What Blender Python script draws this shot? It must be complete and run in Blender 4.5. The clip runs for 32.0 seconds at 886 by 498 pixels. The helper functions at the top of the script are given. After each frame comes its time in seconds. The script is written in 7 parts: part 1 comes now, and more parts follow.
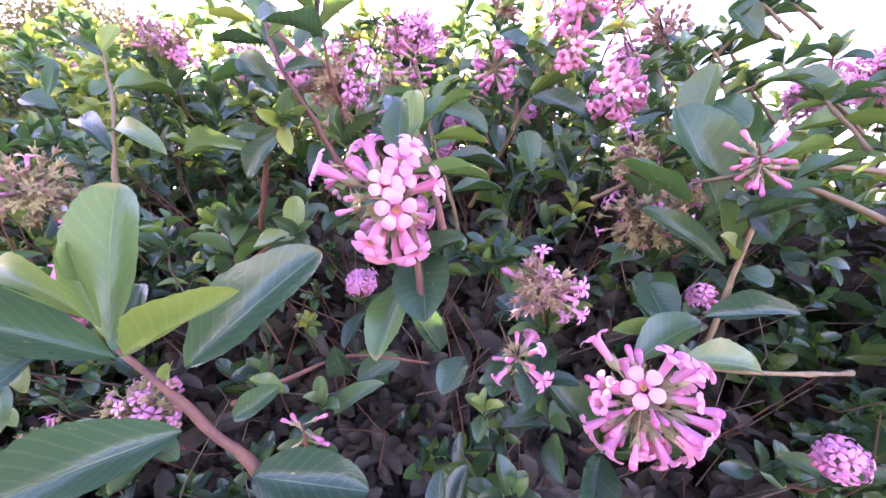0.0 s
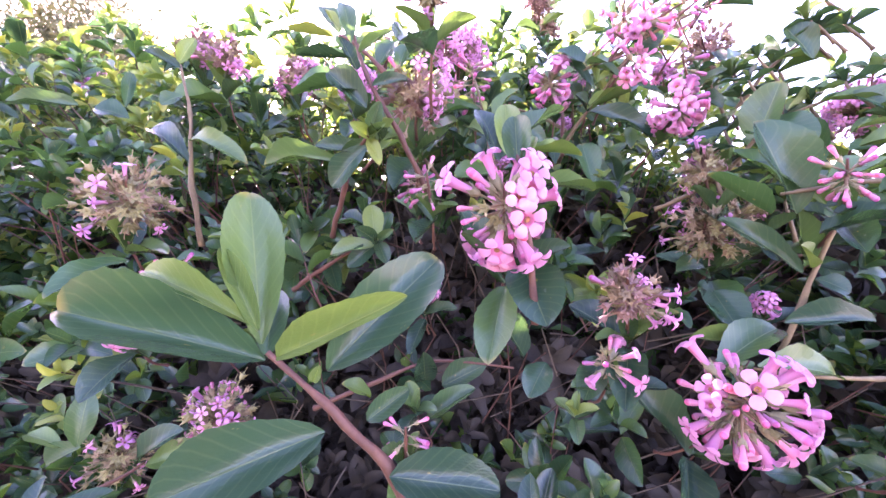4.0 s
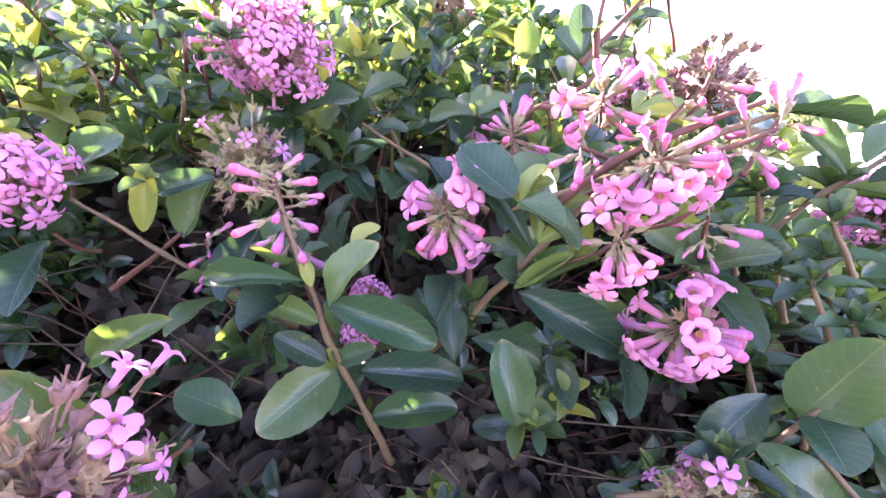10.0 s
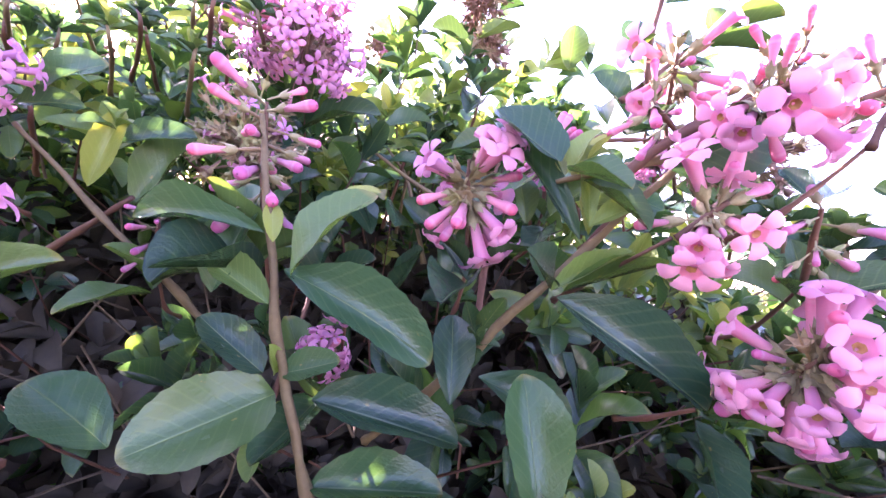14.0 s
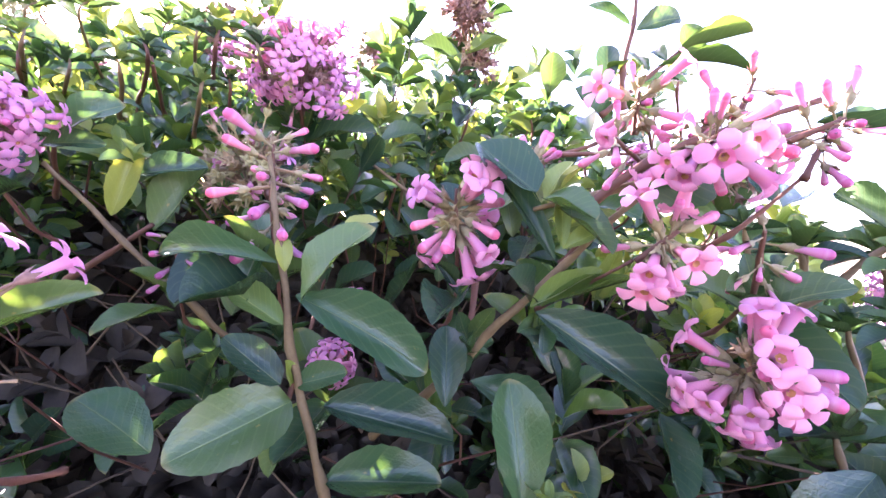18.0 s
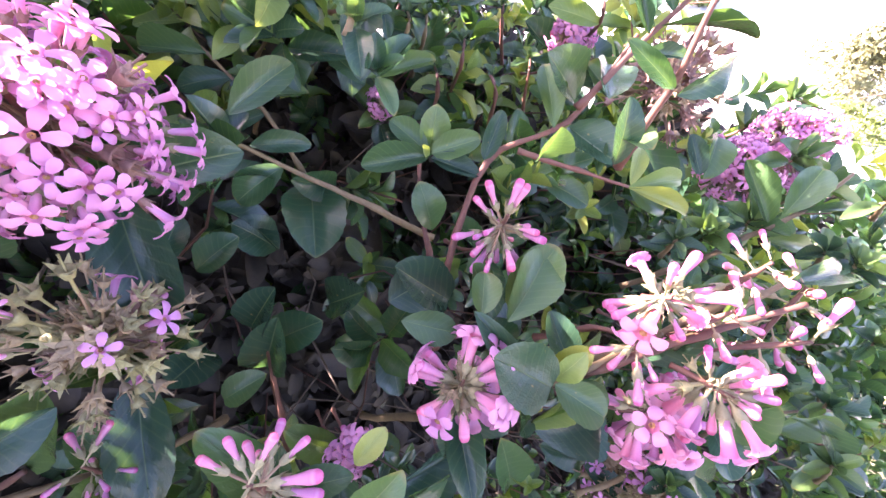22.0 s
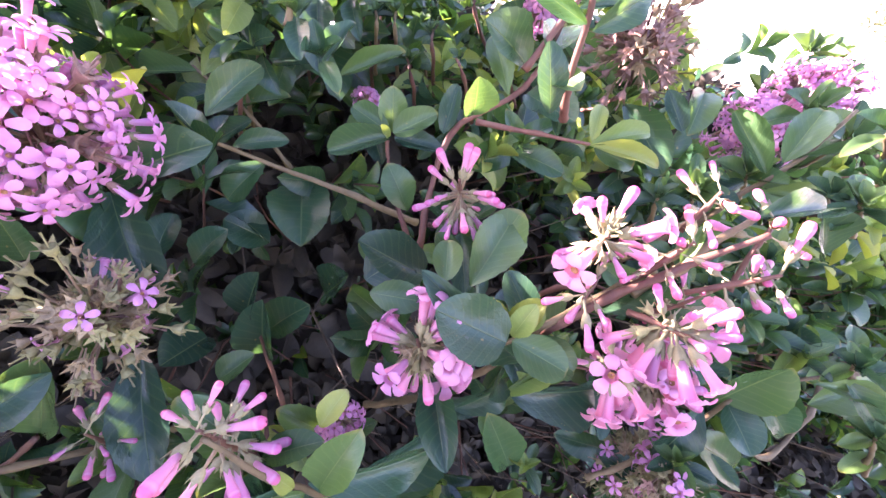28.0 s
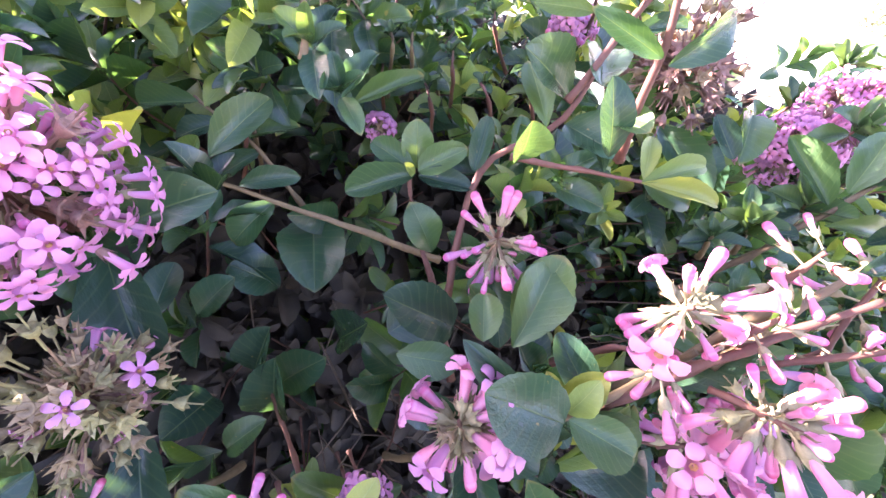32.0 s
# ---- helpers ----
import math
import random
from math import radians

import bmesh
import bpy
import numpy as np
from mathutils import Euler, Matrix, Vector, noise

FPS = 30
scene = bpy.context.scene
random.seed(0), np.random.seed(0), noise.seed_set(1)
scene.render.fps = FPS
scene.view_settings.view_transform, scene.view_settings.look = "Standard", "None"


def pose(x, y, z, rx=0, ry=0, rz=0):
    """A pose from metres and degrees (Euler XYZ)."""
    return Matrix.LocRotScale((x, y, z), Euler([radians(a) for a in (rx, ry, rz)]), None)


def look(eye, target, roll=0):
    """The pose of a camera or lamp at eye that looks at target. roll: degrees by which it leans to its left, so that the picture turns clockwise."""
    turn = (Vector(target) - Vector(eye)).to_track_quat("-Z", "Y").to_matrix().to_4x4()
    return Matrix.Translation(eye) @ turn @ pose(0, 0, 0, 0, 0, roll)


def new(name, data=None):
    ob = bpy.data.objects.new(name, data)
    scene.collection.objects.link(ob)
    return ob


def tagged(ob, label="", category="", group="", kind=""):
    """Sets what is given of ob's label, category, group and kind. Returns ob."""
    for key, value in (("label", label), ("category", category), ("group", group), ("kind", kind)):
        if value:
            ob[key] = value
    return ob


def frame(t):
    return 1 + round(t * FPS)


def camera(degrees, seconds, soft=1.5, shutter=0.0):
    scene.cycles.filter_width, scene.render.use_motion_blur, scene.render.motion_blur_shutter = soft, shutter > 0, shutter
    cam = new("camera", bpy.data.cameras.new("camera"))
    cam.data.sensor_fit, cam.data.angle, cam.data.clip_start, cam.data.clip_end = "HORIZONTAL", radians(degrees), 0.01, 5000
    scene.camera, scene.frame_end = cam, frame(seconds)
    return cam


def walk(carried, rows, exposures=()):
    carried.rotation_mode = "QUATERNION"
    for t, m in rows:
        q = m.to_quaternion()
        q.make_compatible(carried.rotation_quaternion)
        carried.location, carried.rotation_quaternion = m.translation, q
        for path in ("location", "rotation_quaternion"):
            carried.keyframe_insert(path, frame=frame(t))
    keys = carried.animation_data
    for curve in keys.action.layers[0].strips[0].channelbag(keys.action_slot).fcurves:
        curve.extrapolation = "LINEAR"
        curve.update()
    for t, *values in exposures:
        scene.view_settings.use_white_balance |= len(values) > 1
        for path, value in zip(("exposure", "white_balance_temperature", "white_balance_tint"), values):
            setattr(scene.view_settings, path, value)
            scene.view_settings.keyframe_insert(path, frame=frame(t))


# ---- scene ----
cam = camera(96.6, 32.0)
PATH = [
    (0.0, -0.0020, -0.0032, 1.1512, 86.61, 1.17, -0.09),
    (0.5, -0.0139, -0.0044, 1.1494, 87.08, 0.63, -0.08),
    (1.0, -0.0261, -0.0051, 1.1444, 88.64, 0.81, -0.04),
    (1.5, -0.0350, -0.0054, 1.1487, 88.29, 0.75, -0.35),
    (2.0, -0.0350, -0.0069, 1.1519, 87.73, 0.56, -0.20),
    (2.5, -0.0412, -0.0107, 1.1512, 87.69, 0.45, -0.90),
    (4.5, -0.0405, -0.0065, 1.1522, 87.85, 1.01, -0.78),
    (5.0, -0.0397, -0.0050, 1.1528, 87.83, 1.03, -0.89),
    (5.5, -0.0462, -0.0090, 1.1651, 86.64, 0.78, -1.30),
    (6.0, -0.0570, -0.0070, 1.1722, 85.54, -0.45, -2.48),
    (6.5, -0.0688, -0.0025, 1.2063, 79.81, -4.18, -6.29),
    (7.0, -0.0772, 0.0349, 1.2253, 72.72, -8.01, -16.36),
    (7.5, -0.0718, 0.0394, 1.2207, 72.17, -4.46, -18.81),
    (8.0, -0.0812, 0.0318, 1.2833, 65.75, -0.17, -19.33),
    (8.5, -0.0403, 0.0268, 1.3396, 60.88, 5.57, -15.37),
    (9.0, -0.0254, 0.0683, 1.3098, 63.99, 5.98, -15.53),
    (9.5, 0.0033, 0.0951, 1.3141, 61.54, 7.15, -13.80),
    (10.0, 0.0046, 0.1286, 1.2785, 69.09, 0.48, -12.99),
    (10.5, 0.0021, 0.1291, 1.2678, 72.73, -1.74, -14.05),
    (11.0, 0.0090, 0.1432, 1.2527, 77.05, -1.70, -14.65),
    (11.5, 0.0101, 0.1591, 1.2452, 74.43, -1.54, -14.58),
    (12.0, 0.0117, 0.1504, 1.2345, 87.64, -9.73, -11.74),
    (12.5, 0.0110, 0.1561, 1.2227, 90.31, -11.14, -12.13),
    (13.0, 0.0095, 0.1583, 1.2249, 90.94, -10.41, -13.18),
    (13.5, 0.0084, 0.1539, 1.2321, 88.70, -8.73, -12.56),
    (14.0, 0.0068, 0.1501, 1.2331, 88.25, -7.89, -12.31),
    (14.5, 0.0170, 0.1489, 1.2290, 89.12, -7.65, -10.84),
    (16.5, 0.0149, 0.1427, 1.2370, 87.50, -6.75, -11.04),
    (17.0, 0.0077, 0.1430, 1.2378, 87.38, -6.82, -11.90),
    (17.5, 0.0072, 0.1418, 1.2360, 87.59, -6.70, -12.12),
    (18.0, 0.0059, 0.1391, 1.2427, 86.31, -6.17, -12.14),
    (18.5, 0.0031, 0.1411, 1.2460, 85.79, -6.50, -12.61),
    (19.0, 0.0023, 0.1438, 1.2710, 80.31, -2.93, -13.46),
    (19.5, 0.0072, 0.1594, 1.3407, 57.91, 0.58, -14.73),
    (20.0, -0.0094, 0.1848, 1.3401, 53.14, -3.69, -19.50),
    (20.5, -0.0240, 0.2162, 1.3364, 48.53, -12.56, -29.35),
    (21.0, -0.0279, 0.2216, 1.3378, 46.38, -12.23, -34.32),
    (21.5, -0.0148, 0.2194, 1.3349, 44.56, -10.93, -36.39),
    (22.0, -0.0047, 0.2202, 1.3438, 41.25, -6.48, -36.27),
    (22.5, -0.0006, 0.2104, 1.3394, 42.71, -5.34, -35.20),
    (23.0, 0.0016, 0.1972, 1.3318, 45.88, -3.89, -33.60),
    (23.5, -0.0010, 0.1956, 1.3277, 46.97, -3.67, -33.17),
    (24.0, 0.0011, 0.1976, 1.3349, 44.96, -3.28, -33.10),
    (24.5, 0.0056, 0.1975, 1.3389, 43.81, -2.04, -33.11),
    (25.0, 0.0003, 0.1997, 1.3353, 44.39, -2.53, -34.03),
    (25.5, 0.0038, 0.1981, 1.3376, 43.99, -1.44, -33.66),
    (27.5, 0.0019, 0.1951, 1.3310, 45.33, 0.00, -34.83),
    (28.0, 0.0084, 0.1962, 1.3375, 43.69, 1.28, -34.92),
    (28.5, 0.0114, 0.1978, 1.3461, 43.69, 2.42, -34.79),
    (29.0, 0.0167, 0.1981, 1.3487, 42.84, 2.95, -35.27),
    (29.5, 0.0264, 0.2018, 1.3500, 41.78, 3.86, -35.45),
    (30.0, 0.0304, 0.2099, 1.3475, 40.95, 4.12, -35.26),
    (30.5, 0.0264, 0.2128, 1.3491, 40.55, 4.03, -35.80),
    (31.0, 0.0160, 0.2182, 1.3532, 41.09, 2.07, -36.46),
    (31.5, 0.0098, 0.2229, 1.3520, 41.13, 1.93, -36.58),
    (32.0, 0.0116, 0.2163, 1.3371, 44.47, 2.07, -35.57),
]
SKY, SUN = 0.088, 5.0
walk(cam, [(t, pose(x, y, z, rx, ry, rz)) for t, x, y, z, rx, ry, rz in PATH],
     [(0.0, 4.58, 6400, 67), (7.0, 4.58, 6450, 65), (10.0, 4.42, 6500, 61), (16.0, 4.4, 6300, 58), (20.0, 4.25, 6600, 50), (25.0, 4.22, 6600, 49), (32.0, 4.27, 6480, 49)])
# ---------------------------------------------------------------- light
world = bpy.data.worlds.new("world")
scene.world = world
world.use_nodes = True
wn = world.node_tree
sky = wn.nodes.new("ShaderNodeTexSky")
sky.sky_type, sky.sun_disc = "NISHITA", False
sky.sun_elevation, sky.sun_rotation = radians(21.5), radians(-33.0)
sky.air_density, sky.dust_density = 1.0, 1.6
wn.links.new(sky.outputs[0], wn.nodes["Background"].inputs[0])
wn.nodes["Background"].inputs[1].default_value = SKY
sun = new("sun", bpy.data.lights.new("sun", "SUN"))
sun.data.energy, sun.data.angle, sun.data.color = SUN, radians(0.6), (1.0, 0.94, 0.84)
sun.matrix_basis = look((-0.507, 0.78, 0.366), (0, 0, 0))


# ---------------------------------------------------------------- materials
def material(name):
    m = bpy.data.materials.new(name)
    m.use_nodes = True
    return m, m.node_tree.nodes, m.node_tree.links, m.node_tree.nodes["Principled BSDF"]


def ramp(n, stops):
    r = n.new("ShaderNodeValToRGB")
    e = r.color_ramp.elements
    while len(e) < len(stops):
        e.new(0.5)
    for k, (at, c) in enumerate(stops):
        e[k].position, e[k].color = at, (*c, 1)
    return r


def mathn(n, l, op, a, b=None, clamp=False):
    k = n.new("ShaderNodeMath")
    k.operation, k.use_clamp = op, clamp
    for q, v in enumerate((a, b)):
        if v is None:
            continue
        if isinstance(v, (int, float)):
            k.inputs[q].default_value = v
        else:
            l.new(v, k.inputs[q])
    return k.outputs[0]


def mixc(n, l, f, a, b, mode="MIX"):
    k = n.new("ShaderNodeMix")
    k.data_type, k.blend_type = "RGBA", mode
    for q, v in ((0, f), (6, a), (7, b)):
        if isinstance(v, (int, float)):
            k.inputs[q].default_value = v
        elif isinstance(v, tuple):
            k.inputs[q].default_value = (*v, 1)
        else:
            l.new(v, k.inputs[q])
    return k.outputs[2]


def leaf_material(name, stops, rib, glow, island, rough=0.21):
    """Leathery leaf: midrib and side veins along its own length, blotches, gloss, light through the blade."""
    m, n, l, p = material(name)
    uv = n.new("ShaderNodeUVMap").outputs[0]
    sep = n.new("ShaderNodeSeparateXYZ")
    l.new(uv, sep.inputs[0])
    u, v = sep.outputs[0], sep.outputs[1]
    if island:
        rnd = n.new("ShaderNodeNewGeometry").outputs["Random Per Island"]
    else:
        rnd = n.new("ShaderNodeObjectInfo").outputs["Random"]
    base = ramp(n, stops)
    l.new(rnd, base.inputs[0])
    co = n.new("ShaderNodeTexCoord").outputs["Object"]
    blot = n.new("ShaderNodeTexNoise")
    blot.inputs["Scale"].default_value = 90.0 if island else 5.0
    blot.inputs["Detail"].default_value = 4.0
    l.new(co, blot.inputs["Vector"])
    col = mixc(n, l, mathn(n, l, "MULTIPLY", blot.outputs[0], 0.22), base.outputs[0], (0.08, 0.11, 0.045))
    side = mathn(n, l, "ABSOLUTE", mathn(n, l, "SUBTRACT", u, 0.5))
    wob = mathn(n, l, "ADD", mathn(n, l, "MULTIPLY", v, 9.0), mathn(n, l, "MULTIPLY", side, -5.0))
    vein = mathn(n, l, "ABSOLUTE", mathn(n, l, "SUBTRACT", mathn(n, l, "FRACT", wob), 0.5))
    veinm = mathn(n, l, "SUBTRACT", 1.0, mathn(n, l, "MULTIPLY", vein, 7.0), True)
    mid = mathn(n, l, "SUBTRACT", 1.0, mathn(n, l, "MULTIPLY", side, 48.0), True)
    both = mathn(n, l, "MAXIMUM", mathn(n, l, "MULTIPLY", veinm, 0.10), mathn(n, l, "MULTIPLY", mid, 0.5))
    col = mixc(n, l, both, col, rib)
    spot = n.new("ShaderNodeTexNoise")
    spot.inputs["Scale"].default_value = 190.0 if island else 8.0
    spot.inputs["Detail"].default_value = 3.0
    l.new(co, spot.inputs["Vector"])
    worn = mathn(n, l, "MULTIPLY", mathn(n, l, "SUBTRACT", spot.outputs[0], 0.72), 22.0, True)
    tip = mathn(n, l, "MULTIPLY", mathn(n, l, "SUBTRACT", mathn(n, l, "ADD", v, mathn(n, l, "MULTIPLY", rnd, 0.10)), 1.02), 18.0, True)
    col = mixc(n, l, mathn(n, l, "MULTIPLY", mathn(n, l, "MAXIMUM", worn, tip), 0.6), col, (0.24, 0.20, 0.06))
    l.new(col, p.inputs["Base Color"])
    l.new(mathn(n, l, "ADD", mathn(n, l, "MULTIPLY", blot.outputs[0], 0.22), rough - 0.1), p.inputs["Roughness"])
    p.inputs["Specular IOR Level"].default_value = 0.6 if island else 0.45
    fine = n.new("ShaderNodeTexNoise")
    fine.inputs["Scale"].default_value = 400.0 if island else 26.0
    l.new(co, fine.inputs["Vector"])
    h = mathn(n, l, "ADD", mathn(n, l, "MULTIPLY", both, -1.0), mathn(n, l, "MULTIPLY", fine.outputs[0], 0.5))
    bump = n.new("ShaderNodeBump")
    bump.inputs["Strength"].default_value, bump.inputs["Distance"].default_value = 0.45, 0.0006
    l.new(h, bump.inputs["Height"])
    l.new(bump.outputs[0], p.inputs["Normal"])
    tr = n.new("ShaderNodeBsdfTranslucent")
    l.new(mixc(n, l, 1.0, col, glow, "MULTIPLY"), tr.inputs[0])
    mx = n.new("ShaderNodeMixShader")
    mx.inputs[0].default_value = 0.34 if island else 0.30
    l.new(p.outputs[0], mx.inputs[1])
    l.new(tr.outputs[0], mx.inputs[2])
    l.new(mx.outputs[0], n["Material Output"].inputs[0])
    return m


DARK = [(0.0, (0.011, 0.042, 0.030)), (0.4, (0.017, 0.062, 0.034)), (0.75, (0.030, 0.092, 0.036)), (1.0, (0.085, 0.155, 0.042))]
FRESH = [(0.0, (0.085, 0.16, 0.04)), (0.6, (0.14, 0.22, 0.05)), (1.0, (0.28, 0.31, 0.06))]
MIDG = [(0.0, (0.025, 0.07, 0.034)), (0.6, (0.045, 0.105, 0.04)), (1.0, (0.09, 0.165, 0.045))]
leaf_dark = leaf_material("leaf_dark", DARK, (0.16, 0.23, 0.10), (1.7, 1.6, 0.6), False)
leaf_deep = leaf_material("leaf_deep", [(0.0, (0.013, 0.046, 0.030)), (1.0, (0.026, 0.080, 0.036))], (0.16, 0.23, 0.10), (1.5, 1.4, 0.6), False)
leaf_mid = leaf_material("leaf_mid", MIDG, (0.20, 0.28, 0.10), (1.6, 1.5, 0.6), False)
leaf_fresh = leaf_material("leaf_fresh", FRESH, (0.34, 0.40, 0.14), (1.35, 1.25, 0.5), False, 0.4)
mass_dark = leaf_material("mass_dark", DARK, (0.14, 0.21, 0.09), (3.2, 2.9, 0.9), True)
mass_fresh = leaf_material("mass_fresh", FRESH, (0.34, 0.40, 0.14), (2.2, 2.0, 0.8), True, 0.42)


def petal_material(name, base, tube, lobe, tip):
    """Waxy pink flower: pale at the base, rosy along the tube, pale lobes, deep rose where it is still shut; streaked."""
    m, n, l, p = material(name)
    sep = n.new("ShaderNodeSeparateXYZ")
    l.new(n.new("ShaderNodeUVMap").outputs[0], sep.inputs[0])
    r = ramp(n, [(0.0, base), (0.45, tube), (0.7, lobe), (1.0, tip)])
    l.new(sep.outputs[1], r.inputs[0])
    info = n.new("ShaderNodeObjectInfo").outputs["Random"]
    hue = n.new("ShaderNodeHueSaturation")
    l.new(mathn(n, l, "ADD", mathn(n, l, "MULTIPLY", info, 0.05), 0.475), hue.inputs["Hue"])
    l.new(mathn(n, l, "ADD", mathn(n, l, "MULTIPLY", info, 0.45), 0.74), hue.inputs["Value"])
    l.new(r.outputs[0], hue.inputs["Color"])
    st = n.new("ShaderNodeTexNoise")
    st.inputs["Scale"].default_value = 900.0
    l.new(n.new("ShaderNodeTexCoord").outputs["Object"], st.inputs["Vector"])
    col = mixc(n, l, mathn(n, l, "MULTIPLY", st.outputs[0], 0.35), hue.outputs[0], tuple(0.7 * c for c in lobe))
    l.new(col, p.inputs["Base Color"])
    p.inputs["Roughness"].default_value = 0.5
    tr = n.new("ShaderNodeBsdfTranslucent")
    l.new(col, tr.inputs[0])
    mx = n.new("ShaderNodeMixShader")
    mx.inputs[0].default_value = 0.35
    l.new(p.outputs[0], mx.inputs[1])
    l.new(tr.outputs[0], mx.inputs[2])
    l.new(mx.outputs[0], n["Material Output"].inputs[0])
    return m


petal_rose = petal_material("petal_rose", (0.70, 0.34, 0.44), (0.68, 0.21, 0.36), (0.70, 0.31, 0.45), (0.66, 0.13, 0.28))
petal_lilac = petal_material("petal_lilac", (0.74, 0.40, 0.54), (0.66, 0.24, 0.43), (0.69, 0.30, 0.49), (0.55, 0.12, 0.28))


def rough_material(name, a, b, scale, rough=0.7, bump=0.3, dist=0.0008):
    m, n, l, p = material(name)
    co = n.new("ShaderNodeTexCoord").outputs["Object"]
    t1, t2 = n.new("ShaderNodeTexNoise"), n.new("ShaderNodeTexNoise")
    t1.inputs["Scale"].default_value, t2.inputs["Scale"].default_value = scale, scale * 7
    t1.inputs["Detail"].default_value = t2.inputs["Detail"].default_value = 5.0
    l.new(co, t1.inputs["Vector"])
    l.new(co, t2.inputs["Vector"])
    f = mathn(n, l, "ADD", mathn(n, l, "MULTIPLY", t1.outputs[0], 0.7), mathn(n, l, "MULTIPLY", t2.outputs[0], 0.4))
    r = ramp(n, [(0.3, a), (0.75, b)])
    l.new(f, r.inputs[0])
    info = n.new("ShaderNodeObjectInfo").outputs["Random"]
    hue = n.new("ShaderNodeHueSaturation")
    l.new(mathn(n, l, "ADD", mathn(n, l, "MULTIPLY", info, 0.5), 0.75), hue.inputs["Value"])
    l.new(r.outputs[0], hue.inputs["Color"])
    l.new(hue.outputs[0], p.inputs["Base Color"])
    p.inputs["Roughness"].default_value = rough
    bp = n.new("ShaderNodeBump")
    bp.inputs["Strength"].default_value, bp.inputs["Distance"].default_value = bump, dist
    l.new(f, bp.inputs["Height"])
    l.new(bp.outputs[0], p.inputs["Normal"])
    return m


throat_brown = rough_material("throat_brown", (0.22, 0.10, 0.04), (0.42, 0.20, 0.08), 300)
calyx_green = rough_material("calyx_green", (0.14, 0.13, 0.06), (0.28, 0.23, 0.12), 300)
calyx_red = rough_material("calyx_red", (0.13, 0.075, 0.04), (0.25, 0.16, 0.085), 300)
calyx_brown = rough_material("calyx_brown", (0.13, 0.085, 0.045), (0.31, 0.22, 0.11), 300)
calyx_olive = rough_material("calyx_olive", (0.11, 0.10, 0.04), (0.29, 0.25, 0.10), 300)
calyx_wine = rough_material("calyx_wine", (0.11, 0.055, 0.045), (0.27, 0.15, 0.11), 300)
stem_red = rough_material("stem_red", (0.075, 0.026, 0.018), (0.15, 0.062, 0.034), 120)
stem_brown = rough_material("stem_brown", (0.08, 0.048, 0.02), (0.165, 0.115, 0.05), 110)
bark = rough_material("bark", (0.05, 0.035, 0.025), (0.15, 0.11, 0.07), 60, 0.85, 0.6)
soil = rough_material("soil", (0.06, 0.045, 0.03), (0.16, 0.12, 0.08), 20, 0.95, 0.8, 0.01)
pale_ground = rough_material("pale_ground", (0.72, 0.70, 0.66), (0.88, 0.86, 0.81), 1.3, 0.9, 0.4, 0.01)
# dull dead-leaf brown, kept very dark to put the hedge's inner shade into colour
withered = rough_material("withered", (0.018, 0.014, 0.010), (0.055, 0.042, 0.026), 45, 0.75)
# made-up dark tone for the unseen ground, so it reflects little light
turf = rough_material("turf", (0.05, 0.055, 0.025), (0.14, 0.13, 0.06), 9, 0.9, 0.6, 0.01)
far_leaf = rough_material("far_leaf", (0.06, 0.11, 0.025), (0.18, 0.23, 0.055), 6, 0.6)
far_olive = rough_material("far_olive", (0.045, 0.065, 0.025), (0.14, 0.14, 0.055), 6, 0.6)


# ---------------------------------------------------------------- meshes
def mesh(name, verts, faces, mats, uvs=None, mi=None, smooth=True):
    me = bpy.data.meshes.new(name)
    me.from_pydata([tuple(v) for v in verts], [], [tuple(f) for f in faces])
    for m in mats:
        me.materials.append(m)
    if uvs is not None:
        lay = me.uv_layers.new(name="UVMap")
        idx = np.empty(len(me.loops), np.int32)
        me.loops.foreach_get("vertex_index", idx)
        lay.data.foreach_set("uv", np.asarray(uvs, np.float32)[idx].ravel())
    if mi is not None:
        me.polygons.foreach_set("material_index", np.asarray(mi, np.int32))
    me.polygons.foreach_set("use_smooth", np.full(len(me.polygons), smooth))
    me.update()
    return me


WIDE = {b: 1 / max((k / 200) ** b * (1 - k / 200) ** 0.55 for k in range(200)) for b in (0.55, 0.65, 0.75, 0.85, 0.95)}


def leaf_shape(rows, bend, fold, twist, teeth, blunt):
    """A blade one long (y) and one wide (x): obovate, toothed, folded along the rib and bent back."""
    verts, uvs, faces = [], [], []
    cols = 4 if rows > 6 else 2
    for i in range(rows + 1):
        v = math.sin(0.5 * math.pi * i / rows) if i < rows else 1.0
        w = 0.5 * WIDE[blunt] * v ** blunt * (1 - v) ** 0.55 + 0.025 * (1 - v)
        if teeth and 1 < i < rows:
            w *= 1.0 + (0.022 if i % 2 else -0.016)
        zc = -bend * v * v
        for j in range(cols + 1):
            s = 2 * j / cols - 1
            x = s * w
            z = zc + fold * abs(s) * w + 0.035 * math.sin(9 * v + 2.2 * s) * abs(s) * w * 2 + twist * v * s * w
            verts.append((x, v * (1 - 0.25 * bend * v), z))
            uvs.append((0.5 + 0.5 * s * 0.98, v))
    for i in range(rows):
        for j in range(cols):
            a = i * (cols + 1) + j
            faces.append((a, a + 1, a + cols + 2, a + cols + 1))
    return np.array(verts), faces, uvs


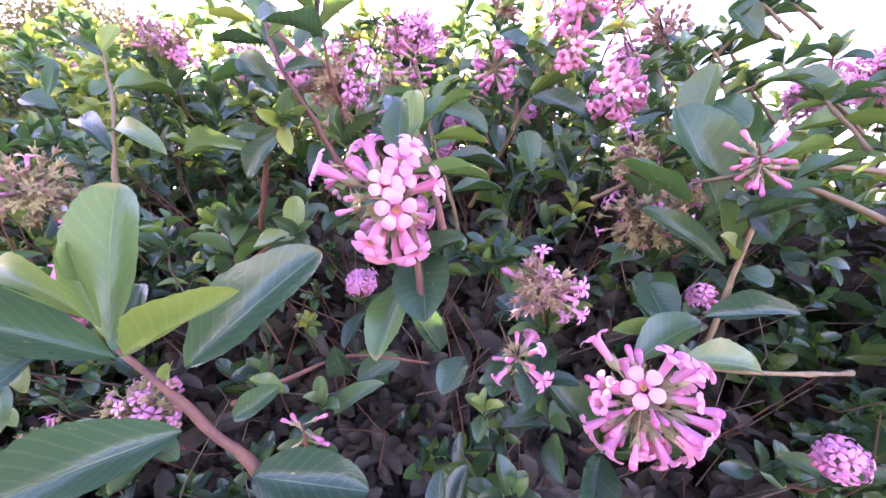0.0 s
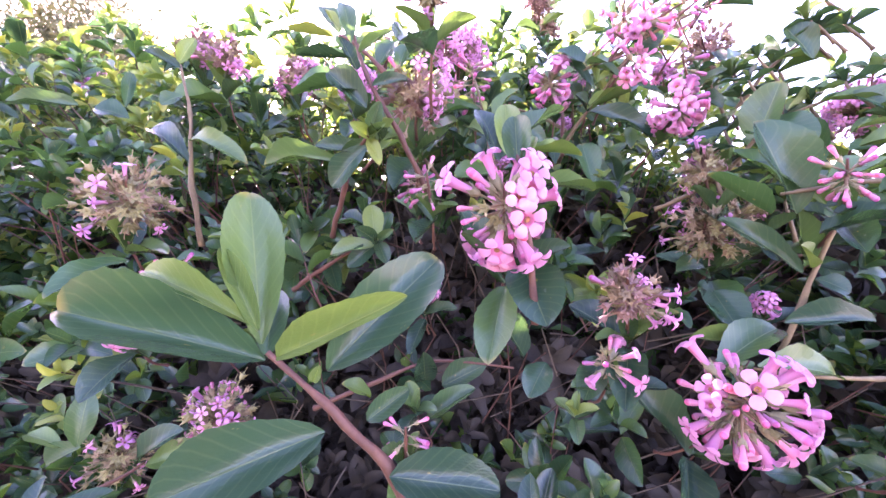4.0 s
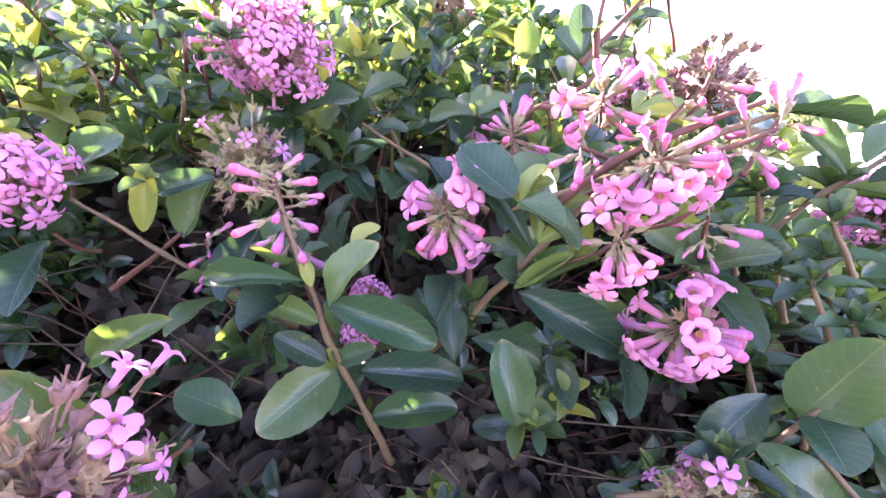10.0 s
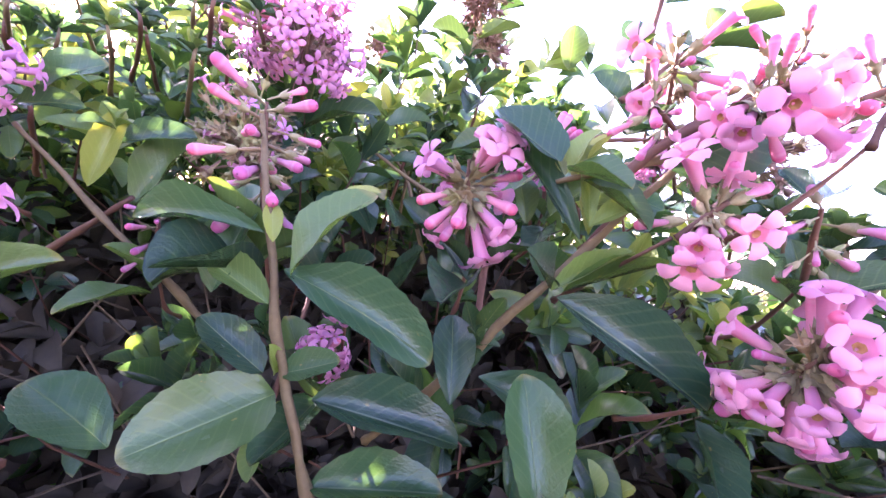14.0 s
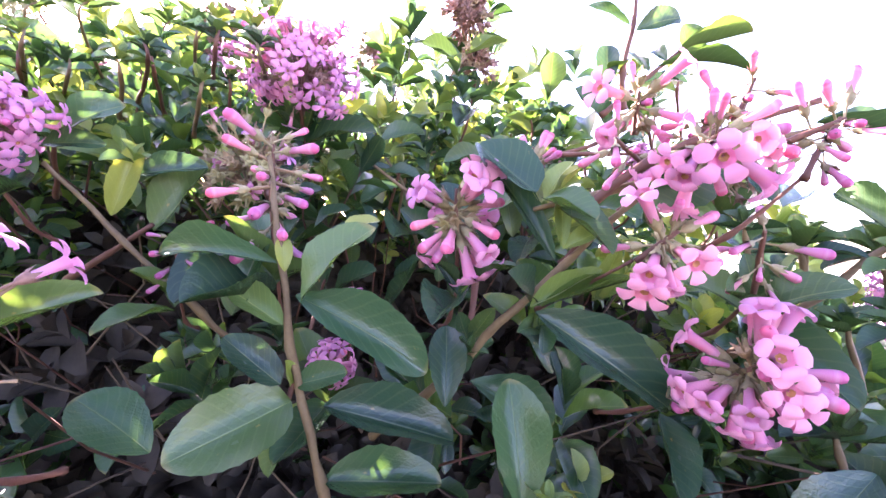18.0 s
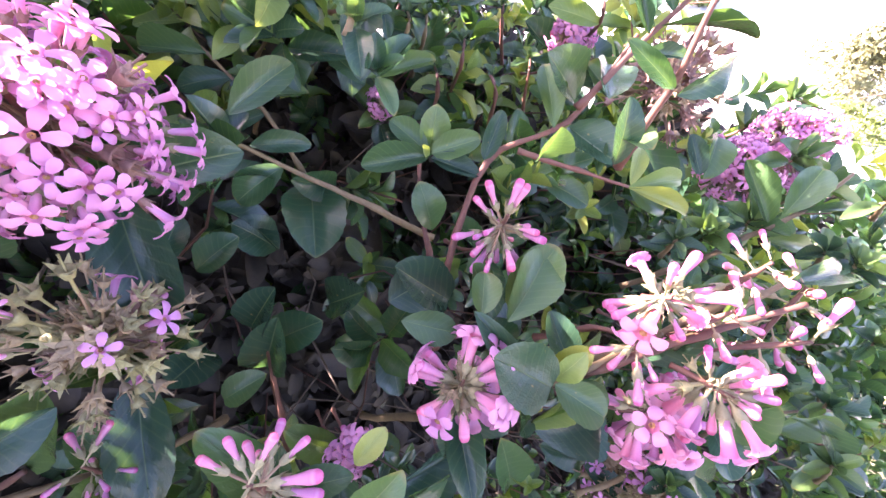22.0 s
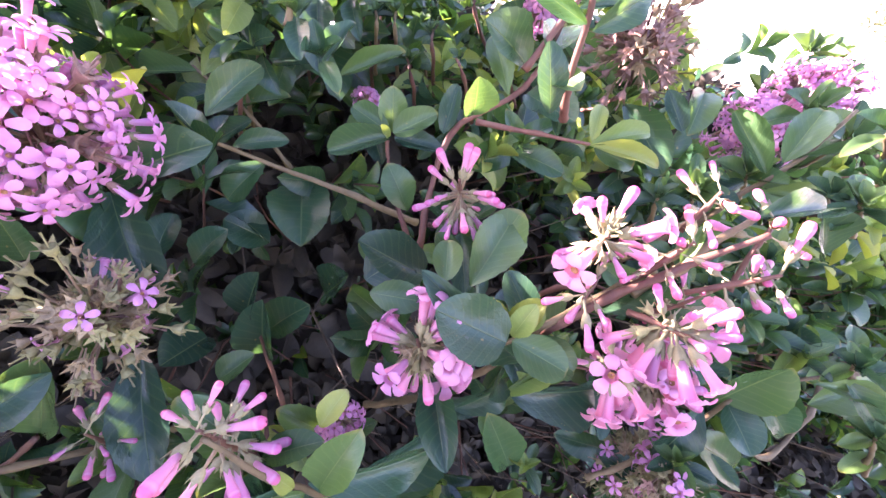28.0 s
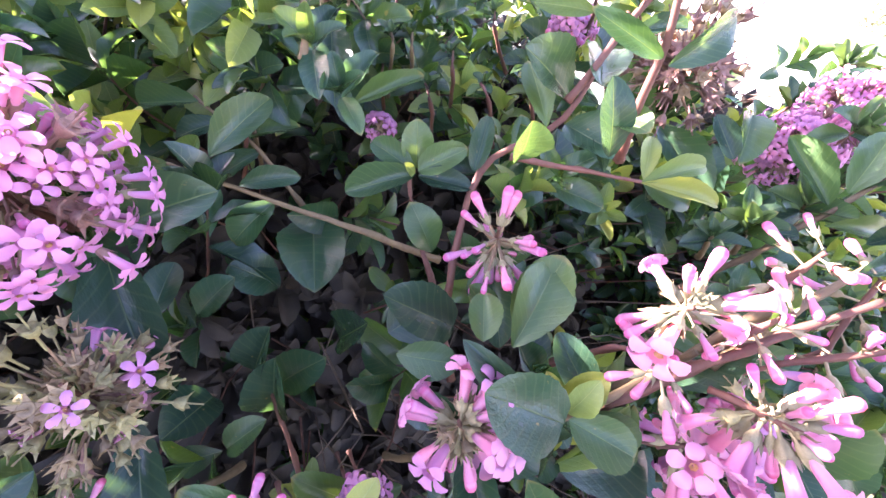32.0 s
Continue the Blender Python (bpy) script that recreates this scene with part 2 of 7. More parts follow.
LEAF_FORMS = [leaf_shape(22, b, f, t, True, k) for b, f, t, k in
              ((0.12, 0.40, 0.1, 0.75), (0.25, 0.3, -0.15, 0.85), (0.05, 0.5, 0.2, 0.65), (0.30, 0.35, 0.05, 0.95), (-0.08, 0.4, -0.1, 0.55))]
MASS_FORMS = [leaf_shape(6, b, f, t, False, k) for b, f, t, k in
              ((0.15, 0.45, 0.1, 0.75), (0.3, 0.3, -0.15, 0.85), (0.0, 0.55, 0.2, 0.65), (0.4, 0.4, 0.1, 0.95))]
CORE_FORMS = [leaf_shape(4, b, f, t, False, k) for b, f, t, k in ((0.15, 0.45, 0.1, 0.75), (0.35, 0.3, -0.15, 0.85))]
LEAF_MESHES = {}
for tone, mat in (("dark", leaf_dark), ("deep", leaf_deep), ("mid", leaf_mid), ("fresh", leaf_fresh)):
    LEAF_MESHES[tone] = [mesh("leaf_" + tone, v, f, [mat], u) for v, f, u in LEAF_FORMS]


def lathe(profile, sides, wob=0.0):
    """Rings of (z, radius) round z; gives vertices and faces."""
    verts, faces = [], []
    for z, r in profile:
        for k in range(sides):
            a = 2 * math.pi * k / sides
            q = r * (1 + wob * math.cos(5 * a))
            verts.append((q * math.cos(a), q * math.sin(a), z))
    for i in range(len(profile) - 1):
        for k in range(sides):
            a, b = i * sides + k, i * sides + (k + 1) % sides
            faces.append((a, b, b + sides, a + sides))
    return verts, faces


def floret(name, length, spread, mat, sepal, open_lobes):
    """One tubular flower along +z: stalk, ribbed calyx with five sepals, tube and five turned-back lobes. Real size in metres."""
    k = length
    prof = [(-0.5 * k, 0.03 * k), (-0.06 * k, 0.035 * k), (0.0, 0.095 * k), (0.13 * k, 0.135 * k), (0.22 * k, 0.14 * k)]
    v, f = lathe(prof, 6)
    mi, uv = [1] * len(f), [(0.5, 0.0)] * len(v)
    for s in range(5):
        a = 2 * math.pi * s / 5
        ca, sa = math.cos(a), math.sin(a)
        o = len(v)
        for du, r, z in ((-0.07, 0.13, 0.18), (0.07, 0.13, 0.18), (0.0, 0.19, 0.38)):
            v.append((k * (r * ca - du * sa), k * (r * sa + du * ca), k * z))
            uv.append((0.5, 0.0))
        f.append((o, o + 1, o + 2))
        mi.append(1)
    o = len(v)
    if open_lobes:
        tube = [(0.12 * k, 0.085 * k), (0.45 * k, 0.105 * k), (0.75 * k, 0.13 * k), (0.86 * k, 0.16 * k)]
    else:
        tube = [(0.12 * k, 0.075 * k), (0.45 * k, 0.085 * k), (0.72 * k, 0.135 * k), (0.88 * k, 0.135 * k), (0.96 * k, 0.09 * k), (0.985 * k, 0.025 * k)]
    tv, tf = lathe(tube, 8)
    v += tv
    uv += [(0.5, (z / k - 0.1) * 0.6 if open_lobes else (0.5 * z / k if z < 0.8 * k else 1.0)) for _, _, z in tv]
    f += [tuple(o + q for q in face) for face in tf]
    mi += [0] * len(tf)
    if open_lobes:
        for s in range(5):
            a = 2 * math.pi * s / 5 + 0.3
            ca, sa = math.cos(a), math.sin(a)
            o = len(v)
            for r, z, w, t in ((0.13, 0.84, 0.07, 0.62), (0.24, 0.91, 0.12, 0.70), (0.35, 0.93, 0.155, 0.70), (0.45, 0.90, 0.13, 0.72), (0.51, 0.85, 0.05, 0.72)):
                for e in (-1, 0, 1):
                    rr = r * spread if r > 0.2 else r
                    v.append((k * (rr * ca - e * w * sa), k * (rr * sa + e * w * ca), k * (z - 0.03 * abs(e) + 0.02)))
                    uv.append((0.5, t))
            for i in range(4):
                for j in range(2):
                    q = o + 3 * i + j
                    f.append((q, q + 1, q + 4, q + 3))
                    mi.append(0)
        o = len(v)
        tv, tf = lathe([(0.72 * k, 0.02 * k), (0.80 * k, 0.075 * k)], 6)
        v += tv
        uv += [(0.5, 1.0)] * len(tv)
        f += [tuple(o + q for q in face) for face in tf]
        mi += [2] * len(tf)
    return mesh(name, v, f, [mat, sepal, throat_brown], uv, mi)


def husk(name, k, mat):
    """A spent flower along +z: stalk, open cup with five spreading points and a dried style."""
    v, f = lathe([(-0.9 * k, 0.05 * k), (-0.15 * k, 0.06 * k), (0.0, 0.22 * k), (0.35 * k, 0.34 * k), (0.42 * k, 0.30 * k), (0.30 * k, 0.16 * k), (0.26 * k, 0.01 * k)], 7)
    for s in range(5):
        a = 2 * math.pi * s / 5
        ca, sa = math.cos(a), math.sin(a)
        o = len(v)
        for du, r, z in ((-0.15, 0.30, 0.36), (0.15, 0.30, 0.36), (0.0, 0.68, 0.60)):
            v.append((k * (r * ca - du * sa), k * (r * sa + du * ca), k * z))
        f.append((o, o + 1, o + 2))
    o = len(v)
    tv, tf = lathe([(0.26 * k, 0.05 * k), (0.8 * k, 0.04 * k), (1.1 * k, 0.06 * k)], 4)
    v += tv
    f += [tuple(o + q for q in face) for face in tf]
    return mesh(name, v, f, [mat])


FLORETS = {
    "open": [floret("flower", 0.0126, 0.85, petal_rose, calyx_green, True), floret("flower", 0.0118, 0.65, petal_rose, calyx_green, True)],
    "lilac": [floret("flower", 0.0071, 1.15, petal_lilac, calyx_wine, True), floret("flower", 0.0066, 1.1, petal_lilac, calyx_green, True)],
    "bud": [floret("bud", 0.0102, 1.0, petal_rose, calyx_green, False), floret("bud", 0.0084, 1.0, petal_rose, calyx_green, False)],
    "small": [floret("bud", 0.0082, 1.0, petal_rose, calyx_green, False), floret("bud", 0.0065, 1.0, petal_rose, calyx_green, False)],
    "husk": [husk("seed_cup", 0.0050, calyx_olive), husk("seed_cup", 0.0043, calyx_brown)],
    "wine": [husk("seed_cup", 0.0056, calyx_wine), husk("seed_cup", 0.0049, calyx_brown)],
}


def tube_mesh(name, pts, radii, mat, sides=6):
    """A round stem along a smooth line through the points."""
    pts = [Vector(p) for p in pts]
    fine, rad = [], []
    for i in range(len(pts) - 1):
        p0, p1, p2, p3 = pts[max(i - 1, 0)], pts[i], pts[i + 1], pts[min(i + 2, len(pts) - 1)]
        for k in range(5):
            t = k / 5
            fine.append(0.5 * (2 * p1 + (p2 - p0) * t + (2 * p0 - 5 * p1 + 4 * p2 - p3) * t * t + (3 * p1 - p0 - 3 * p2 + p3) * t ** 3))
            rad.append(radii[i] + (radii[i + 1] - radii[i]) * t)
    fine.append(pts[-1])
    rad.append(radii[-1])
    v, f = [], []
    for i, c in enumerate(fine):
        d = (fine[min(i + 1, len(fine) - 1)] - fine[max(i - 1, 0)]).normalized()
        a = d.cross((0.3, 0.5, 0.81)).normalized()
        b = d.cross(a)
        r = rad[i] * (1.0 + 0.35 * noise.noise(c * 260)) * (1.22 if i % 5 == 0 else 1.0)
        c = c + rad[i] * 0.9 * Vector((noise.noise(c * 90), noise.noise(c * 90 + Vector((7, 0, 0))), 0))
        v += [c + r * (math.cos(2 * math.pi * k / sides) * a + math.sin(2 * math.pi * k / sides) * b) for k in range(sides)]
    for i in range(len(fine) - 1):
        for k in range(sides):
            q, w = i * sides + k, i * sides + (k + 1) % sides
            f.append((q, w, w + sides, q + sides))
    f.append(tuple(range(sides - 1, -1, -1)))
    f.append(tuple((len(fine) - 1) * sides + k for k in range(sides)))
    return mesh(name, v, f, [mat])


def under(name, me, parent, m=None, label=""):
    ob = new(name, me)
    ob.parent = parent
    if m is not None:
        ob.matrix_basis = m
    if label:
        tagged(ob, label)
    return ob


def axes(y, z):
    """A turn whose y runs along y and whose z is as near to z as can be."""
    y = Vector(y).normalized()
    x = y.cross(Vector(z)).normalized()
    return Matrix((x, y, x.cross(y))).transposed()


rng = random.Random(7)
BLOOMS = []
HEROES = []  # places that the mass of leaves keeps clear of


def branch(label, *points, radius=0.0009, red=True):
    """A twig of the hedge, from inside outwards; the thing that its leaves and flower clusters belong to."""
    root = tagged(new("hedge_branch"), label, "branch", "branches of the hedge")
    root.location = points[0]
    inv = Matrix.Translation(-Vector(points[0]))
    pts = [inv @ Vector(p) for p in points]
    n = len(pts)
    under("stem", tube_mesh("stem", pts, [radius * (1.5 - 0.9 * k / (n - 1)) for k in range(n)], stem_red if red else stem_brown), root)
    HEROES.append(Vector(points[-1]))
    return root


def leaf(root, base, tip, width, face, tone="dark", form=None):
    b, t = Vector(base), Vector(tip)
    ln = (t - b).length
    r = axes(t - b, face).to_4x4()
    m = Matrix.Translation(b - root.location) @ r @ Matrix.Diagonal((width, ln, ln, 1))
    k = rng.randrange(5) if form is None else form
    under("leaf", LEAF_MESHES[tone][k], root, m)
    HEROES.append((b + t) / 2)
    HEROES.append(t)


def whorl(root, at, axis, size, count=6, tone="fresh"):
    """A rosette of young leaves at the tip of a twig: small upright ones inside, larger spreading ones outside."""
    at, axis = Vector(at), Vector(axis).normalized()
    side = axis.orthogonal().normalized()
    for k in range(count):
        a = 2.4 * k + rng.random() * 0.5
        out = Matrix.Rotation(a, 3, axis) @ side
        open_ = 0.35 + 1.25 * k / count + rng.uniform(-0.15, 0.15)
        d = (axis * math.cos(open_) + out * math.sin(open_)).normalized()
        ln = size * (0.55 + 0.55 * k / count) * rng.uniform(0.85, 1.15)
        b = at - axis * size * 0.25 * k / count
        leaf(root, b, b + d * ln, ln * rng.uniform(0.36, 0.46), axis - d * 0.3, tone if k < count * 0.55 else ("mid" if tone == "fresh" else "dark"))


def cluster(root, at, radius, axis, kind, seed):
    """A panicle: a branching stalk that carries flowers, buds and spent cups all round."""
    g = random.Random(seed)
    at, axis = Vector(at), Vector(axis).normalized()
    loc = at - root.location
    mixes = {
        "rose": (("open", 0.36), ("bud", 0.46), ("husk", 0.18)),
        "lilac": (("lilac", 0.74), ("small", 0.10), ("wine", 0.16)),
        "faded": (("lilac", 0.26), ("wine", 0.46), ("husk", 0.20), ("small", 0.08)),
        "dry": (("husk", 0.84), ("wine", 0.06), ("lilac", 0.10)),
        "wine": (("wine", 1.0),),
        "buds": (("bud", 0.55), ("small", 0.45)),
        "tiny": (("small", 0.75), ("bud", 0.25)),
    }[kind]
    count = {"rose": 54, "lilac": 128, "faded": 84, "dry": 120, "wine": 96, "buds": 26, "tiny": 44}[kind]
    count = max(7, int(count * (radius / 0.021) ** (1.5 if kind != "rose" else 1.2)))
    long_ = {"buds": 1.15, "tiny": 1.1, "wine": 1.1, "dry": 0.85}.get(kind, 0.95)
    foot, head = loc - axis * radius * long_, loc + axis * radius * long_ * 0.6
    stalk = under("flower_head", tube_mesh("flower_head", [foot, loc, head], [0.0008, 0.0007, 0.0004], stem_red, 5), root)
    side = axis.orthogonal().normalized()
    size = {"rose": 0.0126, "buds": 0.011, "lilac": 0.0085, "faded": 0.007, "dry": 0.004, "wine": 0.0045, "tiny": 0.007}[kind]
    loose = kind in ("rose", "buds", "tiny")
    lump = g.random() * 20
    for k in range(count):
        h = (k + 0.5) / count
        a = 2.39996 * k + g.uniform(-0.35, 0.35)
        out = Matrix.Rotation(a, 3, axis) @ side
        jitter = Vector((g.gauss(0, 1), g.gauss(0, 1), g.gauss(0, 1)))
        pick, acc = g.random(), 0.0
        if kind == "faded":
            pick = min(1.0, max(0.0, 0.5 * pick + 0.5 * (0.5 + 0.6 * out.dot(Vector((-0.8, 0.2, 0.3))))))
        for form, share in mixes:
            acc += share
            if pick <= acc:
                break
        me = FLORETS[form][g.randrange(2)]
        s = g.uniform(0.85, 1.12) * (1.0 if radius > 0.014 else 0.85)
        if loose:
            o = loc + axis * radius * ((0.75 - 1.35 * h) if kind == "buds" else (0.30 - 0.5 * h))
            d = (out + axis * ((0.55 - 0.6 * h) if kind == "buds" else (1.25 - 2.0 * h)) + Vector((0, 0, -0.15 - 0.6 * h)) + jitter * 0.24).normalized()
            reach = max(radius * g.uniform(0.75, 1.05) * (0.65 + 0.35 * math.sin(math.pi * min(1, h + 0.15))) - size, 0.0035)
        else:
            polar = math.acos(1 - 1.75 * h)
            d = (axis * math.cos(polar) + out * math.sin(polar) + jitter * 0.22 + Vector((0, 0, 0.05))).normalized()
            o = loc + axis * radius * (0.5 * math.cos(polar) - 0.35)
            reach = radius * (0.95 + 0.30 * noise.noise(d * 1.5 + Vector((lump, 0, 0)))) * g.uniform(0.42 if kind in ("dry", "wine", "faded") else 0.66, 1.08) - size
            o = loc
        p = o + d * max(reach, radius * 0.2)
        turn = d.to_track_quat("Z", "Y").to_matrix().to_4x4() @ Matrix.Rotation(g.random() * 6.3, 4, "Z")
        under(me.name.split(".")[0], me, stalk, Matrix.Translation(p) @ turn @ Matrix.Scale(s, 4))
        if (loose or k % 4 == 0) and (p - o).length > 0.004:
            q = o if loose else loc - axis * radius * 0.3
            under("pedicel", tube_mesh("pedicel", [q, (q + p) / 2 + d * 0.001, p], [0.0005, 0.0004, 0.0003], calyx_red, 4), stalk)
    BLOOMS.append(at)
    HEROES.append(at)
    for e in (side, -side, axis, axis.cross(side), -axis.cross(side)):
        HEROES.append(at + e * radius * 0.8)


def inside(p, drop=0.10, back=0.14):
    """A place on the woody frame of the hedge behind p."""
    return (p[0] * 0.9, p[1] + back, p[2] - drop)


# ---------------------------------------------------------------- twigs, leaves and flowers of the hedge

# the near shoot with large leaves
b = branch('reddish shoot with large glossy green leaves and lime young ones', (-0.0470, 0.1090, 1.0557), (-0.0574, 0.1037, 1.0856), (-0.0738, 0.0992, 1.1066), (-0.0878, 0.0985, 1.1206), radius=0.0014)
leaf(b, (-0.0884, 0.0985, 1.1184), (-0.1422, 0.0949, 1.1352), 0.0152, (0.48, -0.75, 0.45), 'deep')
leaf(b, (-0.0893, 0.0986, 1.1229), (-0.0944, 0.1057, 1.1710), 0.0153, (0.39, -0.85, 0.35), 'mid')
leaf(b, (-0.0898, 0.0957, 1.1286), (-0.1233, 0.0952, 1.1500), 0.0075, (0.47, -0.79, 0.39), 'fresh')
leaf(b, (-0.0882, 0.0947, 1.1273), (-0.0972, 0.0942, 1.1506), 0.0054, (0.41, -0.82, 0.39), 'fresh')
leaf(b, (-0.0727, 0.1024, 1.1140), (-0.0393, 0.1171, 1.1468), 0.0185, (0.18, -0.89, 0.43), 'deep')
leaf(b, (-0.0843, 0.0965, 1.1199), (-0.0480, 0.0889, 1.1362), 0.0076, (0.27, -0.85, 0.45), 'fresh')
leaf(b, (-0.0732, 0.1000, 1.0974), (-0.1125, 0.0818, 1.0897), 0.0174, (0.36, -0.71, 0.60), 'deep')
leaf(b, (-0.0557, 0.1016, 1.0833), (-0.0235, 0.1015, 1.0785), 0.0155, (0.07, -0.75, 0.66), 'deep')
leaf(b, (-0.0755, 0.0983, 1.1122), (-0.0729, 0.0965, 1.1177), 0.0030, (0.29, -0.81, 0.51), 'fresh')
leaf(b, (-0.0878, 0.0985, 1.1191), (-0.0908, 0.1109, 1.1378), 0.0095, (0.36, -0.82, 0.44), 'dark')
leaf(b, (-0.0626, 0.1060, 1.0975), (-0.0505, 0.1101, 1.1048), 0.0065, (0.17, -0.81, 0.56), 'mid')
leaf(b, (-0.0960, 0.1015, 1.1200), (-0.0935, 0.1027, 1.1267), 0.0052, (0.38, -0.80, 0.46), 'mid')

# flower clusters of the lower front
b = branch('reddish twig ending in a drooping cluster of rose-pink tubular flowers', (-0.0147, 0.1681, 1.1201), (-0.0145, 0.1559, 1.1259), (-0.0162, 0.1369, 1.1399), radius=0.0006)
cluster(b, (-0.0185, 0.1233, 1.1579), 0.0222, (-0.112, -0.614, 0.781), 'rose', 11)
whorl(b, (-0.0159, 0.1396, 1.1371), (-0.112, -0.614, 0.781), 0.038, 5, 'mid')
b = branch('leafy twig tip behind a pink flower cluster', (-0.0081, 0.1238, 1.1213), (-0.0120, 0.1187, 1.1509), (-0.0139, 0.1184, 1.1724), (-0.0149, 0.1213, 1.1776), radius=0.0010)
leaf(b, (-0.0148, 0.1188, 1.1723), (-0.0145, 0.1243, 1.1914), 0.009, (-0.18, -0.94, 0.28), 'mid')
leaf(b, (-0.0134, 0.1187, 1.1723), (-0.0085, 0.1209, 1.1842), 0.004, (-0.24, -0.93, 0.28), 'fresh')
leaf(b, (-0.0095, 0.1357, 1.1403), (-0.0073, 0.1137, 1.1216), 0.018, (-0.13, -0.64, 0.76), 'dark')
leaf(b, (-0.0117, 0.1186, 1.1670), (0.0157, 0.1279, 1.1680), 0.005, (0.26, -0.80, 0.54), 'mid')
b = branch('hedge twig with a half-faded cluster, lilac flowers among brown cups', (0.0434, 0.1860, 1.0879), (0.0434, 0.1740, 1.0938), (0.0403, 0.1580, 1.1090), radius=0.0006)
cluster(b, (0.0352, 0.1485, 1.1259), 0.0196, (-0.232, -0.472, 0.850), 'faded', 12)
whorl(b, (0.0408, 0.1596, 1.1054), (-0.232, -0.472, 0.850), 0.033, 5, 'mid')
b = branch('reddish twig ending in a drooping cluster of rose-pink tubular flowers', (0.0585, 0.1703, 1.0492), (0.0584, 0.1583, 1.0550), (0.0595, 0.1403, 1.0691), radius=0.0006)
cluster(b, (0.0627, 0.1258, 1.0892), 0.0243, (0.115, -0.577, 0.808), 'rose', 13)
whorl(b, (0.0594, 0.1422, 1.0660), (0.115, -0.577, 0.808), 0.041, 5, 'mid')
b = branch('reddish twig ending in a drooping cluster of rose-pink tubular flowers', (0.0304, 0.1762, 1.0707), (0.0303, 0.1642, 1.0767), (0.0272, 0.1481, 1.0919), radius=0.0006)
cluster(b, (0.0256, 0.1440, 1.0995), 0.0085, (-0.192, -0.436, 0.879), 'rose', 14)
whorl(b, (0.0280, 0.1496, 1.0883), (-0.192, -0.436, 0.879), 0.026, 3, 'mid')
b = branch('hedge twig with a half-faded cluster, lilac flowers among brown cups', (-0.0509, 0.2352, 1.1809), (-0.0513, 0.2231, 1.1869), (-0.0515, 0.2037, 1.2002), radius=0.0006)
cluster(b, (-0.0502, 0.1880, 1.2192), 0.0239, (0.039, -0.641, 0.767), 'faded', 15)
whorl(b, (-0.0516, 0.2060, 1.1975), (0.039, -0.641, 0.767), 0.041, 5, 'mid')
b = branch('hedge twig with a small cluster of unopened pinkish-green buds', (-0.0512, 0.2381, 1.1465), (-0.0514, 0.2261, 1.1526), (-0.0515, 0.2076, 1.1668), radius=0.0006)
cluster(b, (-0.0508, 0.1999, 1.1770), 0.0119, (0.033, -0.595, 0.803), 'tiny', 16)
whorl(b, (-0.0515, 0.2100, 1.1640), (0.033, -0.595, 0.803), 0.026, 5, 'mid')
b = branch('hedge twig with a spent cluster of spiky tan seed cups', (-0.1879, 0.2018, 1.1307), (-0.1875, 0.1897, 1.1367), (-0.1822, 0.1738, 1.1508), radius=0.0006)
cluster(b, (-0.1744, 0.1643, 1.1685), 0.0209, (0.371, -0.452, 0.811), 'dry', 17)
whorl(b, (-0.1835, 0.1752, 1.1477), (0.371, -0.452, 0.811), 0.036, 5, 'mid')
b = branch('hedge twig with a spent cluster of spiky tan seed cups', (0.1088, 0.2281, 1.1134), (0.1089, 0.2161, 1.1192), (0.1049, 0.2001, 1.1331), radius=0.0006)
cluster(b, (0.0975, 0.1897, 1.1522), 0.0227, (-0.327, -0.465, 0.822), 'dry', 18)
whorl(b, (0.1059, 0.2017, 1.1300), (-0.327, -0.465, 0.822), 0.039, 5, 'mid')
b = branch('hedge twig with a small cluster of unopened pinkish-green buds', (0.1182, 0.1651, 1.1390), (0.1183, 0.1531, 1.1450), (0.1125, 0.1371, 1.1602), radius=0.0006)
cluster(b, (0.1069, 0.1325, 1.1698), 0.0121, (-0.432, -0.405, 0.806), 'tiny', 19)
whorl(b, (0.1138, 0.1390, 1.1566), (-0.432, -0.405, 0.806), 0.026, 5, 'mid')
b = branch('hedge twig with a spent cluster of spiky tan seed cups', (-0.1539, 0.2186, 1.0257), (-0.1548, 0.2064, 1.0319), (-0.1527, 0.1903, 1.0481), radius=0.0006)
cluster(b, (-0.1489, 0.1831, 1.0651), 0.0192, (0.224, -0.390, 0.893), 'dry', 20)
whorl(b, (-0.1538, 0.1921, 1.0442), (0.224, -0.390, 0.893), 0.033, 5, 'mid')
b = branch('hedge twig with a spent cluster of spiky tan seed cups', (-0.2230, 0.2360, 0.9970), (-0.2230, 0.2240, 1.0030), (-0.2193, 0.2090, 1.0181), radius=0.0006)
cluster(b, (-0.2151, 0.2033, 1.0342), 0.0177, (0.290, -0.336, 0.896), 'dry', 21)
whorl(b, (-0.2208, 0.2107, 1.0145), (0.290, -0.336, 0.896), 0.030, 5, 'mid')
b = branch('reddish twig with a loose spray of closed pink buds', (-0.0534, 0.1691, 1.0431), (-0.0535, 0.1571, 1.0491), (-0.0543, 0.1422, 1.0652), radius=0.0006)
cluster(b, (-0.0541, 0.1377, 1.0746), 0.0101, (0.044, -0.408, 0.912), 'buds', 22)
whorl(b, (-0.0541, 0.1434, 1.0616), (0.044, -0.408, 0.912), 0.026, 5, 'mid')
b = branch('reddish twig ending in a drooping cluster of rose-pink tubular flowers', (-0.1850, 0.2680, 1.0000), (-0.1851, 0.2560, 1.0060), (-0.1836, 0.2419, 1.0221), radius=0.0006)
cluster(b, (-0.1813, 0.2344, 1.0423), 0.0217, (0.166, -0.317, 0.934), 'rose', 23)
whorl(b, (-0.1842, 0.2427, 1.0179), (0.166, -0.317, 0.934), 0.037, 5, 'mid')
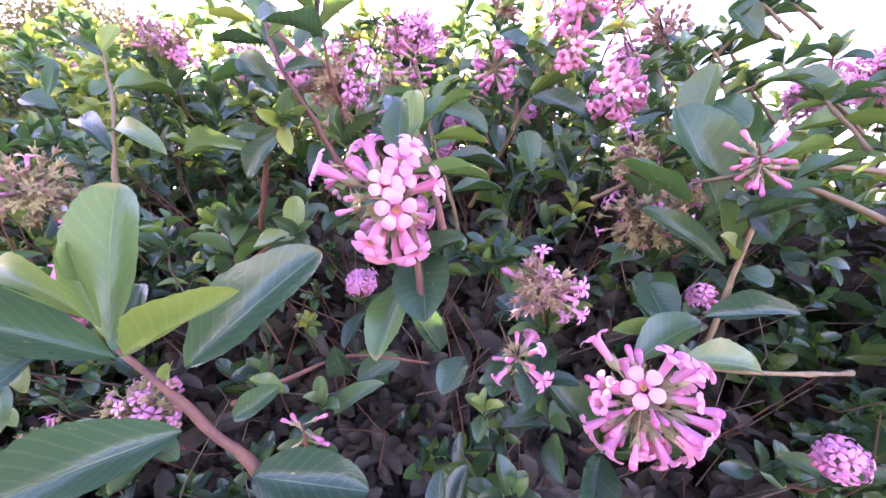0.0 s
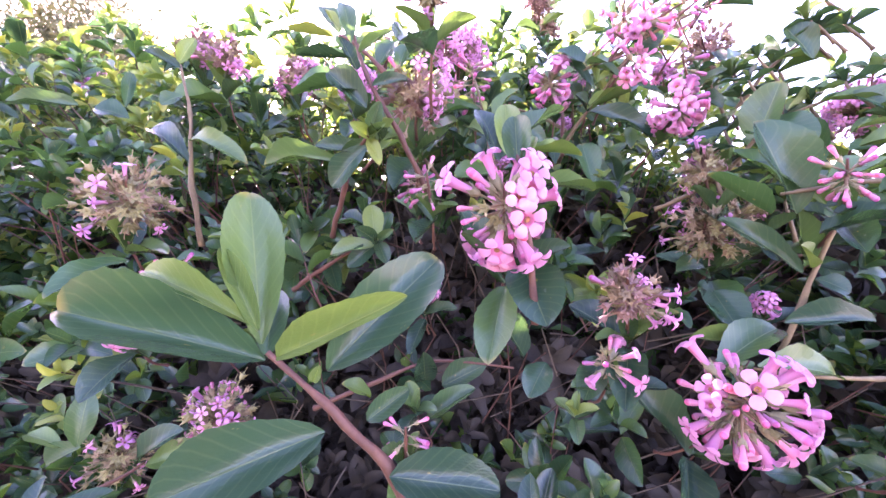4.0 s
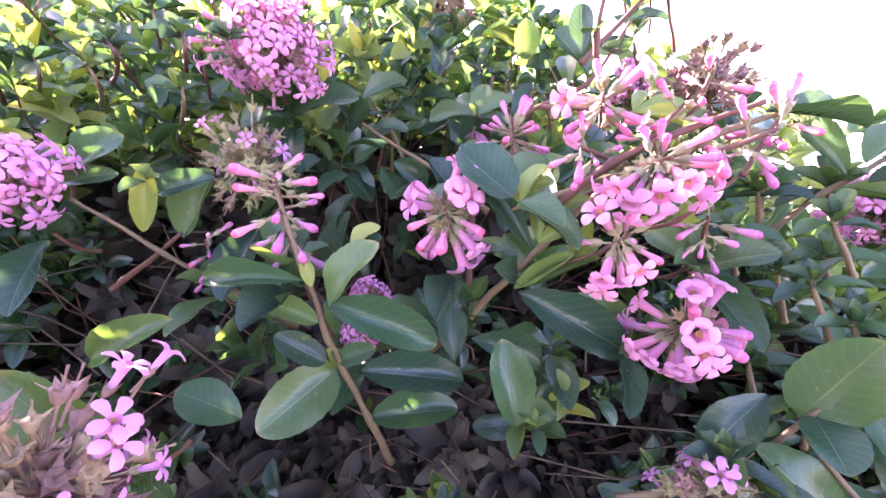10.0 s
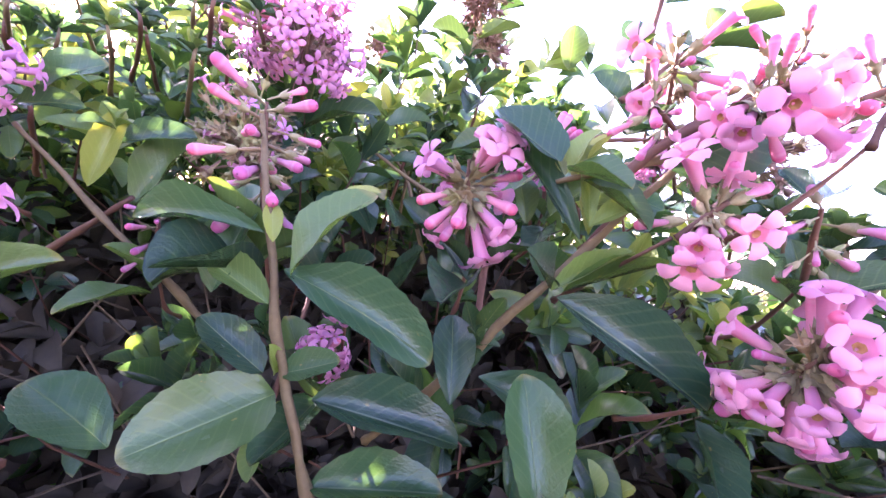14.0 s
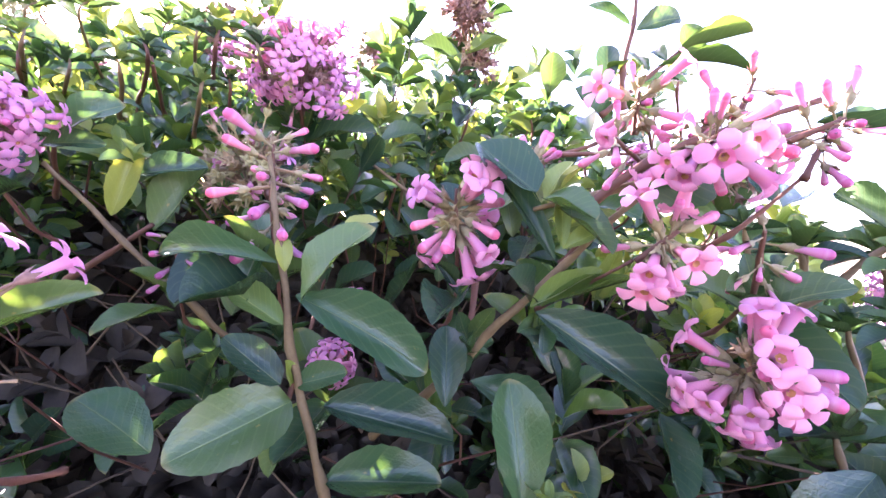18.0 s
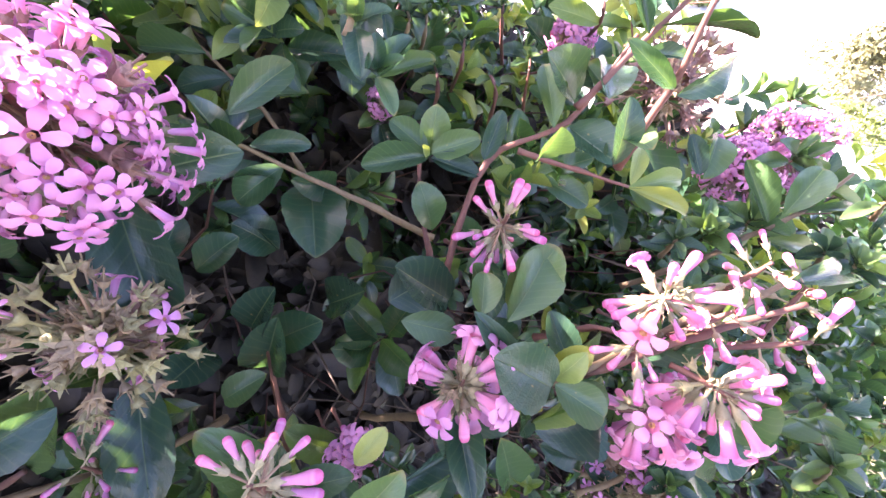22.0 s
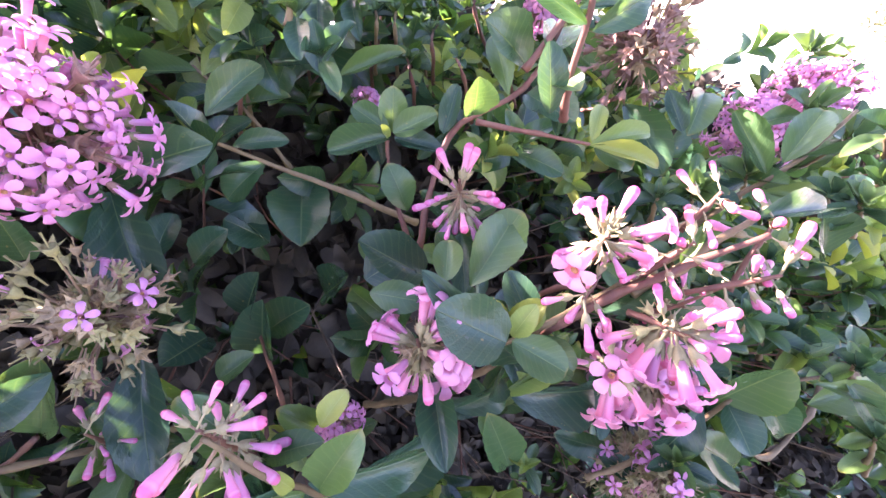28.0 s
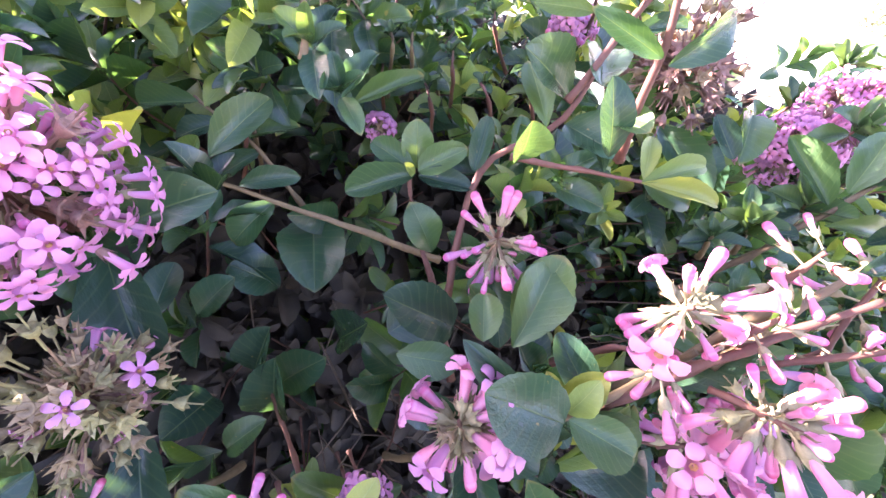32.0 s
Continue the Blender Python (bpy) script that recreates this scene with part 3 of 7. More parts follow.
b = branch('reddish twig ending in a drooping cluster of rose-pink tubular flowers', (-0.1830, 0.1975, 1.0859), (-0.1830, 0.1855, 1.0919), (-0.1785, 0.1696, 1.1068), radius=0.0006)
cluster(b, (-0.1736, 0.1644, 1.1195), 0.0148, (0.285, -0.406, 0.868), 'rose', 24)
whorl(b, (-0.1799, 0.1717, 1.1033), (0.285, -0.406, 0.868), 0.026, 5, 'mid')
b = branch('hedge twig carrying a dense rounded cluster of small lilac-pink flowers', (-0.0477, 0.2520, 1.0863), (-0.0484, 0.2411, 1.0925), (-0.0496, 0.2258, 1.1080), radius=0.0006)
cluster(b, (-0.0492, 0.2195, 1.1192), 0.0125, (0.021, -0.523, 0.852), 'lilac', 25)
whorl(b, (-0.0492, 0.2277, 1.1049), (0.021, -0.523, 0.852), 0.026, 5, 'mid')
b = branch('hedge twig carrying a dense rounded cluster of small lilac-pink flowers', (0.1520, 0.1680, 1.0309), (0.1520, 0.1560, 1.0369), (0.1470, 0.1410, 1.0516), radius=0.0006)
cluster(b, (0.1438, 0.1379, 1.0615), 0.0112, (-0.319, -0.306, 0.897), 'lilac', 26)
whorl(b, (0.1487, 0.1427, 1.0484), (-0.319, -0.306, 0.897), 0.026, 5, 'mid')
b = branch('hedge twig carrying a dense rounded cluster of small lilac-pink flowers', (0.1300, 0.2175, 1.0879), (0.1300, 0.2053, 1.0935), (0.1261, 0.1891, 1.1080), radius=0.0006)
cluster(b, (0.1235, 0.1870, 1.1136), 0.0064, (-0.344, -0.373, 0.861), 'lilac', 27)
whorl(b, (0.1271, 0.1910, 1.1048), (-0.344, -0.373, 0.861), 0.026, 3, 'mid')
b = branch('hedge twig with a half-faded cluster, lilac flowers among brown cups', (-0.4930, 0.5290, 1.3100), (-0.4930, 0.5170, 1.3160), (-0.4870, 0.5010, 1.3300), radius=0.0006)
cluster(b, (-0.4740, 0.4859, 1.3536), 0.0312, (0.424, -0.474, 0.772), 'faded', 28)
whorl(b, (-0.4889, 0.5026, 1.3265), (0.424, -0.474, 0.772), 0.042, 5, 'mid')
b = branch('hedge twig with a half-faded cluster, lilac flowers among brown cups', (-0.2290, 0.3450, 1.2590), (-0.2291, 0.3331, 1.2651), (-0.2253, 0.3154, 1.2784), radius=0.0006)
cluster(b, (-0.2178, 0.3034, 1.2959), 0.0221, (0.332, -0.561, 0.759), 'faded', 29)
whorl(b, (-0.2261, 0.3175, 1.2757), (0.332, -0.561, 0.759), 0.037, 5, 'mid')

# flower clusters of the middle and top
b = branch('hedge twig carrying a dense rounded cluster of small lilac-pink flowers', (-0.0197, 0.3518, 1.2574), (-0.0201, 0.3404, 1.2628), (-0.0209, 0.3239, 1.2766), radius=0.0006)
cluster(b, (-0.0215, 0.3109, 1.2966), 0.0255, (-0.005, -0.561, 0.828), 'lilac', 30)
whorl(b, (-0.0208, 0.3262, 1.2732), (-0.005, -0.561, 0.828), 0.042, 5, 'mid')
b = branch('hedge twig carrying a dense rounded cluster of small lilac-pink flowers', (-0.1640, 0.3711, 1.2440), (-0.1641, 0.3592, 1.2502), (-0.1626, 0.3434, 1.2662), radius=0.0006)
cluster(b, (-0.1595, 0.3350, 1.2835), 0.0194, (0.183, -0.500, 0.847), 'lilac', 31)
whorl(b, (-0.1631, 0.3453, 1.2626), (0.183, -0.500, 0.847), 0.033, 5, 'mid')
b = branch('hedge twig with a half-faded cluster, lilac flowers among brown cups', (-0.1394, 0.3101, 1.2271), (-0.1403, 0.2996, 1.2343), (-0.1393, 0.2843, 1.2506), radius=0.0006)
cluster(b, (-0.1366, 0.2766, 1.2665), 0.0182, (0.167, -0.470, 0.867), 'faded', 32)
whorl(b, (-0.1400, 0.2862, 1.2468), (0.167, -0.470, 0.867), 0.031, 5, 'mid')
b = branch('hedge twig carrying a dense rounded cluster of small lilac-pink flowers', (-0.0979, 0.3055, 1.2218), (-0.0983, 0.2943, 1.2276), (-0.0982, 0.2788, 1.2424), radius=0.0006)
cluster(b, (-0.0969, 0.2714, 1.2582), 0.0179, (0.098, -0.481, 0.871), 'lilac', 33)
whorl(b, (-0.0984, 0.2807, 1.2390), (0.098, -0.481, 0.871), 0.030, 5, 'mid')
b = branch('hedge twig with a half-faded cluster, lilac flowers among brown cups', (-0.1989, 0.3204, 1.2392), (-0.2000, 0.3099, 1.2465), (-0.1976, 0.2953, 1.2638), radius=0.0006)
cluster(b, (-0.1926, 0.2866, 1.2826), 0.0215, (0.258, -0.456, 0.852), 'faded', 34)
whorl(b, (-0.1987, 0.2970, 1.2599), (0.258, -0.456, 0.852), 0.037, 5, 'mid')
b = branch('reddish twig with a loose spray of closed pink buds', (-0.0132, 0.2740, 1.2070), (-0.0137, 0.2629, 1.2123), (-0.0149, 0.2514, 1.2289), radius=0.0006)
cluster(b, (-0.0161, 0.2491, 1.2461), 0.0173, (-0.052, -0.125, 0.991), 'buds', 35)
whorl(b, (-0.0149, 0.2519, 1.2249), (-0.052, -0.125, 0.991), 0.029, 5, 'mid')
b = branch('reddish twig ending in a drooping cluster of rose-pink tubular flowers', (0.0366, 0.2681, 1.2078), (0.0367, 0.2563, 1.2137), (0.0348, 0.2454, 1.2307), radius=0.0006)
cluster(b, (0.0320, 0.2434, 1.2445), 0.0142, (-0.163, -0.109, 0.981), 'rose', 36)
whorl(b, (0.0350, 0.2454, 1.2266), (-0.163, -0.109, 0.981), 0.026, 5, 'mid')
b = branch('thick twig ending in a loose spray of rose-pink flowers', (0.0587, 0.2275, 1.2490), (0.0710, 0.2204, 1.2624), (0.0858, 0.2128, 1.2712), (0.0988, 0.2066, 1.2772), radius=0.0009)
cluster(b, (0.0704, 0.2270, 1.2762), 0.0070, (-0.35, -0.45, 0.82), 'rose', 371)
cluster(b, (0.0815, 0.2167, 1.2718), 0.0093, (0.45, -0.35, 0.80), 'buds', 372)
cluster(b, (0.0724, 0.2074, 1.2642), 0.0095, (0.05, -0.75, 0.30), 'rose', 373)
cluster(b, (0.0924, 0.2042, 1.2683), 0.0100, (0.55, -0.50, 0.40), 'buds', 374)
cluster(b, (0.0925, 0.2183, 1.2800), 0.0067, (0.20, -0.20, 0.95), 'buds', 375)
cluster(b, (0.0664, 0.2235, 1.2650), 0.0070, (-0.85, -0.30, 0.30), 'buds', 376)
b = branch('reddish twig ending in a drooping cluster of rose-pink tubular flowers', (0.0598, 0.2454, 1.2205), (0.0600, 0.2336, 1.2264), (0.0662, 0.2158, 1.2391), radius=0.0006)
cluster(b, (0.0694, 0.2116, 1.2437), 0.0070, (0.424, -0.566, 0.707), 'rose', 38)
b = branch('reddish twig with a loose spray of closed pink buds', (0.1098, 0.2445, 1.2142), (0.1102, 0.2328, 1.2200), (0.1045, 0.2180, 1.2339), radius=0.0006)
cluster(b, (0.0989, 0.2137, 1.2428), 0.0110, (-0.459, -0.355, 0.815), 'buds', 39)
whorl(b, (0.1060, 0.2191, 1.2305), (-0.459, -0.355, 0.815), 0.026, 5, 'mid')
b = branch('reddish twig ending in a drooping cluster of rose-pink tubular flowers', (0.0861, 0.2484, 1.1879), (0.0864, 0.2366, 1.1937), (0.0879, 0.2170, 1.2066), radius=0.0006)
cluster(b, (0.0902, 0.2066, 1.2173), 0.0158, (0.117, -0.702, 0.702), 'rose', 40)
whorl(b, (0.0876, 0.2203, 1.2034), (0.117, -0.702, 0.702), 0.027, 5, 'mid')
b = branch('hedge twig with a dried cluster of wine-brown open cups', (0.1729, 0.3125, 1.2397), (0.1722, 0.3008, 1.2468), (0.1660, 0.2879, 1.2618), radius=0.0006)
cluster(b, (0.1573, 0.2824, 1.2816), 0.0229, (-0.414, -0.227, 0.882), 'wine', 41)
whorl(b, (0.1680, 0.2886, 1.2588), (-0.414, -0.227, 0.882), 0.039, 5, 'mid')
b = branch('hedge twig with a small cluster of unopened pinkish-green buds', (0.0695, 0.2978, 1.2283), (0.0699, 0.2867, 1.2339), (0.0672, 0.2736, 1.2495), radius=0.0006)
cluster(b, (0.0638, 0.2700, 1.2630), 0.0147, (-0.221, -0.268, 0.938), 'tiny', 42)
whorl(b, (0.0680, 0.2748, 1.2456), (-0.221, -0.268, 0.938), 0.026, 5, 'mid')
b = branch('hedge twig with a spent cluster of spiky tan seed cups', (-0.0358, 0.3239, 1.2174), (-0.0361, 0.3125, 1.2229), (-0.0351, 0.3003, 1.2371), radius=0.0006)
cluster(b, (-0.0335, 0.2952, 1.2545), 0.0206, (0.132, -0.328, 0.935), 'dry', 43)
whorl(b, (-0.0352, 0.3011, 1.2340), (0.132, -0.328, 0.935), 0.035, 5, 'mid')
b = branch('reddish twig with a loose spray of closed pink buds', (-0.0512, 0.3082, 1.1916), (-0.0514, 0.2967, 1.1972), (-0.0511, 0.2849, 1.2127), radius=0.0006)
cluster(b, (-0.0507, 0.2835, 1.2227), 0.0114, (0.074, -0.183, 0.980), 'buds', 44)
whorl(b, (-0.0514, 0.2859, 1.2086), (0.074, -0.183, 0.980), 0.026, 5, 'mid')
b = branch('hedge twig carrying a dense rounded cluster of small lilac-pink flowers', (0.1638, 0.3599, 1.2512), (0.1634, 0.3479, 1.2576), (0.1571, 0.3330, 1.2738), radius=0.0006)
cluster(b, (0.1515, 0.3287, 1.2858), 0.0135, (-0.367, -0.325, 0.872), 'lilac', 45)
whorl(b, (0.1586, 0.3343, 1.2700), (-0.367, -0.325, 0.872), 0.026, 5, 'mid')
b = branch('hedge twig carrying a dense rounded cluster of small lilac-pink flowers', (0.0026, 0.2864, 1.1705), (0.0023, 0.2750, 1.1760), (0.0020, 0.2595, 1.1907), radius=0.0006)
cluster(b, (0.0023, 0.2560, 1.1980), 0.0078, (0.037, -0.422, 0.906), 'lilac', 46)
whorl(b, (0.0019, 0.2608, 1.1874), (0.037, -0.422, 0.906), 0.026, 5, 'mid')
b = branch('hedge twig with a half-faded cluster, lilac flowers among brown cups', (-0.0424, 0.1583, 1.2024), (-0.0422, 0.1463, 1.2084), (-0.0420, 0.1314, 1.2244), radius=0.0006)
cluster(b, (-0.0420, 0.1291, 1.2324), 0.0085, (-0.026, -0.317, 0.948), 'faded', 47)
whorl(b, (-0.0418, 0.1329, 1.2205), (-0.026, -0.317, 0.948), 0.026, 5, 'mid')
b = branch('hedge twig carrying a dense rounded cluster of small lilac-pink flowers', (0.2599, 0.2880, 1.1852), (0.2597, 0.2761, 1.1914), (0.2530, 0.2623, 1.2077), radius=0.0006)
cluster(b, (0.2420, 0.2563, 1.2302), 0.0236, (-0.413, -0.285, 0.865), 'lilac', 48)
whorl(b, (0.2551, 0.2635, 1.2035), (-0.413, -0.285, 0.865), 0.040, 5, 'mid')
b = branch('hedge twig with a half-faded cluster, lilac flowers among brown cups', (-0.1120, 0.5130, 1.3120), (-0.1120, 0.5010, 1.3180), (-0.1110, 0.4830, 1.3330), radius=0.0006)
cluster(b, (-0.1095, 0.4699, 1.3511), 0.0226, (0.080, -0.578, 0.812), 'faded', 49)
whorl(b, (-0.1117, 0.4853, 1.3295), (0.080, -0.578, 0.812), 0.038, 5, 'mid')
b = branch('hedge twig with a half-faded cluster, lilac flowers among brown cups', (-0.2010, 0.6000, 1.3340), (-0.2010, 0.5880, 1.3400), (-0.1990, 0.5700, 1.3540), radius=0.0006)
cluster(b, (-0.1962, 0.5603, 1.3682), 0.0172, (0.158, -0.567, 0.809), 'faded', 50)
whorl(b, (-0.1996, 0.5723, 1.3510), (0.158, -0.567, 0.809), 0.029, 5, 'mid')
b = branch('hedge twig with a half-faded cluster, lilac flowers among brown cups', (-0.2670, 0.6410, 1.3290), (-0.2670, 0.6290, 1.3350), (-0.2640, 0.6110, 1.3490), radius=0.0006)
cluster(b, (-0.2599, 0.5998, 1.3659), 0.0205, (0.204, -0.549, 0.811), 'faded', 51)
whorl(b, (-0.2649, 0.6133, 1.3460), (0.204, -0.549, 0.811), 0.035, 5, 'mid')
b = branch('hedge twig with a half-faded cluster, lilac flowers among brown cups', (0.0100, 0.5000, 1.3320), (0.0100, 0.4880, 1.3380), (0.0090, 0.4700, 1.3520), radius=0.0006)
cluster(b, (0.0070, 0.4574, 1.3687), 0.0207, (-0.077, -0.589, 0.804), 'faded', 52)
whorl(b, (0.0089, 0.4719, 1.3489), (-0.077, -0.589, 0.804), 0.035, 5, 'mid')
b = branch('hedge twig with a dried cluster of wine-brown open cups', (0.0534, 0.3701, 1.3116), (0.0533, 0.3580, 1.3175), (0.0513, 0.3401, 1.3312), radius=0.0006)
cluster(b, (0.0480, 0.3309, 1.3447), 0.0164, (-0.183, -0.557, 0.810), 'wine', 53)
whorl(b, (0.0516, 0.3421, 1.3285), (-0.183, -0.557, 0.810), 0.028, 5, 'mid')
b = branch('hedge twig with a dried cluster of wine-brown open cups', (0.0592, 0.3645, 1.2901), (0.0591, 0.3525, 1.2960), (0.0562, 0.3348, 1.3094), radius=0.0006)
cluster(b, (0.0541, 0.3280, 1.3206), 0.0138, (-0.188, -0.534, 0.824), 'wine', 54)
whorl(b, (0.0574, 0.3372, 1.3067), (-0.188, -0.534, 0.824), 0.026, 5, 'mid')
b = branch('hedge twig with a dried cluster of wine-brown open cups', (-0.1060, 0.4970, 1.3330), (-0.1060, 0.4850, 1.3390), (-0.1030, 0.4660, 1.3530), radius=0.0006)
cluster(b, (-0.0999, 0.4553, 1.3664), 0.0180, (0.191, -0.604, 0.774), 'wine', 55)
whorl(b, (-0.1041, 0.4686, 1.3494), (0.191, -0.604, 0.774), 0.031, 5, 'mid')

# the front twigs of the upper part
b = branch('upright reddish-green twig with broad dark glossy leaves', (0.0097, 0.2493, 1.1410), (0.0028, 0.2426, 1.1702), (-0.0071, 0.2417, 1.2076), (-0.0120, 0.2407, 1.2337), (-0.0170, 0.2473, 1.2548), radius=0.0010, red=False)
leaf(b, (-0.0072, 0.2400, 1.2213), (0.0270, 0.2249, 1.2115), 0.012, (-0.13, -0.72, 0.68), 'dark')
leaf(b, (0.0017, 0.2430, 1.1919), (0.0374, 0.2382, 1.1850), 0.014, (0.05, -0.67, 0.74), 'dark')
leaf(b, (-0.0069, 0.2464, 1.1914), (-0.0299, 0.2309, 1.1841), 0.017, (0.26, -0.70, 0.66), 'mid')
leaf(b, (-0.0123, 0.2405, 1.2288), (-0.0453, 0.2448, 1.2340), 0.008, (-0.03, -0.78, 0.63), 'dark')
leaf(b, (-0.0100, 0.2388, 1.2272), (-0.0112, 0.2397, 1.2362), 0.004, (0.22, -0.97, 0.13), 'fresh')
leaf(b, (-0.0093, 0.2420, 1.1979), (-0.0243, 0.2463, 1.2073), 0.009, (0.19, -0.71, 0.67), 'dark')
leaf(b, (-0.0099, 0.2413, 1.2134), (-0.0237, 0.2447, 1.2214), 0.007, (0.16, -0.76, 0.63), 'fresh')
leaf(b, (-0.0069, 0.2436, 1.1974), (-0.0088, 0.2392, 1.2053), 0.004, (0.82, -0.56, -0.13), 'fresh')
leaf(b, (-0.0054, 0.2422, 1.1979), (0.0070, 0.2403, 1.2018), 0.007, (-0.31, -0.69, 0.65), 'dark')
leaf(b, (-0.0387, 0.2445, 1.1790), (-0.0556, 0.2451, 1.1948), 0.014, (0.50, -0.64, 0.59), 'dark')
leaf(b, (-0.0782, 0.2507, 1.2050), (-0.0517, 0.2459, 1.2182), 0.011, (-0.40, -0.81, 0.43), 'dark')
leaf(b, (0.0035, 0.2436, 1.1707), (0.0350, 0.2383, 1.1731), 0.013, (-0.16, -0.57, 0.80), 'dark')
b = branch('thick tan twig with long dark glossy leaves and lime tips', (0.0180, 0.2763, 1.1645), (0.0308, 0.2575, 1.1874), (0.0469, 0.2395, 1.2175), (0.0598, 0.2335, 1.2354), (0.0717, 0.2254, 1.2534), (0.0765, 0.2214, 1.2623), radius=0.0010, red=False)
leaf(b, (0.0506, 0.2279, 1.2234), (0.0823, 0.2122, 1.2067), 0.014, (-0.17, -0.84, 0.52), 'dark')
leaf(b, (0.0400, 0.2402, 1.2005), (0.0695, 0.2351, 1.1908), 0.012, (0.07, -0.75, 0.65), 'dark')
leaf(b, (0.0543, 0.2286, 1.2367), (0.0347, 0.2427, 1.2695), 0.008, (-0.26, -0.93, 0.26), 'dark')
leaf(b, (0.0550, 0.2265, 1.2396), (0.0636, 0.2212, 1.2477), 0.005, (-0.69, -0.65, 0.31), 'fresh')
leaf(b, (0.0550, 0.2265, 1.2396), (0.0539, 0.2282, 1.2545), 0.004, (-0.45, -0.89, 0.09), 'fresh')
leaf(b, (0.0492, 0.2282, 1.2246), (0.0660, 0.2250, 1.2359), 0.005, (-0.49, -0.70, 0.52), 'fresh')
leaf(b, (0.0515, 0.2335, 1.2248), (0.0421, 0.2264, 1.2333), 0.008, (0.75, -0.52, 0.40), 'dark')
whorl(b, (0.0397, 0.2446, 1.2076), (0.000, -0.530, 0.848), 0.010, 6, 'mid')
leaf(b, (0.0518, 0.2276, 1.2249), (0.0740, 0.2238, 1.2346), 0.004, (-0.39, -0.70, 0.59), 'mid')
b = branch('leafy twig with lime-tipped rosette among dark leaves', (-0.0270, 0.2995, 1.1797), (-0.0447, 0.2896, 1.2027), (-0.0678, 0.2862, 1.2260), (-0.0884, 0.2836, 1.2481), radius=0.0010, red=False)
leaf(b, (-0.0719, 0.2872, 1.2337), (-0.0652, 0.2873, 1.2584), 0.008, (0.29, -0.95, -0.11), 'fresh')
leaf(b, (-0.0647, 0.2863, 1.2479), (-0.0438, 0.2826, 1.2539), 0.009, (-0.30, -0.88, 0.38), 'dark')
leaf(b, (-0.0850, 0.2855, 1.2581), (-0.0689, 0.2767, 1.2705), 0.011, (-0.63, -0.74, 0.26), 'dark')
leaf(b, (-0.0894, 0.2838, 1.2534), (-0.0726, 0.2794, 1.2577), 0.006, (-0.30, -0.88, 0.37), 'mid')
whorl(b, (-0.0663, 0.2872, 1.2530), (0.222, -0.451, 0.864), 0.011, 6, 'fresh')

# twigs of the shaded middle
b = branch('leafy twig with a star of bright young leaves', (0.0475, 0.2700, 1.2058), (0.0518, 0.2809, 1.2294), (0.0564, 0.2997, 1.2563), (0.0601, 0.3061, 1.2663), radius=0.0010)
leaf(b, (0.0588, 0.3000, 1.2712), (0.0392, 0.3078, 1.2694), 0.008, (-0.26, -0.56, 0.79), 'mid')
leaf(b, (0.0588, 0.3007, 1.2717), (0.0521, 0.3126, 1.2794), 0.007, (-0.25, -0.63, 0.74), 'mid')
leaf(b, (0.0610, 0.3032, 1.2704), (0.0639, 0.3045, 1.2847), 0.009, (-0.48, -0.86, 0.18), 'mid')
leaf(b, (0.0597, 0.3001, 1.2717), (0.0728, 0.2937, 1.2766), 0.008, (-0.50, -0.46, 0.73), 'mid')
leaf(b, (0.0596, 0.2999, 1.2702), (0.0708, 0.2885, 1.2672), 0.007, (-0.33, -0.50, 0.80), 'dark')
leaf(b, (0.0578, 0.2999, 1.2711), (0.0553, 0.3000, 1.2763), 0.003, (0.29, -0.95, 0.15), 'fresh')
b = branch('tan twig rising past a dried brown cluster', (0.0517, 0.2769, 1.2404), (0.0742, 0.2901, 1.2700), (0.0978, 0.2821, 1.2825), (0.1148, 0.2816, 1.3062), radius=0.0009)
leaf(b, (0.1165, 0.2876, 1.2947), (0.0971, 0.2727, 1.2932), 0.011, (0.07, -0.19, 0.98), 'dark')
leaf(b, (0.0912, 0.2820, 1.2823), (0.0935, 0.2933, 1.2989), 0.008, (-0.53, -0.66, 0.53), 'mid')
leaf(b, (0.0717, 0.2892, 1.2723), (0.0817, 0.2953, 1.2825), 0.006, (-0.41, -0.52, 0.74), 'dark')
leaf(b, (0.0997, 0.2824, 1.2801), (0.1008, 0.2628, 1.2776), 0.012, (-0.39, -0.11, 0.92), 'dark')
b = branch('reddish side twig ending in pale lime leaves', (0.0820, 0.2855, 1.2748), (0.0922, 0.2694, 1.2744), (0.1022, 0.2569, 1.2732), radius=0.0007)
leaf(b, (0.1020, 0.2567, 1.2730), (0.1161, 0.2381, 1.2719), 0.006, (-0.47, -0.39, 0.79), 'fresh')
leaf(b, (0.1020, 0.2567, 1.2730), (0.1220, 0.2481, 1.2776), 0.006, (-0.36, -0.39, 0.85), 'fresh')
leaf(b, (0.1030, 0.2568, 1.2736), (0.1114, 0.2625, 1.2828), 0.005, (-0.56, -0.34, 0.75), 'fresh')
leaf(b, (0.1054, 0.2572, 1.2705), (0.1119, 0.2458, 1.2679), 0.010, (-0.37, -0.38, 0.85), 'dark')
leaf(b, (0.0963, 0.2646, 1.2743), (0.1036, 0.2743, 1.2810), 0.004, (-0.42, -0.26, 0.87), 'mid')
leaf(b, (0.0600, 0.2546, 1.2434), (0.0772, 0.2571, 1.2611), 0.014, (-0.61, -0.38, 0.70), 'mid')
leaf(b, (0.0496, 0.2705, 1.2366), (0.0330, 0.2794, 1.2551), 0.015, (0.25, -0.75, 0.61), 'dark')
leaf(b, (0.0351, 0.3440, 1.2349), (0.0219, 0.3091, 1.2389), 0.022, (0.20, 0.04, 0.98), 'dark')
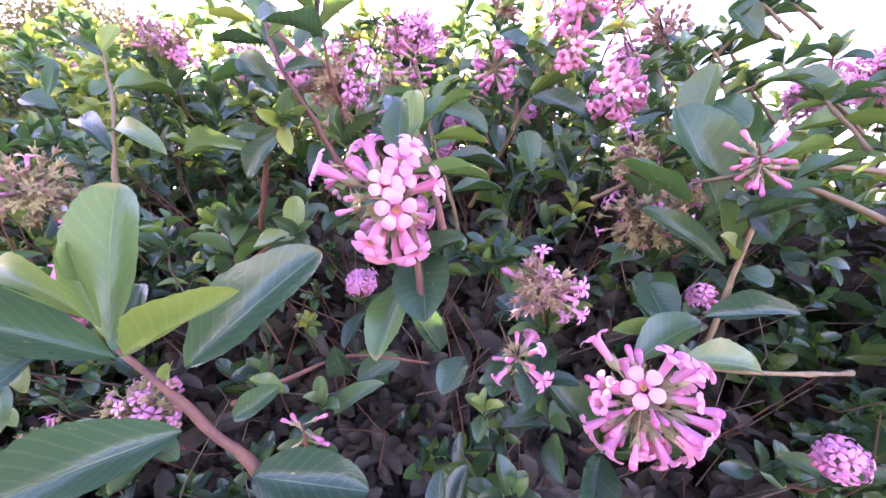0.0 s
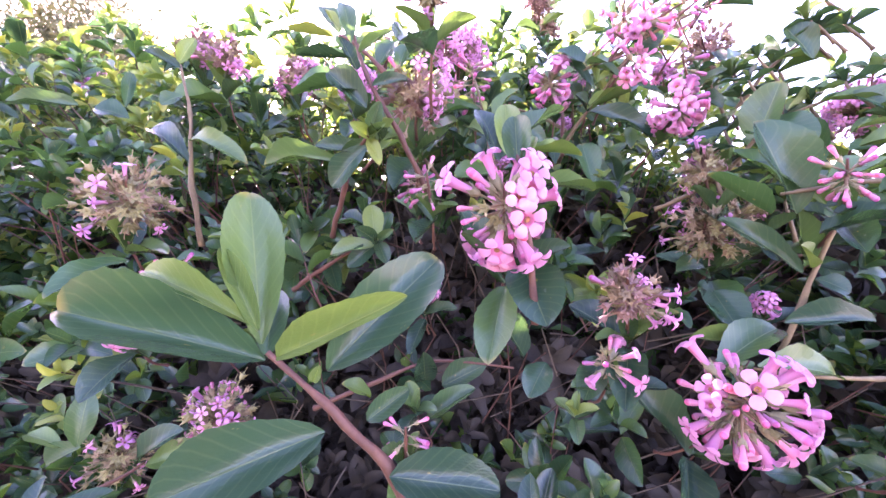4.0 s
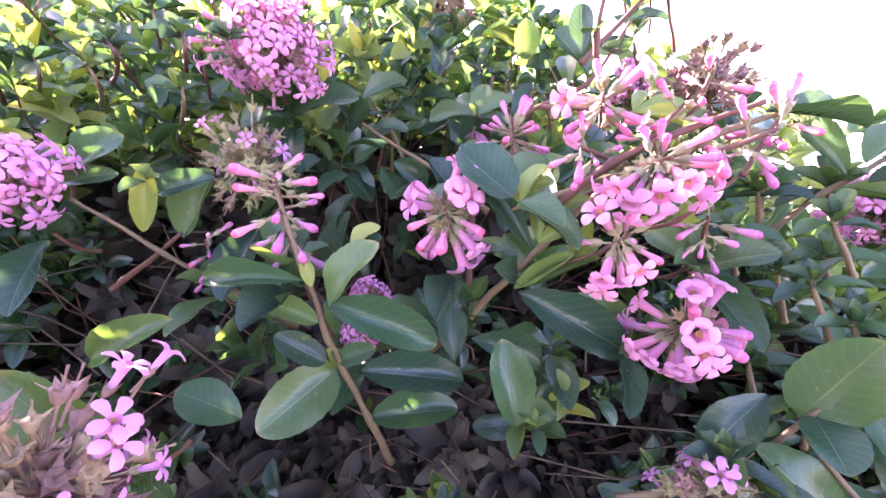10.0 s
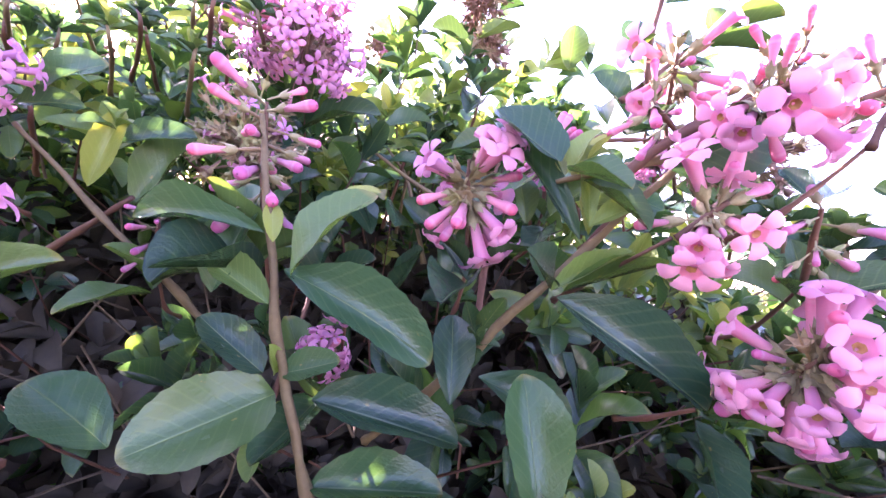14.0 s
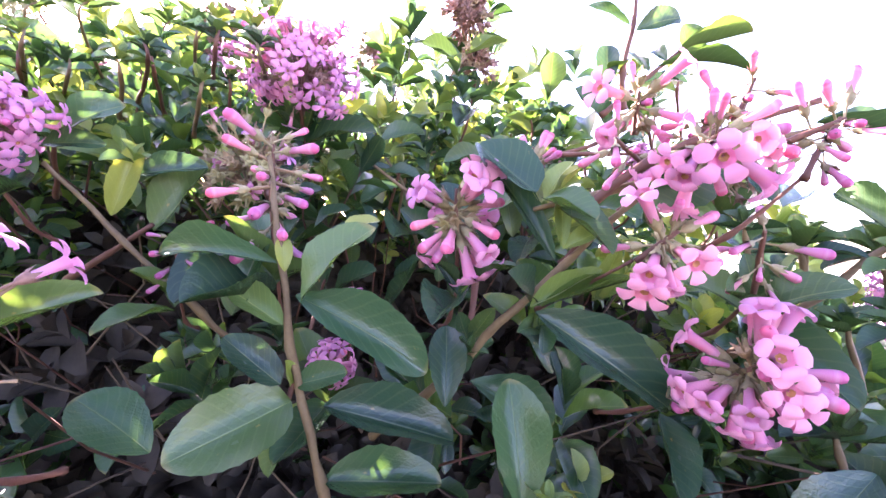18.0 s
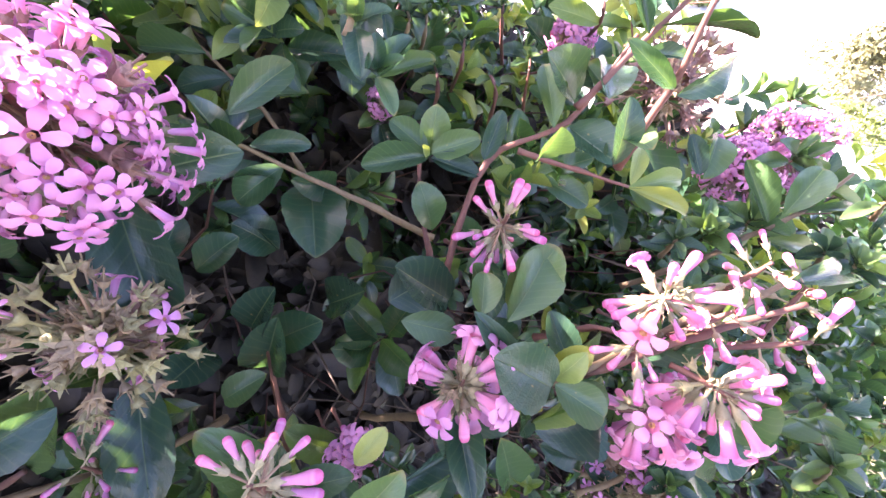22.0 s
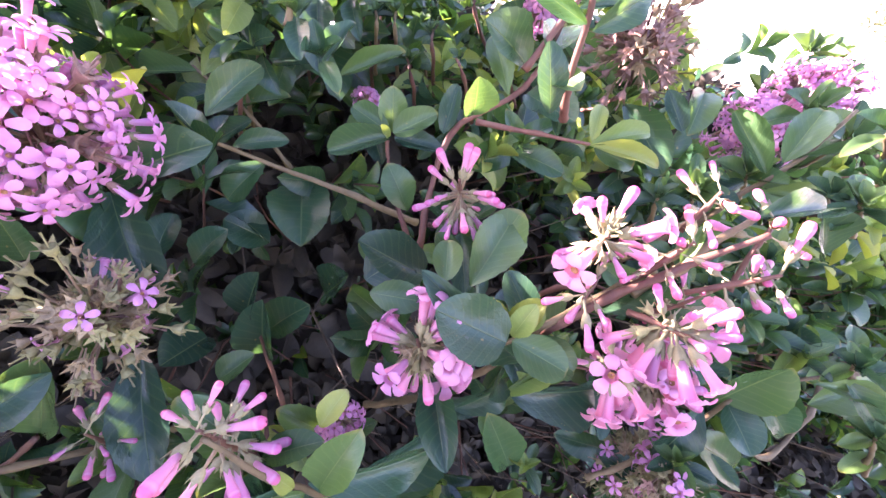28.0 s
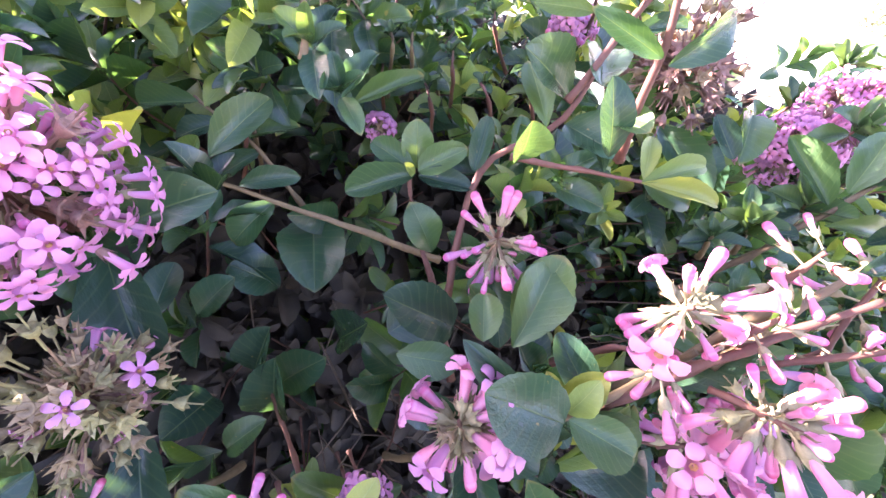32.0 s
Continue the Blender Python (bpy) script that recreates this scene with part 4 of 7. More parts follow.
leaf(b, (0.0577, 0.2929, 1.2452), (0.0555, 0.2961, 1.2634), 0.011, (-0.15, -0.97, 0.17), 'dark')
leaf(b, (0.0572, 0.2644, 1.2408), (0.0533, 0.2634, 1.2570), 0.009, (0.07, -1.00, -0.04), 'mid')
leaf(b, (-0.0054, 0.2373, 1.2206), (0.0055, 0.2337, 1.2436), 0.011, (-0.84, -0.42, 0.34), 'mid')
leaf(b, (0.0019, 0.2447, 1.2360), (0.0103, 0.2455, 1.2442), 0.006, (-0.61, -0.41, 0.68), 'fresh')
leaf(b, (-0.0231, 0.2471, 1.2137), (-0.0176, 0.2493, 1.2370), 0.011, (-0.27, -0.95, 0.15), 'dark')
leaf(b, (0.0535, 0.2286, 1.2495), (0.0624, 0.2157, 1.2413), 0.009, (-0.09, -0.55, 0.83), 'mid')
leaf(b, (0.0532, 0.2326, 1.2497), (0.0578, 0.2286, 1.2615), 0.007, (-0.94, -0.10, 0.33), 'fresh')
b = branch('leafy twig with pale broad leaves', (-0.1002, 0.3096, 1.2029), (-0.0758, 0.2930, 1.2201), (-0.0597, 0.2871, 1.2321), radius=0.0010)
leaf(b, (-0.0605, 0.2900, 1.2295), (-0.0443, 0.2917, 1.2534), 0.014, (-0.47, -0.82, 0.33), 'mid')
leaf(b, (-0.0551, 0.3448, 1.2460), (-0.0499, 0.3445, 1.2655), 0.013, (-0.17, -0.98, -0.03), 'mid')
b = branch('slender green twig with light leaves', (0.0664, 0.3025, 1.2275), (0.0474, 0.3122, 1.2436), (0.0260, 0.3291, 1.2574), (0.0011, 0.3470, 1.2743), radius=0.0010, red=False)
leaf(b, (0.0125, 0.3345, 1.2784), (0.0339, 0.3352, 1.2914), 0.010, (-0.32, -0.72, 0.61), 'mid')
leaf(b, (0.0163, 0.3385, 1.2644), (0.0329, 0.3288, 1.2674), 0.007, (-0.38, -0.51, 0.77), 'dark')
leaf(b, (0.0239, 0.3322, 1.2582), (0.0040, 0.3304, 1.2522), 0.011, (-0.18, -0.62, 0.77), 'dark')
leaf(b, (0.0015, 0.3467, 1.2745), (-0.0113, 0.3404, 1.2640), 0.010, (-0.19, -0.79, 0.59), 'dark')
leaf(b, (0.0053, 0.3455, 1.2725), (0.0128, 0.3426, 1.2811), 0.007, (-0.68, -0.63, 0.37), 'fresh')

# leafy twigs of the left front
b = branch('reddish twig with lime young leaves at its tip', (-0.0474, 0.1855, 1.2094), (-0.0664, 0.1855, 1.2315), (-0.0795, 0.1885, 1.2456), (-0.0886, 0.1946, 1.2526), radius=0.0010)
leaf(b, (-0.0888, 0.1946, 1.2535), (-0.1042, 0.2078, 1.2717), 0.014, (0.33, -0.63, 0.71), 'mid')
leaf(b, (-0.0883, 0.1922, 1.2536), (-0.0968, 0.1985, 1.2661), 0.005, (0.41, -0.69, 0.60), 'fresh')
leaf(b, (-0.0872, 0.1923, 1.2543), (-0.0840, 0.1991, 1.2689), 0.006, (0.27, -0.90, 0.35), 'fresh')
leaf(b, (-0.0910, 0.1941, 1.2513), (-0.1146, 0.1996, 1.2559), 0.005, (0.02, -0.58, 0.82), 'fresh')
leaf(b, (-0.0797, 0.1885, 1.2449), (-0.0653, 0.1891, 1.2520), 0.006, (-0.28, -0.76, 0.58), 'fresh')
leaf(b, (-0.0818, 0.1882, 1.2384), (-0.1088, 0.1927, 1.2399), 0.008, (-0.05, -0.55, 0.83), 'dark')
leaf(b, (-0.0801, 0.1944, 1.2351), (-0.0883, 0.1940, 1.2531), 0.014, (0.61, -0.75, 0.26), 'dark')
leaf(b, (-0.0681, 0.1863, 1.2337), (-0.0608, 0.1945, 1.2511), 0.010, (0.05, -0.92, 0.40), 'mid')
leaf(b, (-0.0583, 0.1839, 1.2306), (-0.0547, 0.1923, 1.2469), 0.008, (0.10, -0.90, 0.43), 'dark')
leaf(b, (-0.0775, 0.1849, 1.2242), (-0.1140, 0.1920, 1.2267), 0.012, (-0.04, -0.50, 0.87), 'dark')
leaf(b, (-0.0752, 0.1880, 1.2131), (-0.0795, 0.1680, 1.2226), 0.013, (0.50, 0.28, 0.82), 'dark')
whorl(b, (-0.0653, 0.1746, 1.1982), (0.098, -0.260, 0.961), 0.015, 6, 'fresh')
whorl(b, (-0.1253, 0.1972, 1.1937), (0.201, -0.257, 0.945), 0.016, 6, 'fresh')
b = branch('low leafy twig with upright lime-green leaves', (-0.0011, 0.1474, 1.1469), (-0.0081, 0.1475, 1.1771), (-0.0100, 0.1486, 1.1845), (-0.0110, 0.1487, 1.1907), radius=0.0010)
leaf(b, (-0.0126, 0.1493, 1.1827), (-0.0124, 0.1527, 1.2055), 0.010, (-0.08, -0.99, 0.13), 'fresh')
leaf(b, (-0.0101, 0.1471, 1.1871), (0.0097, 0.1513, 1.2038), 0.014, (-0.52, -0.50, 0.69), 'mid')
leaf(b, (-0.0148, 0.1569, 1.1821), (-0.0209, 0.1610, 1.2093), 0.013, (0.28, -0.94, 0.19), 'dark')
leaf(b, (-0.0055, 0.1478, 1.1836), (0.0160, 0.1438, 1.1837), 0.010, (-0.10, -0.35, 0.93), 'dark')

# leafy twigs of the right front
b = branch('tan twig with broad green leaves', (0.1743, 0.1225, 1.1308), (0.1515, 0.1261, 1.1462), (0.1185, 0.1411, 1.1662), (0.0925, 0.1433, 1.1653), radius=0.0010, red=False)
leaf(b, (0.1028, 0.1481, 1.1577), (0.0900, 0.1491, 1.1975), 0.019, (0.07, -1.00, -0.01), 'dark')
leaf(b, (0.1082, 0.1405, 1.1679), (0.1358, 0.1373, 1.1794), 0.015, (-0.39, -0.25, 0.89), 'mid')
leaf(b, (0.1203, 0.1338, 1.1646), (0.1400, 0.1298, 1.1729), 0.010, (-0.41, -0.22, 0.88), 'mid')
leaf(b, (0.0916, 0.1470, 1.1579), (0.0644, 0.1465, 1.1714), 0.013, (0.40, -0.43, 0.81), 'dark')
leaf(b, (0.1036, 0.1391, 1.1496), (0.1168, 0.1219, 1.1579), 0.017, (-0.56, -0.03, 0.83), 'dark')
b = branch('leafy twig with folded green leaves', (0.1901, 0.1688, 1.1704), (0.1624, 0.1644, 1.1724), (0.1306, 0.1667, 1.1744), (0.1128, 0.1830, 1.1955), radius=0.0011, red=False)
leaf(b, (0.1220, 0.1708, 1.1677), (0.1032, 0.1805, 1.1963), 0.016, (0.21, -0.90, 0.39), 'mid')
leaf(b, (0.1192, 0.1898, 1.1956), (0.1281, 0.1843, 1.2221), 0.018, (-0.89, -0.42, 0.18), 'mid')
leaf(b, (0.1352, 0.1717, 1.1790), (0.1363, 0.1830, 1.2066), 0.013, (-0.66, -0.71, 0.24), 'dark')
leaf(b, (0.1073, 0.1918, 1.2037), (0.0857, 0.1878, 1.1923), 0.012, (-0.37, -0.41, 0.83), 'dark')
leaf(b, (0.1507, 0.1694, 1.1886), (0.1815, 0.1579, 1.1924), 0.015, (-0.24, -0.44, 0.87), 'mid')
b = branch('upright twig top against the sky with oval leaves', (0.0875, 0.2569, 1.2861), (0.0835, 0.2550, 1.2959), (0.0845, 0.2540, 1.3118), (0.0855, 0.2550, 1.3256), radius=0.0008)
leaf(b, (0.0847, 0.2521, 1.3087), (0.0971, 0.2465, 1.3157), 0.007, (-0.50, -0.84, 0.21), 'mid')
leaf(b, (0.0828, 0.2526, 1.3103), (0.0701, 0.2580, 1.3188), 0.004, (-0.38, -0.92, 0.02), 'dark')
leaf(b, (0.0792, 0.2548, 1.2911), (0.0775, 0.2557, 1.3071), 0.007, (-0.52, -0.85, 0.00), 'dark')
leaf(b, (0.0648, 0.2661, 1.2906), (0.0622, 0.2603, 1.3015), 0.008, (-0.17, -0.85, -0.50), 'mid')
leaf(b, (0.0830, 0.2583, 1.2969), (0.0811, 0.2494, 1.2990), 0.007, (-0.39, 0.31, 0.87), 'dark')
b = branch('arching twig at the hedge top with oval leaves', (0.0929, 0.2782, 1.2904), (0.1079, 0.2766, 1.3052), (0.1210, 0.2738, 1.3191), (0.1250, 0.2729, 1.3241), radius=0.0008)
leaf(b, (0.1096, 0.2759, 1.3089), (0.1119, 0.2935, 1.3264), 0.006, (-0.73, -0.43, 0.53), 'dark')
leaf(b, (0.1266, 0.2765, 1.3165), (0.1192, 0.2717, 1.3275), 0.011, (0.22, -0.94, -0.26), 'mid')
leaf(b, (0.1186, 0.2733, 1.3172), (0.1379, 0.2603, 1.3242), 0.003, (-0.54, -0.40, 0.74), 'mid')
leaf(b, (0.1119, 0.2748, 1.3110), (0.1369, 0.2546, 1.3170), 0.003, (-0.52, -0.42, 0.74), 'dark')
leaf(b, (0.1158, 0.2752, 1.3140), (0.1160, 0.2841, 1.3228), 0.005, (-0.75, -0.46, 0.48), 'dark')
leaf(b, (0.1072, 0.2751, 1.3040), (0.1193, 0.2660, 1.3073), 0.004, (-0.51, -0.40, 0.76), 'dark')
leaf(b, (0.1010, 0.2848, 1.2874), (0.0864, 0.2862, 1.3039), 0.014, (0.27, -0.90, 0.33), 'mid')

# more leaves of the lower front
b = branch('upright reddish twig with oval leaves and a lime tip', (-0.0444, 0.1860, 1.1710), (-0.0578, 0.1755, 1.1984), (-0.0716, 0.1714, 1.2235), (-0.0774, 0.1725, 1.2436), radius=0.0010)
leaf(b, (-0.0780, 0.1719, 1.2380), (-0.0811, 0.1728, 1.2607), 0.008, (0.24, -0.97, 0.07), 'mid')
leaf(b, (-0.0716, 0.1708, 1.2088), (-0.0889, 0.1716, 1.2259), 0.011, (0.22, -0.94, 0.27), 'dark')
leaf(b, (-0.0749, 0.1717, 1.2331), (-0.0589, 0.1722, 1.2441), 0.005, (-0.02, -1.00, 0.06), 'mid')
leaf(b, (-0.0690, 0.1711, 1.2186), (-0.0522, 0.1762, 1.2230), 0.007, (0.21, -0.94, 0.28), 'dark')
b = branch('short twig with a bright rosette of young leaves', (-0.0973, 0.2052, 1.1515), (-0.0857, 0.1858, 1.1759), (-0.0783, 0.1769, 1.1901), (-0.0711, 0.1706, 1.1963), radius=0.0010)
whorl(b, (-0.0707, 0.1705, 1.1962), (0.179, -0.984, 0.015), 0.019, 6, 'fresh')
leaf(b, (-0.0720, 0.1706, 1.1918), (-0.0916, 0.1707, 1.1744), 0.013, (-0.09, -0.98, 0.15), 'dark')
leaf(b, (-0.0830, 0.1754, 1.1851), (-0.1314, 0.1808, 1.1947), 0.010, (-0.01, -0.88, 0.48), 'dark')
leaf(b, (-0.0730, 0.1756, 1.1904), (-0.0954, 0.1755, 1.1922), 0.009, (0.04, -0.92, 0.40), 'dark')
b = branch('short green twig with a rosette of mid-green leaves', (-0.1238, 0.2187, 1.1215), (-0.1013, 0.2007, 1.1352), (-0.0842, 0.1915, 1.1443), (-0.0700, 0.1860, 1.1494), radius=0.0010)
whorl(b, (-0.0702, 0.1857, 1.1492), (0.155, -0.952, 0.263), 0.020, 6, 'mid')
leaf(b, (-0.0717, 0.1858, 1.1471), (-0.0728, 0.1858, 1.1689), 0.010, (0.20, -0.98, 0.07), 'fresh')
leaf(b, (-0.0703, 0.1857, 1.1471), (-0.0976, 0.1863, 1.1457), 0.010, (-0.03, -0.84, 0.54), 'mid')
b = branch('low twig with small dark leaves', (-0.0996, 0.1734, 1.0718), (-0.0725, 0.1677, 1.0846), (-0.0431, 0.1657, 1.0954), (-0.0091, 0.1584, 1.0940), radius=0.0008)
leaf(b, (-0.0476, 0.1705, 1.0853), (-0.0480, 0.1583, 1.1031), 0.010, (0.18, -0.80, -0.57), 'dark')
leaf(b, (-0.0399, 0.1628, 1.0853), (-0.0207, 0.1626, 1.0939), 0.011, (-0.28, -0.73, 0.62), 'mid')
whorl(b, (-0.0509, 0.1489, 1.0810), (0.029, -0.374, 0.927), 0.016, 6, 'mid')
leaf(b, (-0.0463, 0.1484, 1.0775), (-0.0265, 0.1493, 1.0897), 0.009, (-0.35, -0.73, 0.58), 'mid')
leaf(b, (-0.0711, 0.1619, 1.0816), (-0.0785, 0.1523, 1.0926), 0.008, (0.90, -0.22, 0.38), 'dark')
whorl(b, (0.0119, 0.1437, 1.0804), (-0.124, -0.360, 0.925), 0.015, 6, 'fresh')
leaf(b, (0.0262, 0.1534, 1.0994), (0.0159, 0.1436, 1.0855), 0.012, (-0.25, -0.69, 0.68), 'mid')
leaf(b, (-0.0038, 0.1629, 1.0979), (-0.0174, 0.1557, 1.1196), 0.013, (0.65, -0.75, 0.12), 'dark')
leaf(b, (0.0069, 0.1663, 1.0934), (-0.0041, 0.1505, 1.0877), 0.012, (0.07, -0.39, 0.92), 'dark')
b = branch('stout tan twig with folded blue-green leaves', (0.0957, 0.1680, 1.0685), (0.1051, 0.1575, 1.0978), (0.1122, 0.1542, 1.1219), (0.1204, 0.1471, 1.1601), (0.1205, 0.1442, 1.1682), radius=0.0011, red=False)
leaf(b, (0.1092, 0.1518, 1.1335), (0.0799, 0.1533, 1.1590), 0.010, (0.02, -1.00, 0.07), 'mid')
leaf(b, (0.1176, 0.1597, 1.1354), (0.1038, 0.1520, 1.1600), 0.011, (0.17, -0.96, -0.22), 'dark')
leaf(b, (0.1143, 0.1477, 1.1615), (0.0920, 0.1499, 1.1860), 0.010, (-0.16, -0.98, -0.11), 'mid')
leaf(b, (0.1165, 0.1533, 1.1310), (0.1229, 0.1441, 1.1278), 0.008, (-0.42, -0.54, 0.73), 'dark')
leaf(b, (0.1132, 0.1526, 1.1357), (0.1040, 0.1445, 1.1462), 0.007, (0.80, -0.50, 0.32), 'fresh')
b = branch('low twig with broad grey-green leaves', (0.1821, 0.1719, 1.0807), (0.1542, 0.1616, 1.0847), (0.1212, 0.1575, 1.0879), (0.0929, 0.1557, 1.0926), radius=0.0009, red=False)
leaf(b, (0.0711, 0.1483, 1.0950), (0.1028, 0.1527, 1.1186), 0.016, (-0.42, -0.59, 0.69), 'mid')
leaf(b, (0.0904, 0.1508, 1.0951), (0.1289, 0.1469, 1.0977), 0.015, (-0.10, -0.64, 0.76), 'mid')
leaf(b, (0.0963, 0.1864, 1.1212), (0.0967, 0.1686, 1.1061), 0.018, (-0.31, -0.61, 0.73), 'dark')
leaf(b, (0.0928, 0.1580, 1.1021), (0.0678, 0.1586, 1.1068), 0.006, (0.11, -0.75, 0.65), 'fresh')
leaf(b, (0.1353, 0.1471, 1.1142), (0.1000, 0.1477, 1.1162), 0.010, (0.03, -0.70, 0.71), 'dark')
b = branch('low twig with dull green and grey leaves', (-0.2292, 0.1800, 1.0230), (-0.2049, 0.1737, 1.0344), (-0.1867, 0.1735, 1.0429), (-0.1792, 0.1734, 1.0480), radius=0.0008)
leaf(b, (-0.1870, 0.1789, 1.0436), (-0.1666, 0.1679, 1.0678), 0.014, (-0.72, -0.59, 0.37), 'dark')
leaf(b, (-0.1781, 0.1731, 1.0468), (-0.1500, 0.1729, 1.0558), 0.012, (-0.22, -0.66, 0.71), 'mid')
leaf(b, (-0.2015, 0.1644, 1.0607), (-0.1965, 0.1650, 1.0846), 0.011, (0.51, -0.85, -0.09), 'mid')
leaf(b, (-0.2080, 0.1646, 1.0605), (-0.2256, 0.1654, 1.0698), 0.008, (0.38, -0.49, 0.79), 'fresh')
leaf(b, (-0.1993, 0.1643, 1.0607), (-0.2166, 0.1646, 1.0531), 0.009, (-0.26, -0.69, 0.68), 'mid')
b = branch('side twig with small pointed leaves in the sun', (-0.1681, 0.2065, 1.1476), (-0.1694, 0.2019, 1.1789), (-0.1709, 0.2049, 1.2182), (-0.1768, 0.2075, 1.2445), radius=0.0010, red=False)
leaf(b, (-0.1701, 0.2024, 1.1911), (-0.1958, 0.2066, 1.2205), 0.011, (0.47, -0.76, 0.45), 'dark')
leaf(b, (-0.1706, 0.2034, 1.2031), (-0.1352, 0.1808, 1.1968), 0.011, (-0.28, -0.63, 0.73), 'mid')
leaf(b, (-0.1916, 0.2326, 1.2368), (-0.1987, 0.2223, 1.2317), 0.010, (0.42, -0.62, 0.66), 'mid')
leaf(b, (-0.1772, 0.2074, 1.2449), (-0.1686, 0.2080, 1.2592), 0.008, (0.33, -0.93, -0.16), 'fresh')
leaf(b, (-0.1757, 0.2071, 1.2419), (-0.1945, 0.2083, 1.2507), 0.006, (0.20, -0.85, 0.48), 'dark')
leaf(b, (-0.2152, 0.2216, 1.2207), (-0.2280, 0.2128, 1.2279), 0.014, (0.65, -0.56, 0.50), 'dark')
leaf(b, (-0.2115, 0.1859, 1.2164), (-0.2429, 0.1848, 1.2156), 0.009, (0.00, -0.86, 0.51), 'mid')
leaf(b, (-0.2059, 0.2069, 1.2219), (-0.2026, 0.2080, 1.2435), 0.006, (0.57, -0.82, -0.06), 'dark')

# more leaves of the right side and the shaded middle
b = branch('tan twig with upright blue-green leaves against the light', (0.1349, 0.2480, 1.2086), (0.1491, 0.2336, 1.2333), (0.1593, 0.2273, 1.2481), (0.1718, 0.2213, 1.2598), (0.1866, 0.2192, 1.2731), radius=0.0009, red=False)
leaf(b, (0.1643, 0.2264, 1.2537), (0.1660, 0.2460, 1.2691), 0.008, (-0.69, -0.41, 0.59), 'mid')
leaf(b, (0.1683, 0.2246, 1.2575), (0.1860, 0.2267, 1.2724), 0.011, (-0.61, -0.10, 0.79), 'mid')
leaf(b, (0.1697, 0.2226, 1.2596), (0.1940, 0.2054, 1.2660), 0.004, (-0.41, -0.28, 0.87), 'mid')
leaf(b, (0.1584, 0.2233, 1.2503), (0.1773, 0.2042, 1.2500), 0.008, (-0.35, -0.40, 0.85), 'mid')
leaf(b, (0.1570, 0.1988, 1.2404), (0.1470, 0.2033, 1.2613), 0.013, (-0.15, -0.98, 0.15), 'mid')
leaf(b, (0.1559, 0.2331, 1.2507), (0.1463, 0.2469, 1.2526), 0.005, (-0.44, -0.44, 0.78), 'dark')
leaf(b, (0.1722, 0.2601, 1.2679), (0.1507, 0.2507, 1.2624), 0.011, (-0.10, -0.21, 0.97), 'mid')
leaf(b, (0.1499, 0.2526, 1.2630), (0.1518, 0.2641, 1.2726), 0.007, (-0.66, -0.42, 0.63), 'dark')
b = branch('long tan twig low on the hedge with narrow grey-green leaves', (0.0748, 0.2007, 1.1632), (0.1011, 0.1910, 1.1771), (0.1250, 0.1854, 1.2037), (0.1506, 0.1687, 1.2147), radius=0.0008, red=False)
leaf(b, (0.1456, 0.1705, 1.2128), (0.1505, 0.1471, 1.1994), 0.010, (-0.45, -0.54, 0.71), 'mid')
leaf(b, (0.1385, 0.1752, 1.2109), (0.1573, 0.1550, 1.2088), 0.007, (-0.16, -0.26, 0.95), 'mid')
whorl(b, (0.1406, 0.1825, 1.2159), (-0.285, 0.036, 0.958), 0.012, 6, 'mid')
leaf(b, (0.1193, 0.1870, 1.1981), (0.1111, 0.1726, 1.1967), 0.013, (-0.20, 0.03, 0.98), 'dark')
leaf(b, (0.1251, 0.1851, 1.2066), (0.1290, 0.1649, 1.1945), 0.011, (-0.39, -0.55, 0.74), 'dark')
leaf(b, (0.1298, 0.1832, 1.2091), (0.1438, 0.1843, 1.2178), 0.006, (-0.51, 0.06, 0.86), 'fresh')
whorl(b, (0.0533, 0.2151, 1.1825), (-0.104, -0.035, 0.994), 0.010, 6, 'fresh')
leaf(b, (0.0330, 0.2378, 1.1944), (0.0329, 0.2436, 1.2165), 0.010, (-0.16, -0.95, 0.26), 'dark')
leaf(b, (0.0489, 0.2191, 1.1799), (0.0468, 0.2286, 1.2069), 0.013, (-0.12, -0.94, 0.32), 'dark')
b = branch('shaded twig with round dark leaves', (-0.0143, 0.2781, 1.1637), (-0.0088, 0.2852, 1.1908), (-0.0064, 0.2921, 1.2065), (-0.0035, 0.2984, 1.2215), radius=0.0008)
leaf(b, (-0.0069, 0.2972, 1.2053), (0.0015, 0.2935, 1.2344), 0.015, (-0.64, -0.76, 0.07), 'dark')
leaf(b, (-0.0058, 0.3056, 1.2192), (0.0044, 0.3009, 1.2398), 0.013, (-0.81, -0.52, 0.27), 'dark')
leaf(b, (-0.0018, 0.3039, 1.2072), (0.0102, 0.2925, 1.2265), 0.014, (-0.85, -0.05, 0.52), 'dark')
leaf(b, (-0.0196, 0.3048, 1.2184), (-0.0302, 0.2917, 1.2311), 0.014, (0.77, 0.10, 0.63), 'dark')
leaf(b, (-0.0208, 0.2881, 1.2153), (-0.0075, 0.2846, 1.2236), 0.009, (-0.62, -0.30, 0.73), 'mid')
leaf(b, (-0.0212, 0.3190, 1.2456), (-0.0096, 0.3280, 1.2565), 0.010, (-0.17, -0.77, 0.61), 'dark')
leaf(b, (-0.0127, 0.3244, 1.2346), (-0.0010, 0.3191, 1.2485), 0.011, (-0.79, -0.42, 0.46), 'dark')
leaf(b, (0.0130, 0.3247, 1.2300), (0.0044, 0.3254, 1.2465), 0.014, (0.48, -0.83, 0.27), 'dark')
leaf(b, (0.0232, 0.3100, 1.2044), (0.0331, 0.2935, 1.2259), 0.015, (-0.84, 0.14, 0.52), 'dark')
